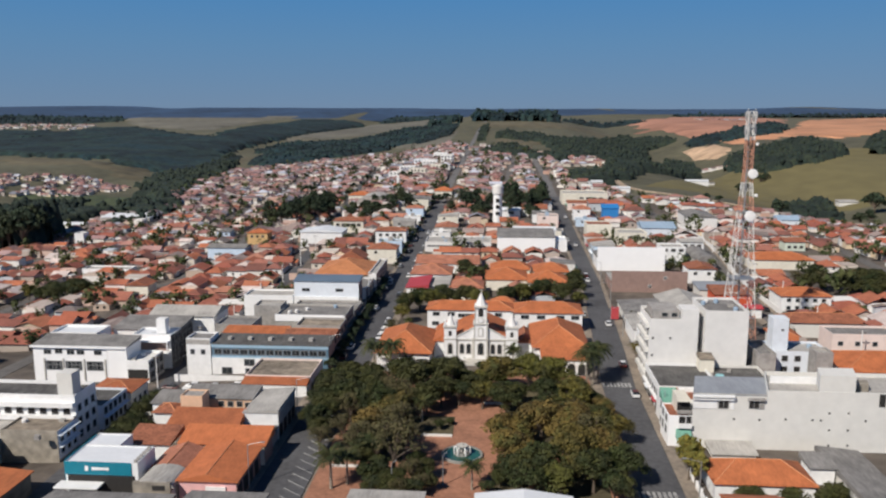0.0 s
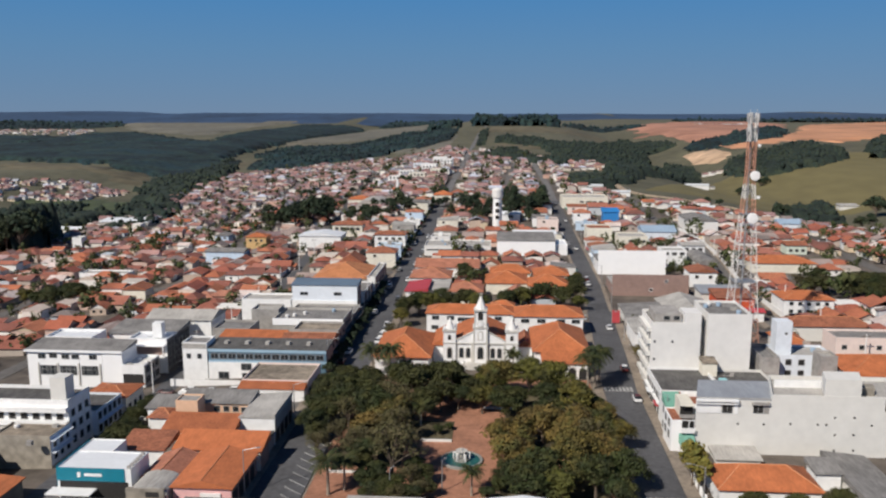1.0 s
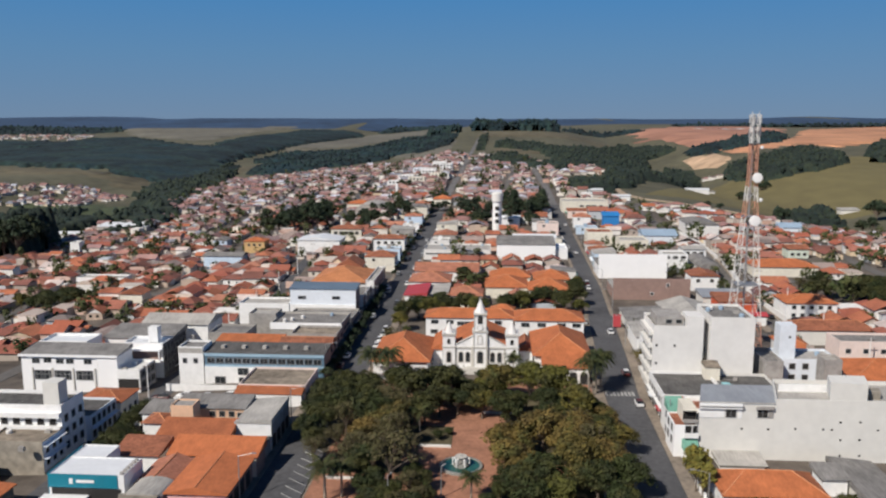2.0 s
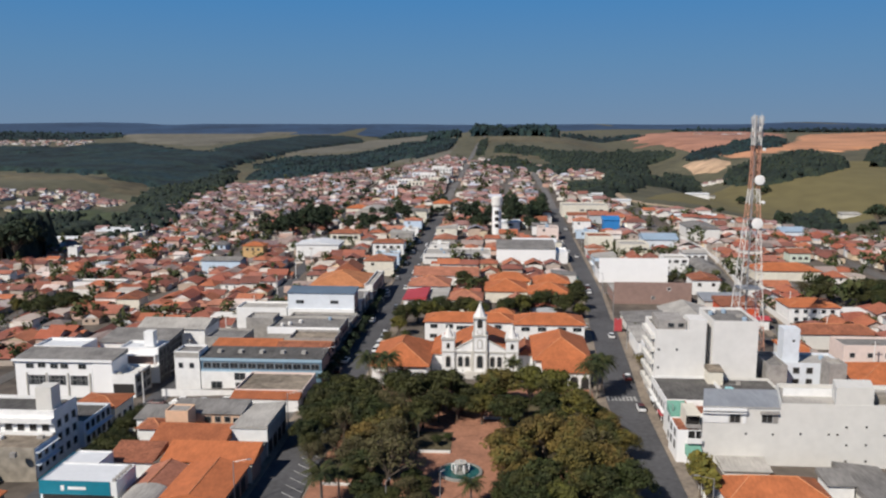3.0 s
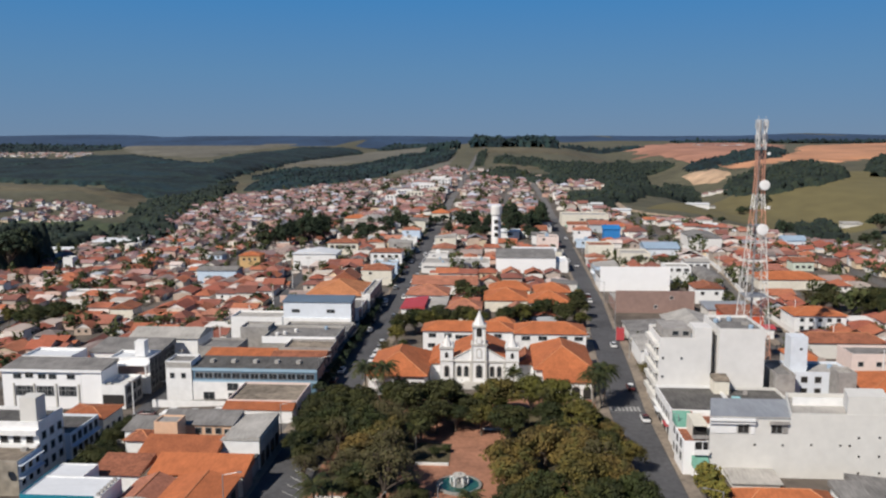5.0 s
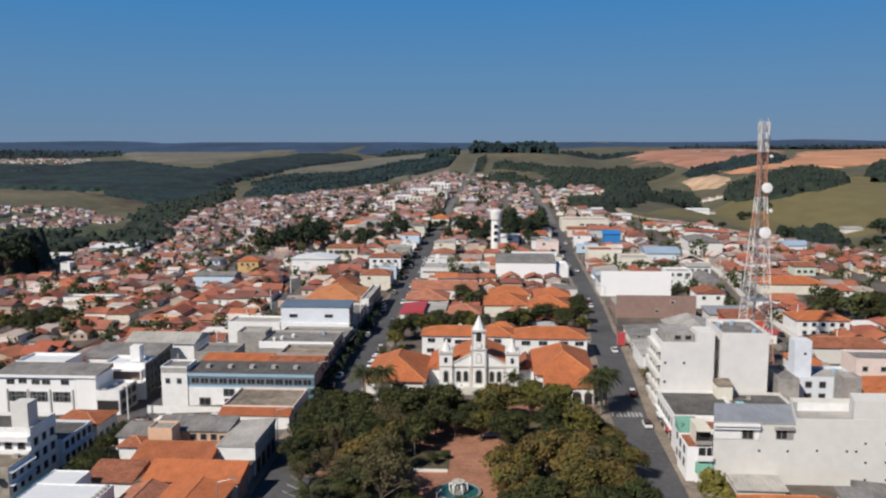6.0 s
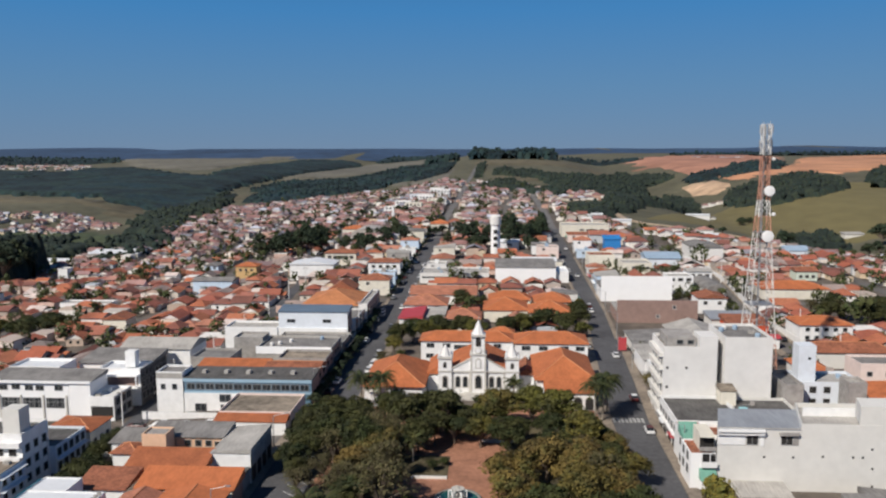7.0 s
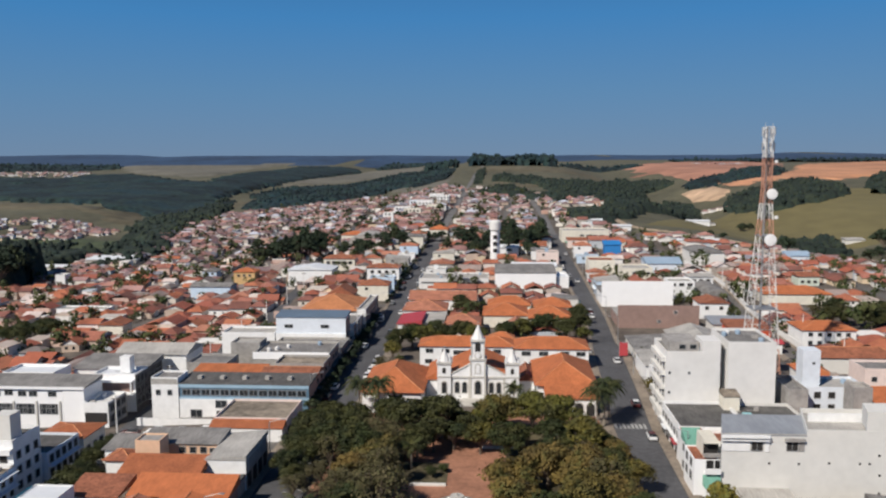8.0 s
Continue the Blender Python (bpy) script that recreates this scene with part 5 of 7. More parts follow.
slab(wt, "tank_window", DARK, -4.5, -3.9, -2.45, -2.4, 13.4, 13.9)
make("grey_side_block", "raw grey stair block", 61.5, 65.6, 184.6, 196, 9.4, "flat", RAWPLASTER, GREY_ROOF, z0=0)
make("grey_side_block", "raw grey stair block", 74.2, 78.0, 183, 187.8, 10.4, "flat", RAWPLASTER, LIGHT_ROOF, z0=0)
near = make("corner_bungalow", "white bungalow with a hipped orange tile roof", 37.4, 54.0, 129, 138, 3.4, "hip", WHITE, ORANGE_TILE, rise=2.5, z0=0)
windows(near, "s", 4, [(-2, 1.0), (4.5, 1.0)], 1.4, 1.2)
make("lean_shed", "lean-to with a grey roof against the cream wall", 41.5, 49.5, 146, 150.6, 1.2, "lean_s", CREAM, LIGHT_ROOF, rise=0.6, z0=0)
make("lean_shed", "grey-roofed shed beside the wall", 56, 60.2, 136.5, 141, 3.3, "lean_s", WHITE, GREY_ROOF, rise=0.8, z0=0)
make("lean_shed", "long low building with a dark grey roof", 60.8, 68, 124, 146, 2.4, "lean_e", CREAM, GREY_ROOF, rise=0.8, z0=0)
br = make("brown_block", "store behind a large plain brown front wall", 41.0, 68.0, 285, 301, 4.6, "lean_n", BROWNWALL, LIGHT_ROOF, z0=0.2, rise=0.8, over=0.05)
slab(br, "front_wall", BROWNWALL, -13.5, 13.5, -8.4, -8.0, -3, 8.4, "tall plain brown front wall")
windows(br, "s", 8.4, [(0.2, 2.4), (5.6, 5.6)], 1.0, 1.0, rim=WHITE)
make("grey_gable_shed", "shed with a pale grey gable roof", 53.4, 69, 250, 269, 3.4, "gable_y", RAWPLASTER, LIGHT_ROOF, rise=2.4, z0=0.2)
make("grey_gable_shed", "shed with a dark grey roof", 40, 52.6, 242, 262, 3.0, "lean_w", CREAM, GREY_ROOF, rise=0.8, z0=0.2)
banner = thing("banner", "red advertising banner on a post", "banner", 37.0, 247, 0)
slab(banner, "board", RED_TILE, -1.2, 1.2, -0.06, 0.06, 0.6, 4.6, "plain red board")
slab(banner, "post", STEEL, -1.35, -1.2, -0.08, 0.08, -0.3, 4.7)
make("street_house", "white street house with a parapet", 38.6, 47, 206, 217, 6.0, "flat", WHITE, GREY_ROOF, z0=0)
make("street_house", "low store with grey roof", 38.6, 52, 220, 236, 5.0, "lean_w", WHITE, LIGHT_ROOF, rise=0.8, z0=0)
make("orange_shop", "shop with an orange-red front", 72, 84, 262, 272, 5.6, "lean_s", surface("orange red paint", (0.55, 0.09, 0.035), 0.8, amount=0.2), BROWN_TILE, rise=1.0, z0=0.2)
ww = make("white_screen_building", "store behind a tall blank white wall", 40.0, 67, 320, 336, 6.6, "lean_n", WHITE, GREY_ROOF, z0=0.6, rise=0.8)
slab(ww, "front_wall", CLEAN_WHITE, -13.5, 13.5, -8.5, -8.0, -3, 10.8, "tall blank white wall")
fl = make("small_flats", "white flats with three square windows", 67.4, 77.4, 330, 340, 9.2, "flat", WHITE, LIGHT_ROOF, z0=0.8)
windows(fl, "s", 5, spaced(-4.8, 4.8, 3, 7.2), 1.8, 1.1, glass=DARK)
make("hangar", "store with a bluish grey vault roof", 81, 88, 322, 345, 5.0, "vault_y", CREAM, GREY_ROOF, rise=2.4, z0=0.6)
cc = make("cream_house", "cream two-storey house with blank side", 43.6, 56, 394, 408, 8.0, "flat", PALECREAM, BROWN_TILE, z0=2)
cc = make("cream_house", "cream two-storey house with strip of windows", 56.4, 69.6, 374, 388, 7.0, "flat", PALECREAM, LIGHT_ROOF, z0=2)
windows(cc, "s", 7, spaced(-2.5, 5.8, 4, 4.2), 1.5, 1.0)
make("blue_roof_store", "store with a pale blue roof", 71, 87, 394, 410, 6.0, "gable_x", COOL_WHITE, BLUEWALL, rise=2.2, z0=2.5)
make("blue_box", "bright blue sheet-clad box", 58.3, 67, 448, 456, 8.0, "lean_s", BRIGHT_BLUE, BRIGHT_BLUE, rise=1.5, z0=3.6)
cb = make("big_cream_hall", "large cream hall with rounded emblem", 39.8, 68.5, 506, 526, 7.2, "flat", PALECREAM, LIGHT_ROOF, z0=6.8)
windows(cb, "s", 10, spaced(-4, 12, 4, 3.6), 2.6, 0.9)
wh = make("white_villa", "white house with a hipped orange tile roof", 93.4, 109.4, 262, 274, 5.6, "hip", WHITE, ORANGE_TILE, rise=1.8, z0=0)
windows(wh, "s", 6, spaced(-7, 7, 5, 1.0, 3.6), 1.2, 1.1)
make("tiled_villa", "house with a wide orange hipped roof", 82.5, 104, 186, 202, 5.0, "hip", PALECREAM, ORANGE_TILE, rise=2.8, z0=0)
pv = make("pink_flats", "pink two-storey flats with dark roof", 90, 108, 213, 222, 6.6, "flat", PALE_PINK, GREY_ROOF, z0=0)
windows(pv, "s", 4.5, spaced(-9, 9, 4, 3.4), 1.2, 1.1)
make("tiled_villa", "house with weathered brown tile roof", 84, 108, 232, 240, 4.6, "hip", CREAM, BROWN_TILE, rise=2.0, z0=0)
make("tiled_villa", "house with small orange roof", 76, 83, 212, 224, 4.6, "hip", CREAM, ORANGE_TILE, rise=1.6, z0=0)
make("grey_hall", "large light grey hall with a dull metal roof", 100, 115, 424, 450, 6.4, "gable_y", GREYPLASTER, GREY_ROOF, rise=1.4)
make("blue_roof_house", "house with a pale blue gabled roof", 156, 168, 452, 462, 4.2, "gable_x", COOL_WHITE, BLUEWALL, rise=2.2)
gh = make("green_house", "pale green house with a low tile roof", 131, 140, 368, 376, 4.2, "gable_x", PALE_GREEN, BROWN_TILE, rise=1.4)
windows(gh, "s", 4, spaced(-4, 4, 3, 1.2), 1.4, 1.1, glass=DARK)
make("orange_hall", "wide low hall with a bright orange hipped roof", 103, 128, 326, 340, 4.0, "hip", PALECREAM, ORANGE_TILE, rise=2.2)
make("blue_grey_shed", "low shed with a blue-grey metal roof", 70, 84, 274, 284, 4.0, "lean_s", CREAM, METAL_GREY, rise=0.8)
wy = make("white_yard_house", "small white house beside the side street", 72, 82, 300, 310, 5.6, "gable_y", WHITE, BROWN_TILE, rise=1.4)
windows(wy, "s", 5, [(-2.5, 3.2), (2.5, 3.2)], 1.2, 1.1, glass=DARK)
w2 = make("white_window_house", "white house with a row of dark windows", 80, 89.8, 350, 360, 6.6, "gable_x", WHITE, LIGHT_ROOF, rise=0.8)
windows(w2, "s", 5, spaced(-4.4, 4.4, 3, 4.2), 1.6, 1.2, glass=DARK)
make("red_canvas_stall", "stall under a bright red canvas", 79, 84, 252, 256, 3.4, "gable_x", WHITE, RED_TILE, rise=0.8, z0=0.2)
for (ax, ay), (bx, by) in zip([(91.6, 256), (91.5, 287), (93, 313), (97.4, 352), (98.9, 386), (97.6, 414)], [(91.5, 286), (92.9, 312), (97.3, 351), (98.9, 385), (97.6, 413), (95.5, 440)]):
    wl2 = thing("yard_wall", "white plastered yard wall along the side street", "wall", ax, ay, ground_z(ax, ay), "yard walls")
    n = math.hypot(bx - ax, by - ay)
    ob = slab(wl2, "wall", WHITE, 0, n, -0.12, 0.12, -2, 2.3)
    ob.matrix_basis = pose(0, 0, 0, 0, 0, math.degrees(math.atan2(by - ay, bx - ax)))
make("stained_block", "low block with a brown stained concrete roof", -112, -95.4, 120, 136.4, 4.6, "flat", RAWPLASTER, STAIN, z0=-1.6, parapet=0.3)
for x, y, w, d in ((106, 498, 10, 8), (122, 506, 13, 7), (66, 600, 11, 8), (80, 566, 12, 7), (60, 575, 8, 8), (140, 486, 9, 7)):
    make("white_shed", "low shed under white metal sheets at the town edge", x, x + w, y, y + d, 3.2, "gable_x", WHITE, WHITE_METAL, rise=0.8, group="sheds at the town edge")
make("white_barn", "long white farm shed on the pasture", 186, 208, 806, 814, 3.6, "gable_x", WHITE, WHITE_METAL, rise=1.2)
make("grey_barn", "low grey farm shed on the pasture", 216, 230, 866, 873, 3.0, "gable_x", CREAM, GREY_ROOF, rise=1.0)
make("field_shed", "grey-roofed shed beside the pasture copse", 262, 276, 628, 636, 3.4, "lean_s", CREAM, LIGHT_ROOF, rise=1.0)
claim(39, 70, 240, 286)
claim(59, 77, 213, 233)
claim(39, 68, 302, 320)
claim(123, 149, 343, 363)
claim(58, 112, 100, 151)
claim(-126, -88, 157, 187)
claim(-84, -60, 163, 192)
claim(-82, -67, 143, 157)
claim(-92, -78, 100, 200)


def shear(t, k, d):
    """Slants a building whose sides follow the street: parts slide sideways with their distance from the front face."""
    for o in t.children:
        if o.data.users == 1:
            for v in o.data.vertices:
                v.co.x += k * (v.co.y + d)
        else:
            o.location.x += k * max(0.0, o.location.y + d)


shear(cr, 0.27, 5.0)
shear(cr2, 0.27, 6.0)


def crosses(x0, x1, y0, y1):
    return any(x0 < b and x1 > a and y0 < d and y1 > c for a, b, c, d in FOOT) or any(y0 < cy + 3.2 and y1 > cy - 3.2 and x0 < xb and x1 > xa for cy, xa, xb in CROSS)


def along(key, y):
    line = STREETS[key]
    return lay([p[1] for p in line], [p[0] for p in line], y)


def shop_row(key, side, y, end, gap, seed):
    """Shops and houses shoulder to shoulder along one side of a street; side 1 is east of it."""
    rg = random.Random(seed)
    while y < end:
        w, d = rg.uniform(6.5, 12.5), rg.uniform(8.5, 13)
        edge = along(key, y + w / 2) + side * gap
        x0, x1 = (edge, edge + d) if side > 0 else (edge - d, edge)
        if not crosses(x0, x1, y, y + w):
            h = rg.choice((3.6, 4.0, 4.4, 4.8, 6.2, 6.8))
            wall = rg.choice((WHITE, WHITE, PALECREAM, CREAM, PALE_PINK, GREYPLASTER, RAWPLASTER, SOFT_BLUE, PEACH, PALE_GREEN))
            kind, cover = rg.choice((("flat", LIGHT_ROOF), ("flat", GREY_ROOF), ("gable_y", PINK_TILE), ("gable_x", BROWN_TILE), ("hip", PINK_TILE), ("hip", BROWN_TILE), ("lean_w" if side > 0 else "lean_e", LIGHT_ROOF), ("lean_w" if side > 0 else "lean_e", GREY_ROOF)))
            t = make("shop_house", "plastered shop house in a closed street row", x0, x1, y + 0.1, y + w - 0.1, h, kind, wall, cover, rise=rg.uniform(0.9, 1.9), over=0.2, group="shop houses in street rows")
            face = "w" if side > 0 else "e"
            if h > 5:
                windows(t, face, d / 2, spaced(-w / 2 + 0.6, w / 2 - 0.6, 3, 3.9), 1.2, 1.2, glass=DARK)
            windows(t, face, d / 2, spaced(-w / 2 + 0.4, w / 2 - 0.4, 2, 0.05), 2.2, 2.5, glass=DARK, name="shop_door")
            windows(t, "s", w / 2 - 0.1, [(-d * 0.2, h - 1.9)], 1.1, 1.0, glass=DARK)
            if rg.random() < 0.6:
                x = -side * d / 2
                slab(t, "awning", rg.choice((WHITE, RED_TILE, GREEN_PAINT, BLUEWALL, GREY_ROOF)), min(x, x - side * 0.9), max(x, x - side * 0.9), -w / 2 + 0.5, w / 2 - 0.5, 2.65, 2.8, "thin shop awning")
            if kind == "flat":
                slab(t, "roof_tank", rg.choice((WHITE, BLUEWALL, RAWPLASTER)), -1.2, 0.6, 0.2, 1.8, h - 0.7, h + 1.2)
        y += w


shop_row("right_hill", 1, 302, 540, 4.9, 31)
shop_row("right_hill", -1, 312, 540, 4.9, 32)
shop_row("main_hill", -1, 306, 500, 5.2, 33)
shop_row("main_hill", 1, 326, 448, 5.2, 34)
shop_row("right", 1, 200, 262, 6.4, 39)


def clutter(owner, w, d, z, n, seed):
    """Tanks, vents and pipes on a flat roof."""
    rg = random.Random(seed)
    for k in range(n):
        x, y = rg.uniform(-w, w), rg.uniform(-d, d)
        kind = rg.random()
        if kind < 0.35:
            bm = bmesh.new()
            add_turned(bm, [(0.5, z - 0.3), (0.6, z + 0.7), (0.5, z + 0.9), (0.2, z + 1.0)], 14, x, y)
            part("water_tank", bm, BLUEWALL if rg.random() < 0.5 else GREYPLASTER, owner, "round plastic water tank")
        elif kind < 0.75:
            s = rg.uniform(0.35, 0.7)
            slab(owner, "roof_vent", LIGHT_ROOF if rg.random() < 0.6 else RAWPLASTER, x - s, x + s, y - s * 0.7, y + s * 0.7, z - 0.3, z + rg.uniform(0.4, 0.9))
        else:
            slab(owner, "roof_pipe", STEEL, x - rg.uniform(0.8, 2.0), x + 0.8, y - 0.06, y + 0.06, z, z + 0.14)


for ob, w, d, z, n in ((apt, 9, 3, 7.9, 7), (gb, 4, 6, 5.4, 4), (g1, 4, 4.5, 16.4, 4), (g2, 4, 5, 18.6, 5), (mid, 5, 9, 5.6, 7), (cr2, 14, 4, 12.0, 6), (wt, 5, 3, 8.4, 4), (rg, 8, 5, 6.4, 5), (long, 13, 7, 4.2, 8), (pent, 3, 2, 8.4, 2), (op, 2, 3, 5.0, 2)):
    clutter(ob, w, d, z, n, n * 13 + int(z))

# ---- water tower ----
def water_tower():
    z = ground_z(-1, 440)
    t = thing("water_tower", "white concrete water tower with dark openings", "water tower", -1, 440, z)
    bm = bmesh.new()
    add_turned(bm, [(2.6, -1), (2.6, 0.5), (2.4, 15.6)], 24)
    part("shaft", bm, WHITE, t)
    bm = bmesh.new()
    add_turned(bm, [(2.4, 15.4), (3.05, 15.9), (3.1, 20.0), (2.9, 20.5), (0.8, 21.2)], 28)
    part("tank", bm, TOWER_WHITE, t)
    for k in range(3):
        slab(t, "opening", DARK, -1.0, 1.0, -2.62, -1.8, 4.0 + 3.6 * k, 6.0 + 3.6 * k)
    claim(-6, 4, 434, 446)


water_tower()


# ---- telecom tower ----
def telecom_tower():
    t = thing("telecom_tower", "tall lattice telecom tower in orange and white bands", "telecom tower", 67.3, 221, 0)
    H = 65.6

    def half(z):
        return 4.1 - (4.1 - 0.95) * min(1, z / 50) if z < 50 else 0.95

    levels = [0, 5, 10, 15, 20, 25, 29.5, 34, 38.5, 42.5, 46.5, 50.5, 53, 55.5, 58, 60.5, 63, H]
    for i, (a, b) in enumerate(zip(levels, levels[1:])):
        paint = TOWER_RED if a < 9 or 37 < a < 42 or 46 < a < 56 else TOWER_WHITE
        wa, wb = half(a), half(b)
        ca = [(-wa, -wa, a), (wa, -wa, a), (wa, wa, a), (-wa, wa, a)]
        cb = [(-wb, -wb, b), (wb, -wb, b), (wb, wb, b), (-wb, wb, b)]
        for k in range(4):
            j = (k + 1) % 4
            bm = bmesh.new()
            add_bar(bm, ca[k], cb[k], 0.13)
            part("leg", bm, paint, t)
            bm = bmesh.new()
            add_bar(bm, ca[k], cb[j], 0.06, 3)
            add_bar(bm, ca[j], cb[k], 0.06, 3)
            add_bar(bm, cb[k], cb[j], 0.07, 3)
            part("bracing", bm, paint, t)
    bm = bmesh.new()
    add_box(bm, -0.25, 0.25, 1.0, 1.12, 0, H)
    part("ladder", bm, STEEL, t, "grey cable ladder")
    for z in (20, 38.5, 58):
        w = half(z) + 0.25
        slab(t, "platform", STEEL, -w, w, -w, w, z, z + 0.1)
    for k in range(12):
        a = k * 2 * math.pi / 6 + k // 6 * 0.5
        bm = bmesh.new()
        add_box(bm, -0.08, 0.08, -0.15, 0.15, 0, 2.1)
        p = part("panel_antenna", bm, STEEL, t, "grey panel antenna")
        p.matrix_basis = pose(1.55 * math.cos(a), 1.55 * math.sin(a), 59.6 + 3.2 * (k // 6) + 0.3 * (k % 3), 0, 0, math.degrees(a))
    for x in (-0.9, 0.9):
        bm = bmesh.new()
        add_bar(bm, (x, 0, H), (x, 0, H + 0.9), 0.05)
        part("whip_antenna", bm, TOWER_WHITE, t)
    for x, z, r in ((0.9, 49.0, 1.3), (0.7, 37.6, 1.45), (2.0, 43.2, 0.45), (1.6, 57.0, 0.4)):
        bm = bmesh.new()
        add_turned(bm, [(r * 0.9, 0), (r, 0.1), (r, 0.55), (r * 0.7, 0.62)], 24)
        p = part("dish", bm, WHITE, t, "white round microwave dish")
        p.matrix_basis = pose(x, -half(z) - 0.2, z, 90)
    slab(t, "footing", RAWPLASTER, -5, 5, -5, 5, -1, 0.3)
    slab(t, "equipment_cabin", GREYPLASTER, -3, 1.5, -1.5, 2, 0.3, 3.0)


telecom_tower()


# ---- trees ----
def leaf_cloud(rg, spots, leaf, per):
    """Many small leaf blades gathered in clumps of uneven shape; spots: (x, y, z, radius)."""
    verts, faces = [], []
    for cx, cy, cz, cr in spots:
        sx, sy, sz = rg.uniform(0.8, 1.3), rg.uniform(0.8, 1.3), rg.uniform(0.5, 0.8)
        for _ in range(int(per * cr * cr)):
            v = Vector((rg.gauss(0, 1), rg.gauss(0, 1), rg.gauss(0.25, 1))).normalized()
            p = Vector((cx, cy, cz)) + Vector((v.x * sx, v.y * sy, v.z * sz)) * cr * min(1.45, max(0.3, rg.gauss(0.88, 0.24)))
            nrm = (v + Vector((rg.uniform(-0.6, 0.6), rg.uniform(-0.6, 0.6), rg.uniform(-0.2, 0.8)))).normalized()
            a = nrm.orthogonal().normalized()
            turn = rg.uniform(0, 6.3)
            a = (a * math.cos(turn) + nrm.cross(a) * math.sin(turn)).normalized()
            b = nrm.cross(a)
            s = leaf * rg.uniform(0.55, 1.4)
            k = len(verts)
            verts += [p - a * s, p - b * s * 0.55, p + a * s, p + b * s * 0.55]
            faces.append((k, k + 1, k + 2, k + 3))
    return verts, faces


def tree_kind(seed, height, spread, leaf_mat, label, leaf=0.27, per=78, clumps=58, bare=0.0):
    """A tree thing with a forked trunk, spreading limbs and a layered, uneven crown; built once at the origin and copied about."""
    rg = random.Random(seed)
    t = thing("tree", label, "tree", 0, 0, -200)
    bm = bmesh.new()
    fork = height * 0.3
    add_turned(bm, [(spread * 0.075, -0.6), (spread * 0.055, fork * 0.35), (spread * 0.045, fork)], 8)
    spots = []
    limbs = [(rg.uniform(0, 6.283), rg.uniform(0.35, 0.85)) for _ in range(9)]
    for k in range(clumps):
        a, far = limbs[k % 9]
        a, d = a + rg.gauss(0, 0.38), min(0.95, far * rg.uniform(0.35, 1.25)) * spread * 0.86
        top = height * (1.0 - 0.42 * (d / spread) ** 2) * rg.uniform(0.86, 1.0)
        z = top - (0 if rg.random() < 0.6 else rg.uniform(0.1, 0.5) * (top - fork))
        r = rg.choice((0.10, 0.13, 0.16, 0.20, 0.25, 0.30)) * spread * rg.uniform(0.85, 1.1)
        spots.append((d * math.cos(a), d * math.sin(a), z - r * 0.6, r))
    for x, y, z, r in spots[: clumps // 2]:
        mid = (x * 0.45, y * 0.45, fork + (z - fork) * 0.5)
        add_bar(bm, (0.05, 0, fork * 0.9), mid, spread * 0.022, 5)
        add_bar(bm, mid, (x, y, z + r * 0.4 * bare), spread * 0.012, 4)
    part("trunk", bm, BARK, t)
    v, f = leaf_cloud(rg, spots, leaf, per)
    me = bpy.data.meshes.new("crown")
    me.from_pydata(v, [], f)
    me.materials.append(leaf_mat)
    part("crown", me, None, t)
    return t


def palm_kind(seed, height, label, fronds=16, reach=2.8):
    rg = random.Random(seed)
    t = thing("palm_tree", label, "palm tree", 0, 0, -200)
    bm = bmesh.new()
    add_turned(bm, [(0.34, -0.5), (0.26, 0.8), (0.2, height * 0.6), (0.17, height)], 10)
    part("trunk", bm, PALEBARK, t)
    for k in range(fronds):
        a = k * 2.399
        lift = rg.uniform(0.1, 1.0) if k > 4 else rg.uniform(0.9, 1.6)
        verts, faces = [], []
        n = 9
        spine = []
        for i in range(n + 1):
            u = i / n
            r = reach * rg.uniform(0.97, 1.03) * u
            spine.append(Vector((r * math.cos(a), r * math.sin(a), height + lift * r * 0.8 - 0.24 * r * r)))
        side = Vector((-math.sin(a), math.cos(a), 0))
        for i in range(1, n + 1):
            p, q = spine[i - 1], spine[i]
            for s in (-1, 1):
                L = 0.75 * math.sin(math.pi * (0.15 + 0.8 * i / n)) + 0.12
                tip = q + side * s * L + Vector((0, 0, -L * 0.55)) + (q - p) * 0.6
                b = len(verts)
                verts += [p, q, tip + (q - p) * 0.25, tip]
                faces.append((b, b + 1, b + 2, b + 3))
        me = bpy.data.meshes.new("frond")
        me.from_pydata(verts, [], faces)
        me.materials.append(LEAF_DARK)
        part("frond", me, None, t)
    return t


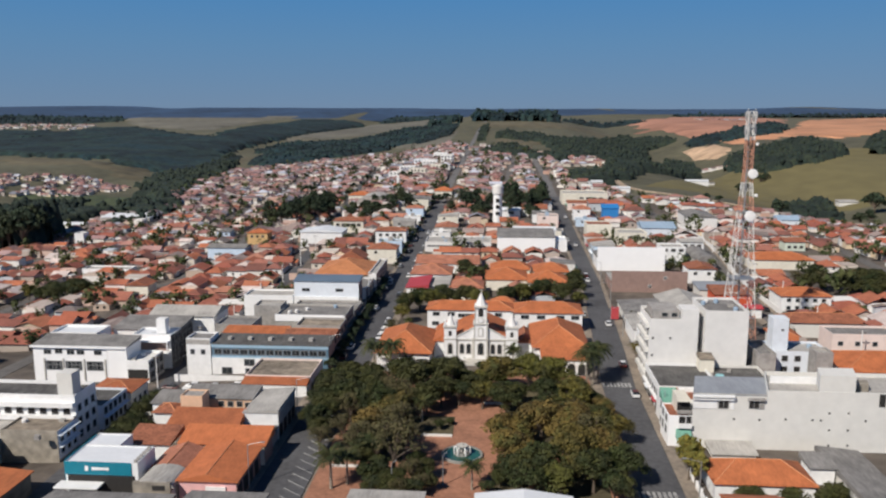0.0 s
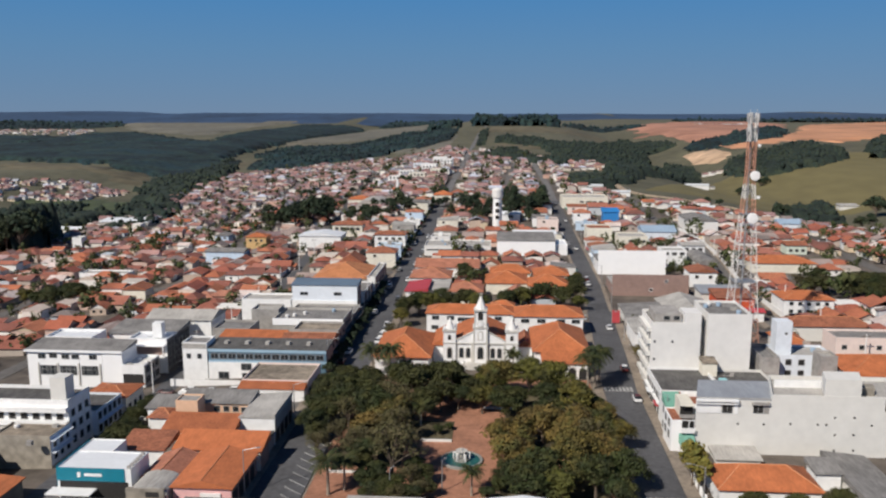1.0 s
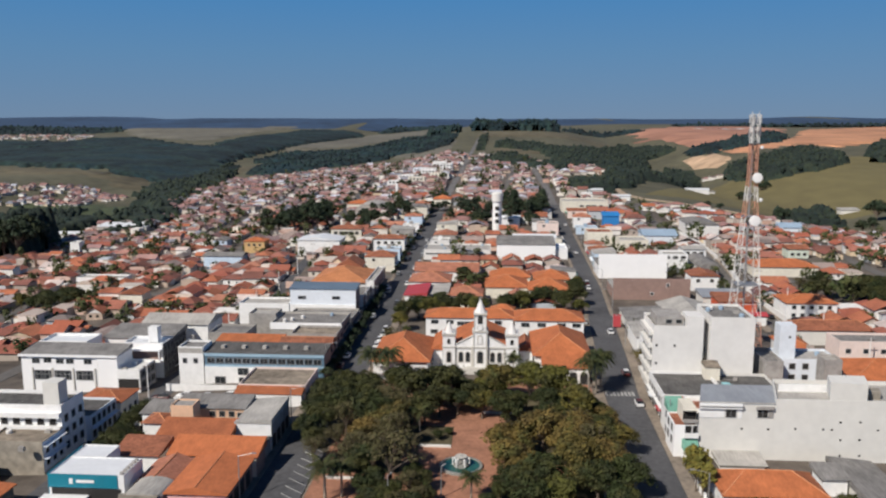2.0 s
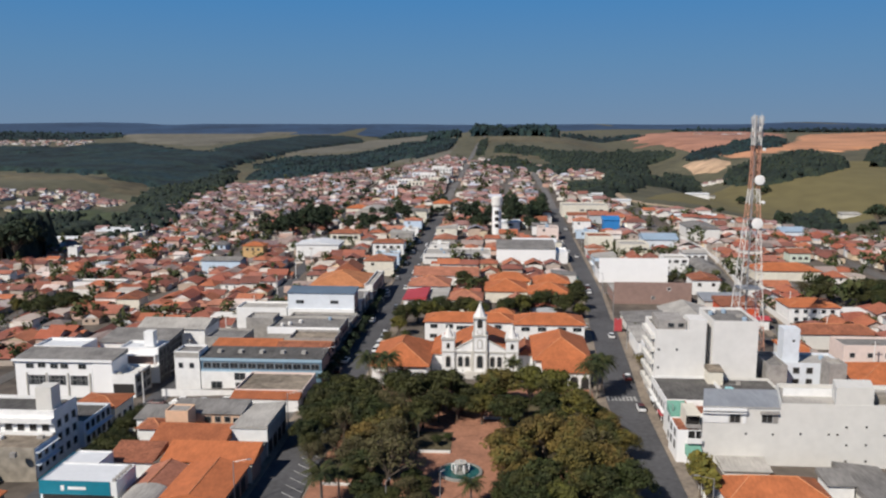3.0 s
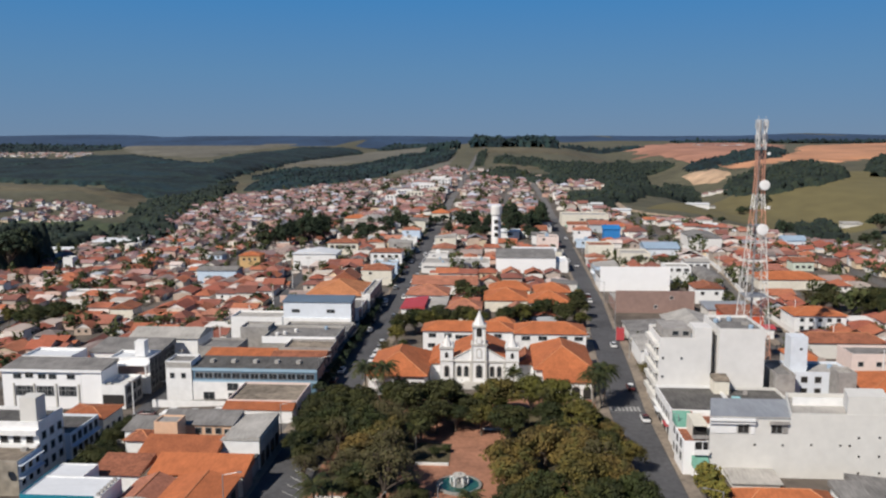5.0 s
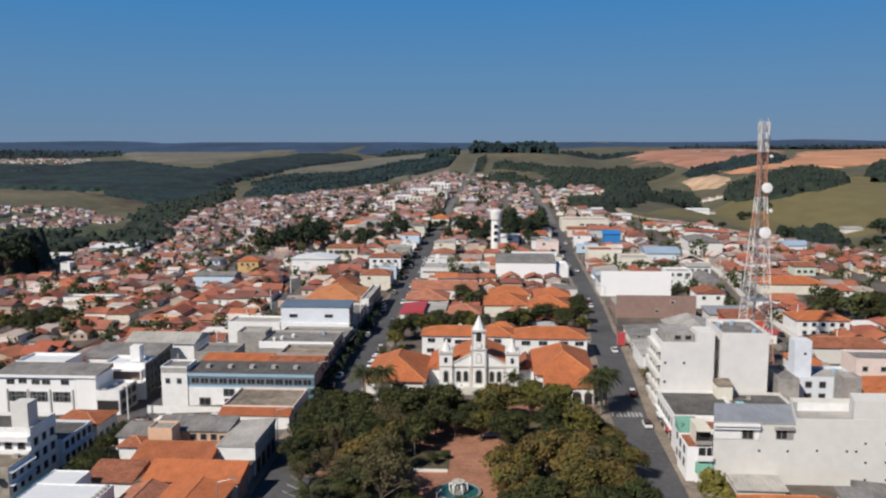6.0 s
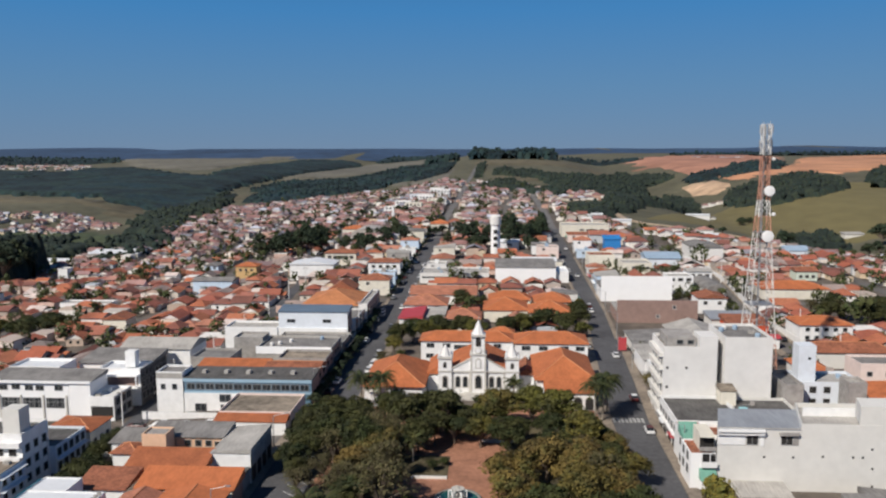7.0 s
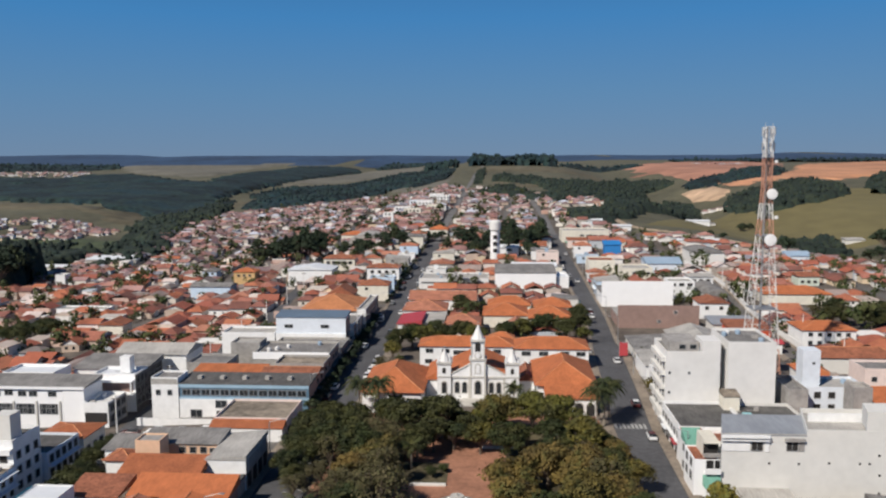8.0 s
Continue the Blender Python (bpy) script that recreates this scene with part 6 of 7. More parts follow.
KINDS = {
    "dark": [tree_kind(11, 9.5, 5.6, LEAF_DARK, "broad dark green shade tree with dense crown"), tree_kind(12, 8.5, 5.0, LEAF_DARK, "broad dark green shade tree with dense crown")],
    "olive": [tree_kind(21, 9.0, 5.6, LEAF_OLIVE, "full olive green tree in sunlight"), tree_kind(22, 8.0, 4.6, LEAF_OLIVE, "full olive green tree in sunlight"), tree_kind(23, 10.0, 6.2, LEAF_OLIVE, "full olive green tree in sunlight")],
    "dry": [tree_kind(31, 8.0, 5.2, LEAF_DRY, "sparse greyish tree with bare twigs", per=42, leaf=0.2, bare=1.0)],
    "brown": [tree_kind(35, 7.6, 5.8, LEAF_BROWN, "broad brownish olive tree with thinning leaves"), tree_kind(36, 7.0, 5.0, LEAF_BROWN, "broad brownish olive tree with thinning leaves")],
    "yellow": [tree_kind(41, 8.8, 3.3, LEAF_YELLOW, "tall yellow-green tree on the pavement", per=90, leaf=0.28)],
    "tall": [tree_kind(51, 15, 5.5, LEAF_DARK, "tall dark green tree with ragged crown", per=50, leaf=0.38)],
    "far_dark": [tree_kind(71, 9.0, 5.4, LEAF_FAR, "dark green tree with dense crown", leaf=0.55, per=20, clumps=44)],
    "far_tall": [tree_kind(72, 15, 5.5, LEAF_FAR, "tall dark green tree with ragged crown", leaf=0.6, per=16, clumps=50)],
    "palm": [palm_kind(61, 9.4, "tall slender palm with arching fronds", 26, 4.0), palm_kind(62, 6.0, "young palm with a low crown", 20, 2.9)],
}
ORIGINALS = [k for v in KINDS.values() for k in v]


def plant(kind, x, y, size=1.0, which=None, group=""):
    src = KINDS[kind][rnd.randrange(len(KINDS[kind])) if which is None else which]
    s = size
    m = Matrix.LocRotScale((x, y, ground_z(x, y)), Euler((0, 0, rnd.uniform(0, 6.28))), (s * rnd.uniform(0.94, 1.06), s * rnd.uniform(0.94, 1.06), s))
    t = copy_thing(src, m)
    if group:
        t["group"] = group
    return t


SQUARE = "trees on the square"
for kind, x, y, s in (("dark", -12, 176, 1.05), ("dark", -18, 173, 0.95), ("dark", -13, 184, 0.6), ("olive", 0.5, 179, 0.82), ("olive", 7.5, 180, 0.95), ("olive", 13.0, 178, 0.85), ("olive", 18.0, 174, 0.6),
                      ("dark", 4.5, 171, 0.6), ("dark", 11, 171, 0.65), ("olive", 17, 167, 0.85), ("dark", 20.5, 169, 0.55), ("dark", 2, 165, 0.75), ("dark", 11, 162, 0.7),
                      ("brown", 2.4, 147, 0.95), ("brown", 9, 152, 1.0), ("brown", 15.5, 152, 0.95), ("dry", 18.5, 147, 0.9), ("brown", 13.5, 144, 1.0), ("brown", 19.5, 139, 0.95), ("olive", 14, 136, 0.9), ("brown", 2.6, 140, 0.95),
                      ("dark", 21, 157, 0.6), ("dark", 8, 132, 0.8), ("dark", 17, 130, 0.8),
                      ("dry", -18.8, 135.5, 1.15), ("dry", -19.5, 143, 0.85), ("dry", -25.5, 142, 0.8), ("dark", -22.5, 139, 0.7), ("dark", -37.5, 153, 0.6), ("dark", -38.5, 163, 0.6), ("dark", -37, 176, 0.6), ("dark", -36, 159, 0.7), ("dark", -12.5, 168.5, 0.8), ("brown", 22.5, 164, 0.6), ("olive", 23.5, 150, 0.6), ("dark", 22.5, 133, 0.75), ("dry", -20, 150, 0.9), ("brown", -21, 158, 0.85), ("brown", -25, 153, 0.85), ("dark", -26, 160, 0.95), ("dry", -31, 158, 0.8), ("dark", -32.5, 163, 0.8), ("dry", -23.5, 167, 0.9),
                      ("dark", -28, 170, 0.75), ("dark", -30, 177, 0.8), ("dark", -35, 178, 0.7), ("dry", -20, 164, 0.8), ("dark", -15.5, 165, 0.7), ("dark", -23, 182, 0.75), ("dry", -31, 150, 0.6), ("dark", -25, 140, 0.6), ("dark", -36.5, 168, 0.75), ("dark", -38, 172.5, 0.7), ("dark", -34, 171, 0.75), ("dry", -20.5, 145, 0.8), ("dark", 4.5, 131, 0.7), ("dark", 6, 127, 0.7), ("olive", 11, 127, 0.8), ("dark", 20, 126, 0.7), ("olive", 20.5, 150, 0.7), ("dry", 16, 158, 0.75)):
    plant(kind, x, y, s * 1.14, group=SQUARE)
for kind, x, y, s in (("olive", -3.5, 181, 0.6), ("olive", 1.5, 184, 0.6), ("dark", -7.5, 186, 0.4), ("dark", -4.2, 192.5, 0.4), ("olive", -2.0, 177, 0.7), ("dark", -8.5, 180, 0.62), ("olive", 3.5, 192, 0.5),
                      ("olive", -3.2, 168, 0.7), ("dark", -8.6, 170, 0.75), ("dark", -5.8, 175, 0.7), ("dark", -12, 156, 0.3), ("dark", -9.8, 158.5, 0.22), ("dark", -16, 127.5, 0.35), ("dark", -19.5, 130.5, 0.4), ("dark", -1.5, 128, 0.35), ("dark", -22.5, 127, 0.3), ("olive", -14, 133.5, 0.25), ("dark", -12.8, 130, 0.28), ("dark", -14.5, 136, 0.5), ("dark", -12.6, 134, 0.42), ("dry", -15, 131.5, 0.6), ("dark", -17.5, 129, 0.5), ("dark", -21, 133, 0.55), ("dark", -11.5, 129, 0.4), ("dark", 0.5, 131, 0.45), ("dark", 1.5, 135, 0.5), ("dark", -24.5, 136, 0.5), ("dry", -34.5, 143.5, 0.7), ("dark", -36, 150, 0.55), ("brown", 20.5, 160, 0.5), ("dark", -14, 126, 0.45), ("dark", -18.5, 125.5, 0.5), ("dry", -16.5, 124.5, 0.55), ("dark", -20.5, 126.5, 0.5), ("dry", -13, 127.5, 0.5), ("dark", -23, 130, 0.5)):
    plant(kind, x, y, s, group=SQUARE)
PALMS = "palms on the square"
for x, y, s, w in ((21.4, 183.5, 0.95, 0), (23.4, 186.5, 1.0, 0), (25.0, 191, 0.9, 0), (-26, 186, 1.0, 0), (-30.5, 187, 0.95, 0), (-29, 128.5, 1.1, 1), (-26.5, 130.5, 0.95, 1), (-4.2, 129.8, 0.82, 1), (4, 196.5, 0.9, 1), (-22.5, 189, 0.8, 1), (-16, 160, 0.8, 1), (18.6, 133, 0.8, 1)):
    plant("palm", x, y, s, w, PALMS)
for x, y, s, kind in ((34.7, 136.4, 1.0, "yellow"), (35.2, 134, 0.8, "yellow"), (42, 125, 0.6, "dark"), (49, 124.5, 0.6, "dark"), (56, 126, 0.6, "dark"),
                      (-77, 163, 0.6, "dark"), (-76.5, 166.5, 0.6, "dark"), (-77.6, 159, 0.6, "dark"), (-75.5, 148, 0.7, "dark"), (-71.5, 147, 0.7, "dark"), (-77, 150, 0.65, "dark"),
                      (-26, 255.5, 0.85, "dark"), (-18.5, 258.5, 0.9, "dark"), (-10.5, 261, 0.85, "dark"), (-30, 240, 0.7, "olive"), (-29, 250, 0.85, "dark"), (-22, 254, 0.8, "olive"), (-14, 258, 0.8, "dark"), (-7, 256, 0.75, "olive"), (-31, 224, 0.7, "dry"), (-27, 231, 0.55, "palm"),
                      (3, 262, 0.8, "dark"), (8, 264, 0.8, "olive"), (15, 268, 0.95, "dark"), (22, 264, 0.9, "dark"), (27, 262, 0.7, "olive"), (27, 275, 0.8, "dark"), (28, 289, 0.8, "dark"), (29, 298, 0.7, "olive"),
                      (-13, 300, 0.9, "dark"), (-11, 292, 0.6, "olive"), (38.8, 203.2, 0.75, "olive"), (41, 239, 0.5, "olive"), (42.5, 246, 0.4, "dark"), (73, 343, 0.6, "dark"), (69, 318.5, 0.5, "dark"), (73, 318, 0.5, "dark"), (77, 318, 0.5, "dark"),
                      (112, 286, 0.9, "dark"), (118, 292, 0.9, "dry"), (125, 286, 0.9, "dark"), (130, 298, 0.9, "dry"), (120, 304, 0.8, "dark"), (135, 282, 0.8, "dark"), (111, 300, 0.7, "dry"), (138, 292, 0.9, "dark"), (128, 276, 0.8, "dark"),
                      (-175, 292, 0.8, "dark"), (-182, 296, 0.8, "dark"), (-190, 300, 0.7, "olive"), (-169, 297, 0.7, "dark"), (-176, 303, 0.7, "olive"), (-130, 340, 0.6, "dark"), (-93, 306, 0.6, "dark"), (-89, 276, 0.5, "olive")):
    plant(kind, x, y, s)
for x, y, s in ((179, 515, 1.3), (265, 577, 1.8), (232, 522, 1.1), (238, 801, 1.0), (246, 806, 0.9), (234, 795, 0.9), (269, 840, 1.1), (276, 846, 1.0), (121, 497, 0.7), (142, 555, 0.6), (150, 552, 0.6), (255, 560, 0.8), (250, 548, 0.7)):
    plant("far_dark", x, y, s)
for k in range(16):   # tall stand at the town edge
    plant("far_tall", rnd.uniform(-330, -286), rnd.uniform(452, 490), rnd.uniform(1.5, 1.9))
for x, y in ((-77.5, 155), (-76, 153), (-73, 150), (-77.5, 146), (-78, 160)):
    plant("dark", x, y, 0.55)
for k in range(22):   # small trees in the shade of the main street
    plant("far_dark", -42.5 + rnd.uniform(-0.3, 0.3), 192 + 4.6 * k + rnd.uniform(-1.2, 1.2), rnd.uniform(0.36, 0.46), group="street trees")
for k in range(20):
    plant("far_dark", -42.6 + rnd.uniform(-0.5, 0.5), 318 + 9.5 * k + rnd.uniform(-2, 2), rnd.uniform(0.28, 0.4), group="street trees")
for k in range(9):
    plant("dark", rnd.uniform(-184, -166), rnd.uniform(299, 312), rnd.uniform(0.7, 0.95))
for k in range(12):
    plant("dark", rnd.uniform(123, 142), rnd.uniform(284, 306), rnd.uniform(0.6, 0.9))
for k in range(72):   # park and cemetery trees about the water tower
    a, b = rnd.uniform(-78, 24), rnd.uniform(450, 505)
    if abs(a + 38) > 7:
        plant("far_tall" if k % 3 == 0 else "far_dark", a, b, rnd.uniform(0.6, 0.95))
for k in range(10):
    plant("far_tall", rnd.uniform(4, 28), rnd.uniform(476, 520), rnd.uniform(0.8, 1.05))
for k in range(18):
    plant("far_tall", rnd.uniform(-140, -106), rnd.uniform(470, 512), rnd.uniform(0.9, 1.3))
for k in range(10):
    plant("far_dark", rnd.uniform(-46, -31), rnd.uniform(505, 560), rnd.uniform(0.5, 0.75))
for k in range(8):
    plant("far_dark", rnd.uniform(-92, -70), rnd.uniform(470, 500), rnd.uniform(0.7, 1.0))
for k in range(38):   # scattered garden trees up the hillside town
    v = rnd.uniform(500, 900)
    u = rnd.uniform(-0.36, -0.1) * v
    plant("far_dark", u, v, rnd.uniform(0.55, 0.95))
for src in ORIGINALS:
    for o in (*src.children_recursive, src):
        bpy.data.objects.remove(o)


# ---- woods, as one canopy of many crowns ----
CROWN = bmesh.new()
bmesh.ops.create_icosphere(CROWN, subdivisions=1, radius=1.0)
CROWN_V = np.array([v.co[:] for v in CROWN.verts])
CROWN_F = np.array([[v.index for v in f.verts] for f in CROWN.faces])
CROWN.free()


def canopy(name, label, plots, material, spacing, size, height, seed, rough=1.0, smooth=True):
    """Closed woodland: a rough sheet of touching crowns over each outline in plan, with single crowns that stand out of it."""
    rg = np.random.RandomState(seed)
    verts, faces = [], []
    cell = spacing * 0.5
    for poly in plots:
        x0, y0 = min(p[0] for p in poly) - cell, min(p[1] for p in poly) - cell
        nx, ny = int((max(p[0] for p in poly) - x0) / cell) + 2, int((max(p[1] for p in poly) - y0) / cell) + 2
        wild = rg.uniform(0, 6.28, 4)
        mask = np.zeros((ny, nx), bool)
        for j in range(ny):
            for i in range(nx):
                x, y = x0 + i * cell, y0 + j * cell
                w = spacing * (math.sin(x * 0.11 + wild[0]) + math.sin(y * 0.13 + wild[1]) + 0.6 * math.sin(x * 0.31 + y * 0.2 + wild[2]))
                mask[j, i] = inside(poly, x + w, y + w * 0.7)
        index = {}
        for j in range(1, ny - 1):
            for i in range(1, nx - 1):
                if not mask[j - 1:j + 2, i - 1:i + 2].any():
                    continue
                x, y = x0 + (i + rg.uniform(-0.35, 0.35)) * cell, y0 + (j + rg.uniform(-0.35, 0.35)) * cell
                swell = 0.12 * math.sin(x * 0.05 + wild[3]) + 0.12 * math.sin(y * 0.037 + wild[0])
                if mask[j - 1:j + 2, i - 1:i + 2].all():
                    h = height * (0.66 + swell + rg.uniform(-0.16, 0.3) * rough - (0.2 if rough >= 0.7 and rg.rand() < 0.2 else 0))
                elif mask[j, i]:
                    h = height * rg.uniform(0.25, 0.7)
                else:
                    h = -1.0
                index[j, i] = len(verts)
                verts.append((x, y, ground_z(x, y) + h))
        for (j, i), a in index.items():
            q = [index.get(k) for k in ((j, i + 1), (j + 1, i + 1), (j + 1, i))]
            if None not in q:
                faces += [(a, q[0], q[1]), (a, q[1], q[2])] if rg.rand() < 0.5 else [(a, q[0], q[2]), (q[0], q[1], q[2])]
            if rough > 0.35 and mask[j, i] and rg.rand() < 0.16 * rough:
                x, y, z = verts[a]
                k = size * rg.uniform(0.35, 0.7)
                v = CROWN_V * (1 + rg.uniform(-0.3, 0.3, (len(CROWN_V), 1))) * (k, k, k * rg.uniform(0.8, 1.5)) + (x, y, z)
                base = len(verts)
                verts.extend(map(tuple, v.tolist()))
                faces.extend(tuple(f) for f in (CROWN_F + base).tolist())
    me = bpy.data.meshes.new(name)
    me.from_pydata(verts, [], faces)
    me.polygons.foreach_set("use_smooth", [smooth] * len(me.polygons))
    me.materials.append(material)
    tagged(new(name, me), label, "woods", kind="stuff")


canopy("valley_woods", "dense dark green woods filling the valley", [
    [(-444, 1280), (-360, 1050), (-329, 913), (-330, 848), (-325, 801), (-285, 686), (-270, 627), (-262, 575), (-290, 560), (-305, 625), (-312, 690), (-354, 757), (-383, 838), (-428, 972), (-390, 1000)],
    [(-345, 560), (-315, 610), (-325, 640), (-365, 650), (-372, 600)], [(-33, 1120), (-24, 1120), (-20, 1500), (-31, 1500)],
], WOODS, 5.0, 4.2, 9.0, 5, 0.5)
canopy("valley_woods", "dense dark green woods on the slope below the pasture", [
    [(62, 800), (69, 980), (43, 1125), (-5, 1205), (-9, 1290), (49, 1270), (92, 1142), (150, 1226), (223, 1500), (246, 1446), (234, 1305), (158, 900), (250, 1200), (261, 1069), (240, 970), (168, 800), (122, 705), (98, 645), (82, 604), (57, 596), (54, 620), (60, 690), (95, 690), (104, 808), (84, 850)],
    [(163, 1340), (232, 1600), (263, 1540), (290, 1440), (300, 1382), (270, 1362), (233, 1360), (186, 1301)],
    [(-27, 944), (-10, 914), (10, 1002), (46, 879), (69, 856), (63, 777), (34, 869), (3, 867)],
], WOODS, 5.0, 4.2, 9.0, 15, 0.5)
canopy("copse", "dark copse on the slope below the ploughed field", [
    [(343, 1045), (403, 1099), (418, 1011), (367, 886), (326, 855), (308, 866), (284, 920), (274, 976), (287, 1035), (308, 1050)], [(499, 1121), (610, 1314), (687, 1379), (454, 908), (409, 908)],
], WOODS, 5.5, 5, 11, 19, 0.7)
canopy("copse", "dark copse on the pasture below the hill", [[(190, 540), (220, 626), (257, 667), (260, 650), (243, 598), (239, 565), (222, 530)]], WOODS, 5, 5, 9, 9, 0.8)
canopy("meadow_shrubs", "loose green shrubs on the valley meadow", [[(-340, 668), (-318, 640), (-305, 668), (-325, 715), (-345, 705)], [(-412, 690), (-388, 660), (-380, 690), (-405, 720)]], WOODS, 5, 4.0, 5, 10)
canopy("edge_stand", "tall dark stand of trees at the town edge", [[(-390, 470), (-287, 452), (-284, 482), (-302, 520), (-400, 540)]], WOODS, 4.2, 4.5, 25, 11, 0.8)
canopy("far_woods", "green plantation across the valley, blue haze in its colour", [
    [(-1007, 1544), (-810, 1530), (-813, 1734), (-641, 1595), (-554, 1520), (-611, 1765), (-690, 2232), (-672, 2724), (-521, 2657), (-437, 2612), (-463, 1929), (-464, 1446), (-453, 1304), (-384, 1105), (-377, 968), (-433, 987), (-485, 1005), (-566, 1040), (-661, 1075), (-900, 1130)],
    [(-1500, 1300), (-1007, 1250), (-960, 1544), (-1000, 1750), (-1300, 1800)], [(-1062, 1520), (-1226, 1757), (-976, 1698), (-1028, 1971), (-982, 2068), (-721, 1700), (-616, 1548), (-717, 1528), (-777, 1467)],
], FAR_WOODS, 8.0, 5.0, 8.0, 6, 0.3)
canopy("far_woods", "green tree belts between the far fields, blue haze in their colour", [
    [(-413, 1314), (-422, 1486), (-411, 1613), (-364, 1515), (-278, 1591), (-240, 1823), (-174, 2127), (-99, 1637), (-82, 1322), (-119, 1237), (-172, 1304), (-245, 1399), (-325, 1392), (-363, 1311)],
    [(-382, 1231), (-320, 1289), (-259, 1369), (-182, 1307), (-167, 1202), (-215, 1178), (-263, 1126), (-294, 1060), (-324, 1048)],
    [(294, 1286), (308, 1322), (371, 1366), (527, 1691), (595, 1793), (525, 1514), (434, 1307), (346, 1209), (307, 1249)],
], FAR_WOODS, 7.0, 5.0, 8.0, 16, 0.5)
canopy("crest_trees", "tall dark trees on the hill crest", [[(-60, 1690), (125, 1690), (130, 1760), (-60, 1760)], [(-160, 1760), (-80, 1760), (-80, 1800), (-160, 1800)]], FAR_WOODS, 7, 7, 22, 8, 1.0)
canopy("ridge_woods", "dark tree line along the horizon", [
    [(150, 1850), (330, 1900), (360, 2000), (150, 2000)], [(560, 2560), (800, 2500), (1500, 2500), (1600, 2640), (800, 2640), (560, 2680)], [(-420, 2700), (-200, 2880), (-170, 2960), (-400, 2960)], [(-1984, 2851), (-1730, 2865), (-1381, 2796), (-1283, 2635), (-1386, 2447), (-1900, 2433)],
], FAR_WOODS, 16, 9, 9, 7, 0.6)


# ---- houses ----
def house_kind(seed):
    """A small town house: plastered walls, tiled roof, a few windows and a door; built once and copied."""
    rg = random.Random(seed)
    w, d, h = rg.uniform(7.0, 9.6), rg.uniform(7.4, 10.5), rg.choice((2.9, 3.1, 3.3, 3.2, 3.4, 5.6))
    kind = rg.choice(("hip", "gable_x", "gable_y", "hip", "gable_x", "lean_s"))
    t = building("house", "small plastered town house with a weathered tile roof", -w / 2, w / 2, -d / 2, d / 2, h, kind, HOUSE_WALL, HOUSE_ROOF, rise=rg.uniform(1.2, 2.3), z0=-200, over=0.5, category="house", group="houses of the town")
    sills = (1.0,) if h < 4 else (1.0, 3.7)
    windows(t, "s", d / 2, [(u, z) for u in (-w * 0.25, w * 0.25) for z in sills], 1.4, 1.2)
    windows(t, "w", w / 2, [(-d * 0.2, 1.0)], 1.2, 1.1)
    slab(t, "door", BROWNWALL, -0.45, 0.45, -d / 2 - 0.06, -d / 2, 0.0, 2.1)
    if rg.random() < 0.7:   # cross wing
        a, b, q = -w * 0.5, rg.uniform(-0.1, 0.15) * w, rg.uniform(2.5, 4.0)
        if rg.random() < 0.5:
            a, b = -b, -a
        e = h - rg.uniform(0.2, 0.5)
        slab(t, "wing_wall", HOUSE_WALL, a + 0.1, b - 0.1, -d / 2 - q, -d / 2 + 0.1, -3, e - 0.2)
        bm = bmesh.new()
        add_roof(bm, a, b, -d / 2 - q, -d / 2 + 1.5, e, 1.0, "gable_y", 0.35)
        bmesh.ops.recalc_face_normals(bm, faces=bm.faces[:])
        part("wing_roof", bm, HOUSE_ROOF, t)
    if rg.random() < 0.75:
        bm = bmesh.new()
        add_roof(bm, -w / 2, -w / 2 + w * 0.55, d / 2, d / 2 + 3.0, h - 0.5, 0.7, "lean_n", 0.15)
        bmesh.ops.recalc_face_normals(bm, faces=bm.faces[:])
        part("rear_roof", bm, HOUSE_ROOF, t)
        slab(t, "rear_wall", HOUSE_WALL, -w / 2 + 0.2, -w / 2 + w * 0.5, d / 2, d / 2 + 2.7, -3, h - 0.7)
    if rg.random() < 0.4:
        slab(t, "water_tank", HOUSE_WALL, w * 0.1, w * 0.1 + 1.5, -0.5, 1.0, h + 0.3, h + 2.4)
    return t


def free(x, y, r):
    for a, b, c, d in FOOT:
        if a - r < x < b + r and c - r < y < d + r:
            return False
    for key, line in STREETS.items():
        wide = {"main": 7.0, "right": 7.0, "main_hill": 5.0, "right_hill": 5.0, "main_top": 5.0, "right_top": 2.8}.get(key, 2.6)
        for (ax, ay), (bx, by) in zip(line, line[1:]):
            if ay - 1 <= y <= by + 1:
                k = (y - ay) / (by - ay)
                if abs(x - (ax + (bx - ax) * k)) < wide + r:
                    return False
    for cy, xa, xb in CROSS:
        if abs(y - cy) < 1.9 + r and xa < x < xb:
            return False
    return True


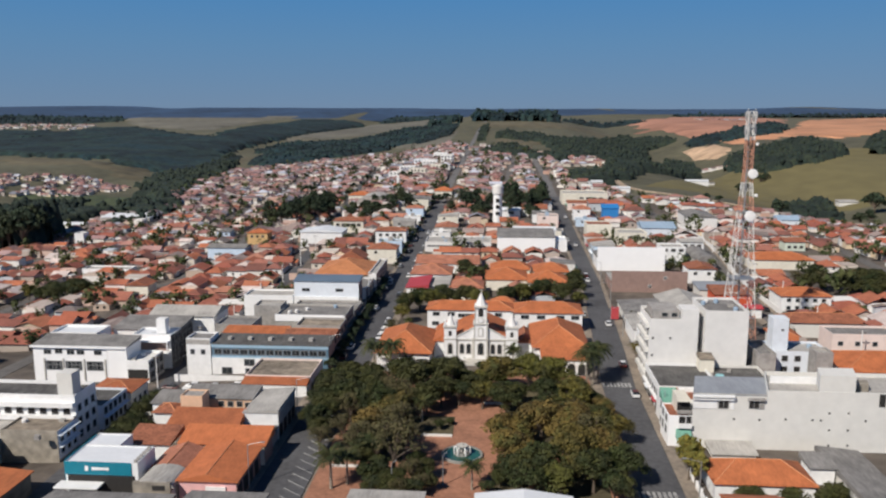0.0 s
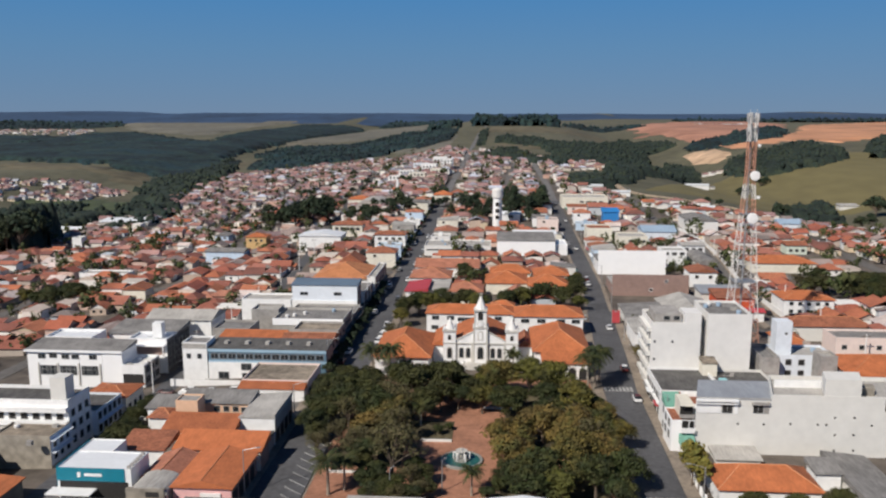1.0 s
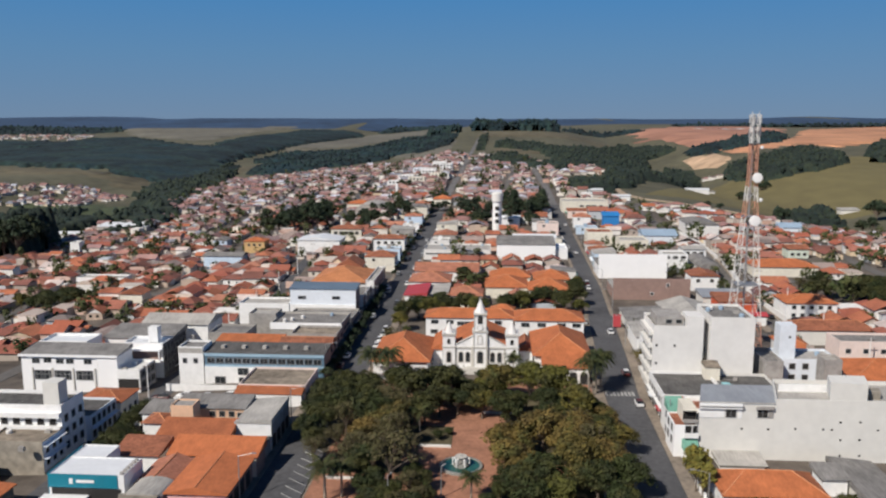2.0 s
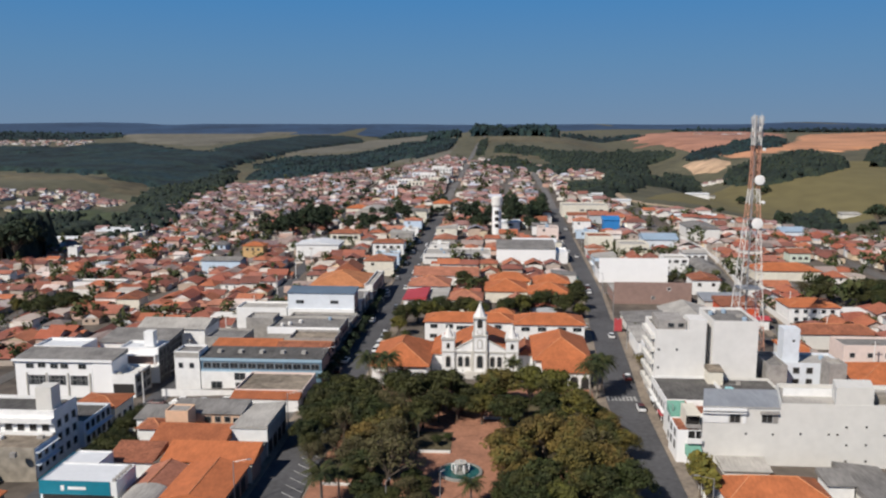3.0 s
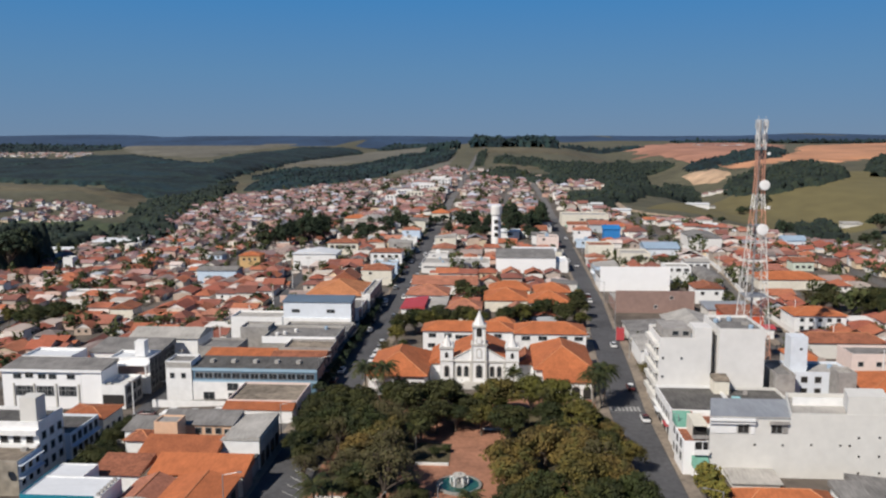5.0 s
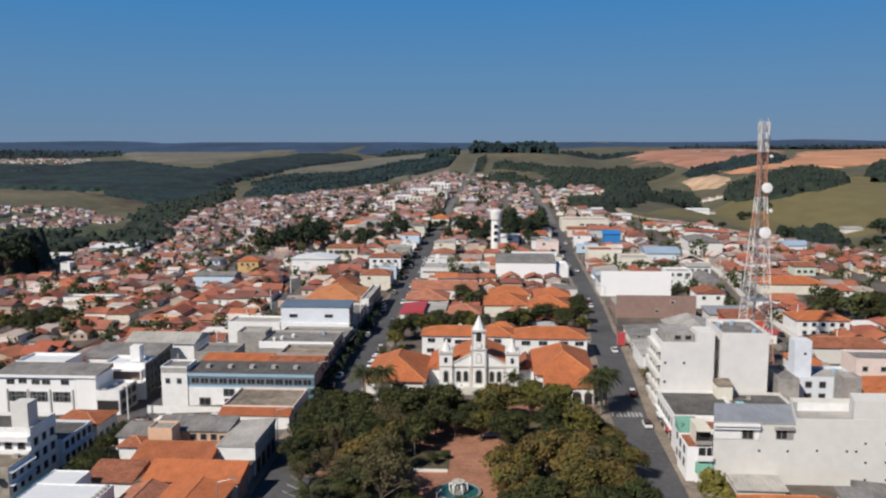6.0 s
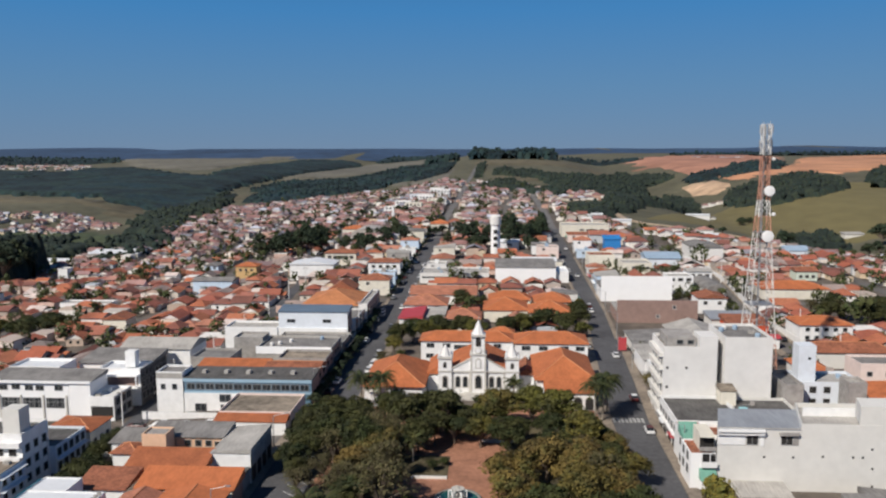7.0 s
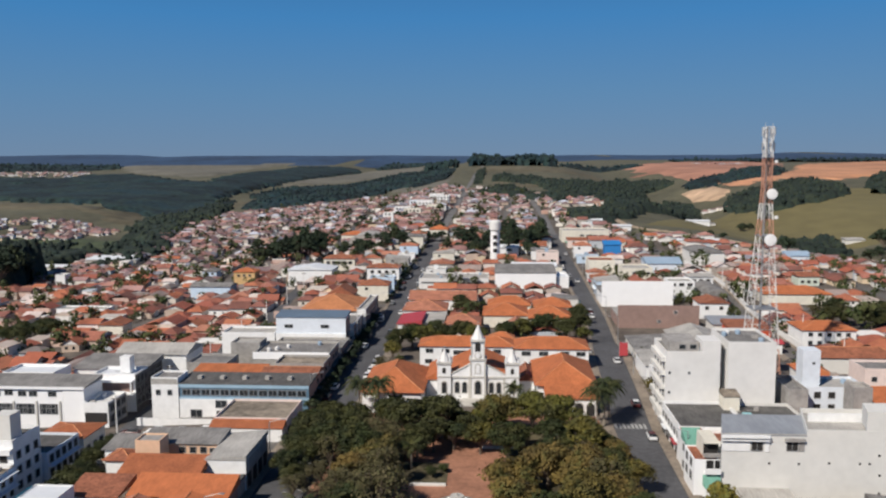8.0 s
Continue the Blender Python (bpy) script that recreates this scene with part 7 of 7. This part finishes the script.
def town_houses():
    rg = random.Random(99)
    kinds = [house_kind(100 + k) for k in range(14)]
    spots = []
    y = 100.0
    while y < 1075:
        x = -345.0
        while x < 300:
            px, py = x + rg.uniform(-1.2, 1.2), y + rg.uniform(-1.2, 1.2)
            if in_town(px, py) and free(px, py, 3.6) and not (105 < px < 142 and 272 < py < 308) and not (-200 < px < -165 and 286 < py < 308):
                if rg.random() < 0.93:
                    spots.append((px, py))
            x += 9.0 if y < 500 else 9.0
        y += 9.4 if y < 500 else 9.6
    spots.sort(key=lambda p: math.hypot(p[0], p[1]))
    for px, py in spots[:250]:
        src = kinds[rg.randrange(len(kinds))]
        s = rg.uniform(0.82, 1.08)
        copy_thing(src, Matrix.LocRotScale((px, py, ground_z(px, py)), Euler((0, 0, radians(rg.choice((0, 0, 0, 90, 180, 270)) + rg.uniform(-2, 2)))), (s, s, s * rg.uniform(0.85, 1.15))))
    for src in kinds:
        for o in (*src.children_recursive, src):
            bpy.data.objects.remove(o)
    walls, roofs, panes, mids = ([], []), ([], []), ([], []), ([], [])

    def put(store, v, f):
        k = len(store[0])
        store[0].extend(v)
        store[1].extend([tuple(i + k for i in q) for q in f])

    CUBE = ((0, 1, 5, 4), (1, 2, 6, 5), (2, 3, 7, 6), (3, 0, 4, 7), (4, 5, 6, 7))
    rest = spots[250:]
    SETTLE = [(-534, 794), (-511, 837), (-466, 885), (-383, 805), (-411, 756), (-478, 708)]
    for k in range(190):   # settlement across the valley
        q = (rg.uniform(-534, -383), rg.uniform(708, 885))
        if inside(SETTLE, *q):
            rest.append(q)
    for k in range(60):
        v = rg.uniform(750, 950)
        rest.append((rg.uniform(58, 92) + (v - 750) * 0.16, v))
    for k in range(90):
        v = rg.uniform(1900, 2380)
        rest.append((rg.uniform(-1330, -1040) - (v - 1900) * 0.4, v))
    for k in range(30):
        rest.append((rg.uniform(515, 640), rg.uniform(2110, 2170)))
    for q in ((283, 1004), (270, 1024), (278, 1018), (262, 1030)):
        rest.append(q)

    def roofed(at, x0, x1, y0, y1, h, r, style, tiles):
        """Walls and roof of one house body: hipped, gabled or flat."""
        put(walls, [at(x0, y0, -3), at(x1, y0, -3), at(x1, y1, -3), at(x0, y1, -3), at(x0, y0, h), at(x1, y0, h), at(x1, y1, h), at(x0, y1, h)], CUBE)
        e, m = 0.55, (x0 + x1) / 2
        if style == "flat":
            put(walls, [at(x0, y0, h), at(x1, y0, h), at(x1, y1, h), at(x0, y1, h), at(x0, y0, h + 0.5), at(x1, y0, h + 0.5), at(x1, y1, h + 0.5), at(x0, y1, h + 0.5)], CUBE)
            return
        if style == "hip":
            q = min(x1 - x0, y1 - y0) * 0.45
            ridge = (at(m, y0 + q, h + r), at(m, y1 - q + 0.1, h + r))
        else:
            ridge = (at(m, y0 - e, h + r), at(m, y1 + e, h + r))
            put(walls, [at(x0, y0, h - 0.3), at(x1, y0, h - 0.3), at(m, y0, h + r - 0.2), at(x0, y0 + 0.3, h - 0.3), at(x1, y0 + 0.3, h - 0.3), at(m, y0 + 0.3, h + r - 0.2)], ((0, 1, 2), (1, 4, 5, 2), (3, 0, 2, 5)))
        lo = [at(x0 - e, y0 - e, h - 0.1), at(x1 + e, y0 - e, h - 0.1), at(x1 + e, y1 + e, h - 0.1), at(x0 - e, y1 + e, h - 0.1)]
        if style == "gable":
            put(tiles, [*lo, *ridge], ((1, 2, 5, 4), (3, 0, 4, 5)))
        else:
            put(tiles, [*lo, *ridge], ((0, 1, 4), (1, 2, 5, 4), (2, 3, 5), (3, 0, 4, 5), (3, 2, 1, 0)))

    for px, py in rest:
        g = ground_z(px, py)
        # farther houses take the haze-tinted roof colours
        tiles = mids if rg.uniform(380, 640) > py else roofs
        w, d = rg.uniform(2.6, 4.4), rg.uniform(3.0, 5.0)
        if py > 500:
            w, d = w * 0.96, d * 0.96
        if px < -375 and py > 690:
            w, d = w * 0.8, d * 0.8
        if py > 2000:
            w *= 2.5
        h = rg.choice((2.5, 2.7, 2.9, 2.8, 2.7, 3.0, 4.9 if px > -375 else 2.4))
        a = rg.choice((0, 0, 90, 180, 270)) + rg.uniform(-3, 3)
        c, s = math.cos(radians(a)), math.sin(radians(a))

        def at(u, v, z):
            return (px + u * c - v * s, py + u * s + v * c, g + z)

        if rg.random() < 0.07:   # a long shed or a flat-roofed block
            w, d = w * rg.uniform(1.2, 1.7), d * rg.uniform(1.1, 1.4)
        k = rg.random()
        roofed(at, -w, w, -d, d, h, rg.uniform(1.1, 2.1), "hip" if k < 0.42 else "gable" if k < 0.94 else "flat", tiles)
        for wing in range(rg.choice((0, 1, 1, 2))):   # annexes and lean-tos at other heights
            u, v = rg.uniform(-w, w), rg.choice((-1, 1)) * (d + rg.uniform(0, 1.5))
            p, q = rg.uniform(1.4, 2.8), rg.uniform(1.2, 2.6)
            roofed(at, u - p, u + p, v - q, v + q, h - rg.uniform(0.2, 0.8), rg.uniform(0.4, 1.0), rg.choice(("hip", "gable", "gable", "flat")), tiles)
        if py < 800 and rg.random() < 0.6:
            for u in (-0.45, 0.4):
                for face in (0, 1):
                    n = d + 0.05 if face == 0 else w + 0.05
                    m = u * (w if face == 0 else d)
                    quad = [(m - 0.5, 1.0), (m + 0.5, 1.0), (m + 0.5, 2.0), (m - 0.5, 2.0)]
                    put(panes, [at(a, -n, b) if face == 0 else at(-n, a, b) for a, b in quad], ((0, 1, 2, 3),))
        if rg.random() < 0.35:   # yard walls
            a = rg.uniform(-w, w)
            put(walls, [at(a - 0.1, -d - 5, -2), at(a + 0.1, -d - 5, -2), at(a + 0.1, -d, -2), at(a - 0.1, -d, -2), at(a - 0.1, -d - 5, 2), at(a + 0.1, -d - 5, 2), at(a + 0.1, -d, 2), at(a - 0.1, -d, 2)], CUBE)
    top = tagged(new("far_houses"), "crowded plastered houses with tile roofs up the hill", "houses", kind="stuff")
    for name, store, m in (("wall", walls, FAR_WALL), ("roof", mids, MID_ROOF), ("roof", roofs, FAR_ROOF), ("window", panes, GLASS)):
        me = bpy.data.meshes.new(name)
        me.from_pydata(store[0], [], store[1])
        me.materials.append(m)
        ob = new(name, me)
        ob.parent = top
        tagged(ob, kind="stuff")
    # yard greenery
    return rest


town_houses()


def yard_trees():
    rg = np.random.RandomState(17)
    quads = []
    for k in range(2600):
        px, py = rg.uniform(-340, 290), rg.uniform(190, 1060)
        if not in_town(px, py) or not free(px, py, 0.5):
            continue
        s = rg.uniform(1.2, 3.0) * (1.5 if rg.rand() < 0.2 else 1)
        near = py < 480
        lobes = np.array((px, py, ground_z(px, py) + s * 1.35)) + rg.uniform(-0.75, 0.75, (7 if near else 4, 3)) * s
        n = 16 if near else 9
        centre = np.repeat(lobes, n, axis=0)
        d = rg.normal(0, 1, centre.shape) + (0, 0, 0.3)
        d /= np.linalg.norm(d, axis=1)[:, None]
        p = centre + d * s * rg.uniform(0.3, 0.62, (len(d), 1))
        a = np.cross(d + rg.uniform(-0.4, 0.4, d.shape), rg.normal(0, 1, d.shape))
        a /= np.linalg.norm(a, axis=1)[:, None]
        b = np.cross(d, a)
        w = (0.22 if near else 0.32) * s * rg.uniform(0.6, 1.3, (len(d), 1))
        quads.append(np.stack((p - a * w, p - b * w * 0.7, p + a * w, p + b * w * 0.7), axis=1).reshape(-1, 3))
    quads = np.concatenate(quads)
    me = bpy.data.meshes.new("yard_trees")
    me.from_pydata(quads.tolist(), [], np.arange(len(quads)).reshape(-1, 4).tolist())
    me.materials.append(YARD_LEAF)
    tagged(new("yard_trees", me), "small green trees in back yards", "trees", kind="stuff")


yard_trees()


# ---- cars ----
def car_kind(paint, label):
    t = thing("car", label, "car", 0, 0, -200, "cars on the streets")
    bm = bmesh.new()
    rows = [(-2.05, 0.45, 0.75, 0.78), (-1.95, 0.3, 0.95, 0.82), (-0.9, 0.28, 1.0, 0.86), (0.9, 0.28, 0.98, 0.86), (1.9, 0.3, 0.82, 0.82), (2.08, 0.42, 0.7, 0.74)]
    rings = [[bm.verts.new(p) for p in ((-w, y, a), (w, y, a), (w, y, b * 0.85), (w * 0.9, y, b), (-w * 0.9, y, b), (-w, y, b * 0.85))] for y, a, b, w in rows]
    for a, b in zip(rings, rings[1:]):
        for k in range(6):
            j = (k + 1) % 6
            bm.faces.new((a[k], a[j], b[j], b[k]))
    bm.faces.new(rings[0]), bm.faces.new(rings[-1][::-1])
    bmesh.ops.recalc_face_normals(bm, faces=bm.faces[:])
    part("body", bm, paint, t)
    bm = bmesh.new()
    lo = [bm.verts.new(p) for p in ((-0.74, -1.75, 0.95), (0.74, -1.75, 0.95), (0.74, 1.05, 0.95), (-0.74, 1.05, 0.95))]
    hi = [bm.verts.new(p) for p in ((-0.6, -1.2, 1.42), (0.6, -1.2, 1.42), (0.6, 0.35, 1.42), (-0.6, 0.35, 1.42))]
    for k in range(4):
        j = (k + 1) % 4
        bm.faces.new((lo[k], lo[j], hi[j], hi[k]))
    bm.faces.new(hi)
    part("glasshouse", bm, GLASS, t)
    slab(t, "roof", paint, -0.6, 0.6, -1.2, 0.35, 1.42, 1.47)
    for x in (-0.78, 0.78):
        for y in (-1.3, 1.3):
            bm = bmesh.new()
            add_turned(bm, [(0.3, -0.1), (0.31, 0), (0.3, 0.1)], 14)
            tyre = part("wheel", bm, RUBBER, t)
            tyre.matrix_basis = pose(x, y, 0.31, 0, 90)
            bm = bmesh.new()
            add_turned(bm, [(0.19, -0.11), (0.19, 0.11)], 10)
            part("rim", bm, STEEL, tyre)
    for x in (-0.6, 0.6):
        slab(t, "headlight", WHITE, x - 0.16, x + 0.16, 2.0, 2.1, 0.55, 0.7)
    return t


def cars():
    kinds = [car_kind(CAR_PAINT, "small parked car beside the kerb"), car_kind(WHITE_CAR, "small white car on the street")]
    spots = [(32.2, 179, 0, 0), (32.6, 201, 0, 0), (24.2, 160, 0, 0), (24.0, 166, 0, 0), (24.2, 152, 0, 0), (34.2, 241, 0, 0), (27.5, 252, 0, 0), (34, 300, 0, 1), (34.2, 308, 0, 0), (30, 326, 0, 0), (36.2, 372, 0, 0), (33.4, 384, 0, 0), (32.2, 400, 0, 1), (38.0, 455, 0, 0),
             (-34.5, 222, 0, 1), (-34.4, 228, 0, 1), (-34.3, 234, 0, 0), (-34.4, 240, 0, 1), (-41.2, 212, 0, 1), (-41.4, 203, 0, 0), (-36.6, 195, 12, 0), (-37, 186, 10, 0), (-41.6, 268, 0, 0), (-41.6, 282, 0, 0), (-41.5, 296, 0, 1), (-34.6, 318, 0, 0), (-34.6, 345, 0, 0),
             (-34.4, 360, 0, 0), (-41.6, 352, 0, 0), (-41.5, 366, 0, 0), (-34.5, 374, 0, 0), (-41.5, 380, 0, 0), (-36, 400, 0, 1), (-41.6, 412, 0, 0), (-115, 172, 90, 0), (-120, 176, 90, 0), (-108, 172.5, 90, 1), (-126, 172, 90, 0), *[(-124 + 2.9 * k, 180.5, 75, k % 2) for k in range(8)], *[(-125 + 3.1 * k, 174.5, 105, (k + 1) % 3 == 0) for k in range(8)], (-104, 166, 60, 0), (-108, 165, 60, 1), (-112, 164, 60, 0), (-116, 163, 60, 0), (-120, 162, 60, 0),
             (-80.5, 181, 90, 0), (-75, 182, 90, 1), (-69.5, 181, 90, 0), (-64, 181.6, 90, 0), (-79, 175.6, 90, 1), (-66, 170.6, 90, 0), (88.5, 262, 0, 0), (93, 300, 0, 1), (98, 352, 0, 0), (5.5, 229, 90, 0), (-0.5, 231, 90, 0)]
    for k in range(11):
        spots.append((-35.2 if k % 2 else -40.8, 256 + 15.3 * k + (k * 7) % 5, 0, int(k % 5 == 0)))
    for x, y, a, k in spots:
        copy_thing(kinds[k], pose(x, y, ground_z(x, y) + 0.11, 0, 0, a))
    for src in kinds:
        for o in (*src.children_recursive, src):
            bpy.data.objects.remove(o)


cars()


# ---- street furniture ----
def lamp_post(x, y, h, arm, label):
    t = thing("street_lamp", label, "street lamp", x, y, ground_z(x, y), "street lamps")
    bm = bmesh.new()
    add_turned(bm, [(0.14, -0.3), (0.12, 1.0), (0.08, h)], 8)
    part("pole", bm, STEEL, t)
    bm = bmesh.new()
    add_bar(bm, (0, 0, h - 0.1), (arm, 0, h + 0.5), 0.05)
    part("arm", bm, STEEL, t)
    slab(t, "lamp_head", STEEL, min(arm, arm * 1.3), max(arm, arm * 1.3), -0.15, 0.15, h + 0.42, h + 0.58)


for k in range(9):
    lamp_post(-43.6, 128 + 34 * k, 8.5, 2.4, "grey street lamp with a bent arm")
    lamp_post(34.0 + 0.9 * k, 126 + 34 * k, 8.5, -2.4, "grey street lamp with a bent arm")
for x, y in ((-9.4, 131), (-18, 127)):
    lamp_post(x, y, 6.0, 0.6, "square lamp post with a single head")


def pole(x, y, h, label):
    t = thing("utility_pole", label, "utility pole", x, y, ground_z(x, y), "utility poles")
    bm = bmesh.new()
    add_turned(bm, [(0.2, -0.3), (0.12, h)], 8)
    part("post", bm, GREYPLASTER, t)
    slab(t, "crossarm", BARK, -1.0, 1.0, -0.08, 0.08, h - 0.8, h - 0.6)


pole(-44.2, 262, 12, "tall pale concrete utility pole")
for k in range(8):
    pole(-84.2 - 0.3 * k, 153 + 30 * k, 8.5, "concrete utility pole on the pavement")
    pole(96.4, 180 + 30 * k, 8.5, "concrete utility pole on the pavement")


fence = thing("street_fence", "low white wall along the pavement", "wall", 35.4, 130, 0)
slab(fence, "wall", WHITE, -0.1, 0.1, -9, 9, -0.3, 1.3)
for k in range(7):
    slab(fence, "pier", WHITE, -0.2, 0.2, -9 + 3 * k - 0.2, -9 + 3 * k + 0.2, -0.3, 1.7)


def markings():
    for y0, x0, x1 in ((186.4, 24.6, 32.6), (130.0, 23.4, 31.6)):
        for k in range(9):
            x = x0 + (x1 - x0) * (k + 0.5) / 9
            bm = bmesh.new()
            add_box(bm, x - 0.28, x + 0.28, y0 - 1.5, y0 + 1.5, 0.05, 0.115)
            one_mesh("crossing_stripe", bm, PAINT, "white zebra crossing stripe", kind="structure")
    for k in range(16):
        y = 124 + 2.9 * k
        bm = bmesh.new()
        add_box(bm, -2.3, 2.3, -0.08, 0.08, 0.05, 0.115)
        ob = one_mesh("parking_line", bm, PAINT, "slanted white parking line", kind="structure")
        ob.matrix_basis = pose(-35.6, y, 0, 0, 0, -38)


markings()
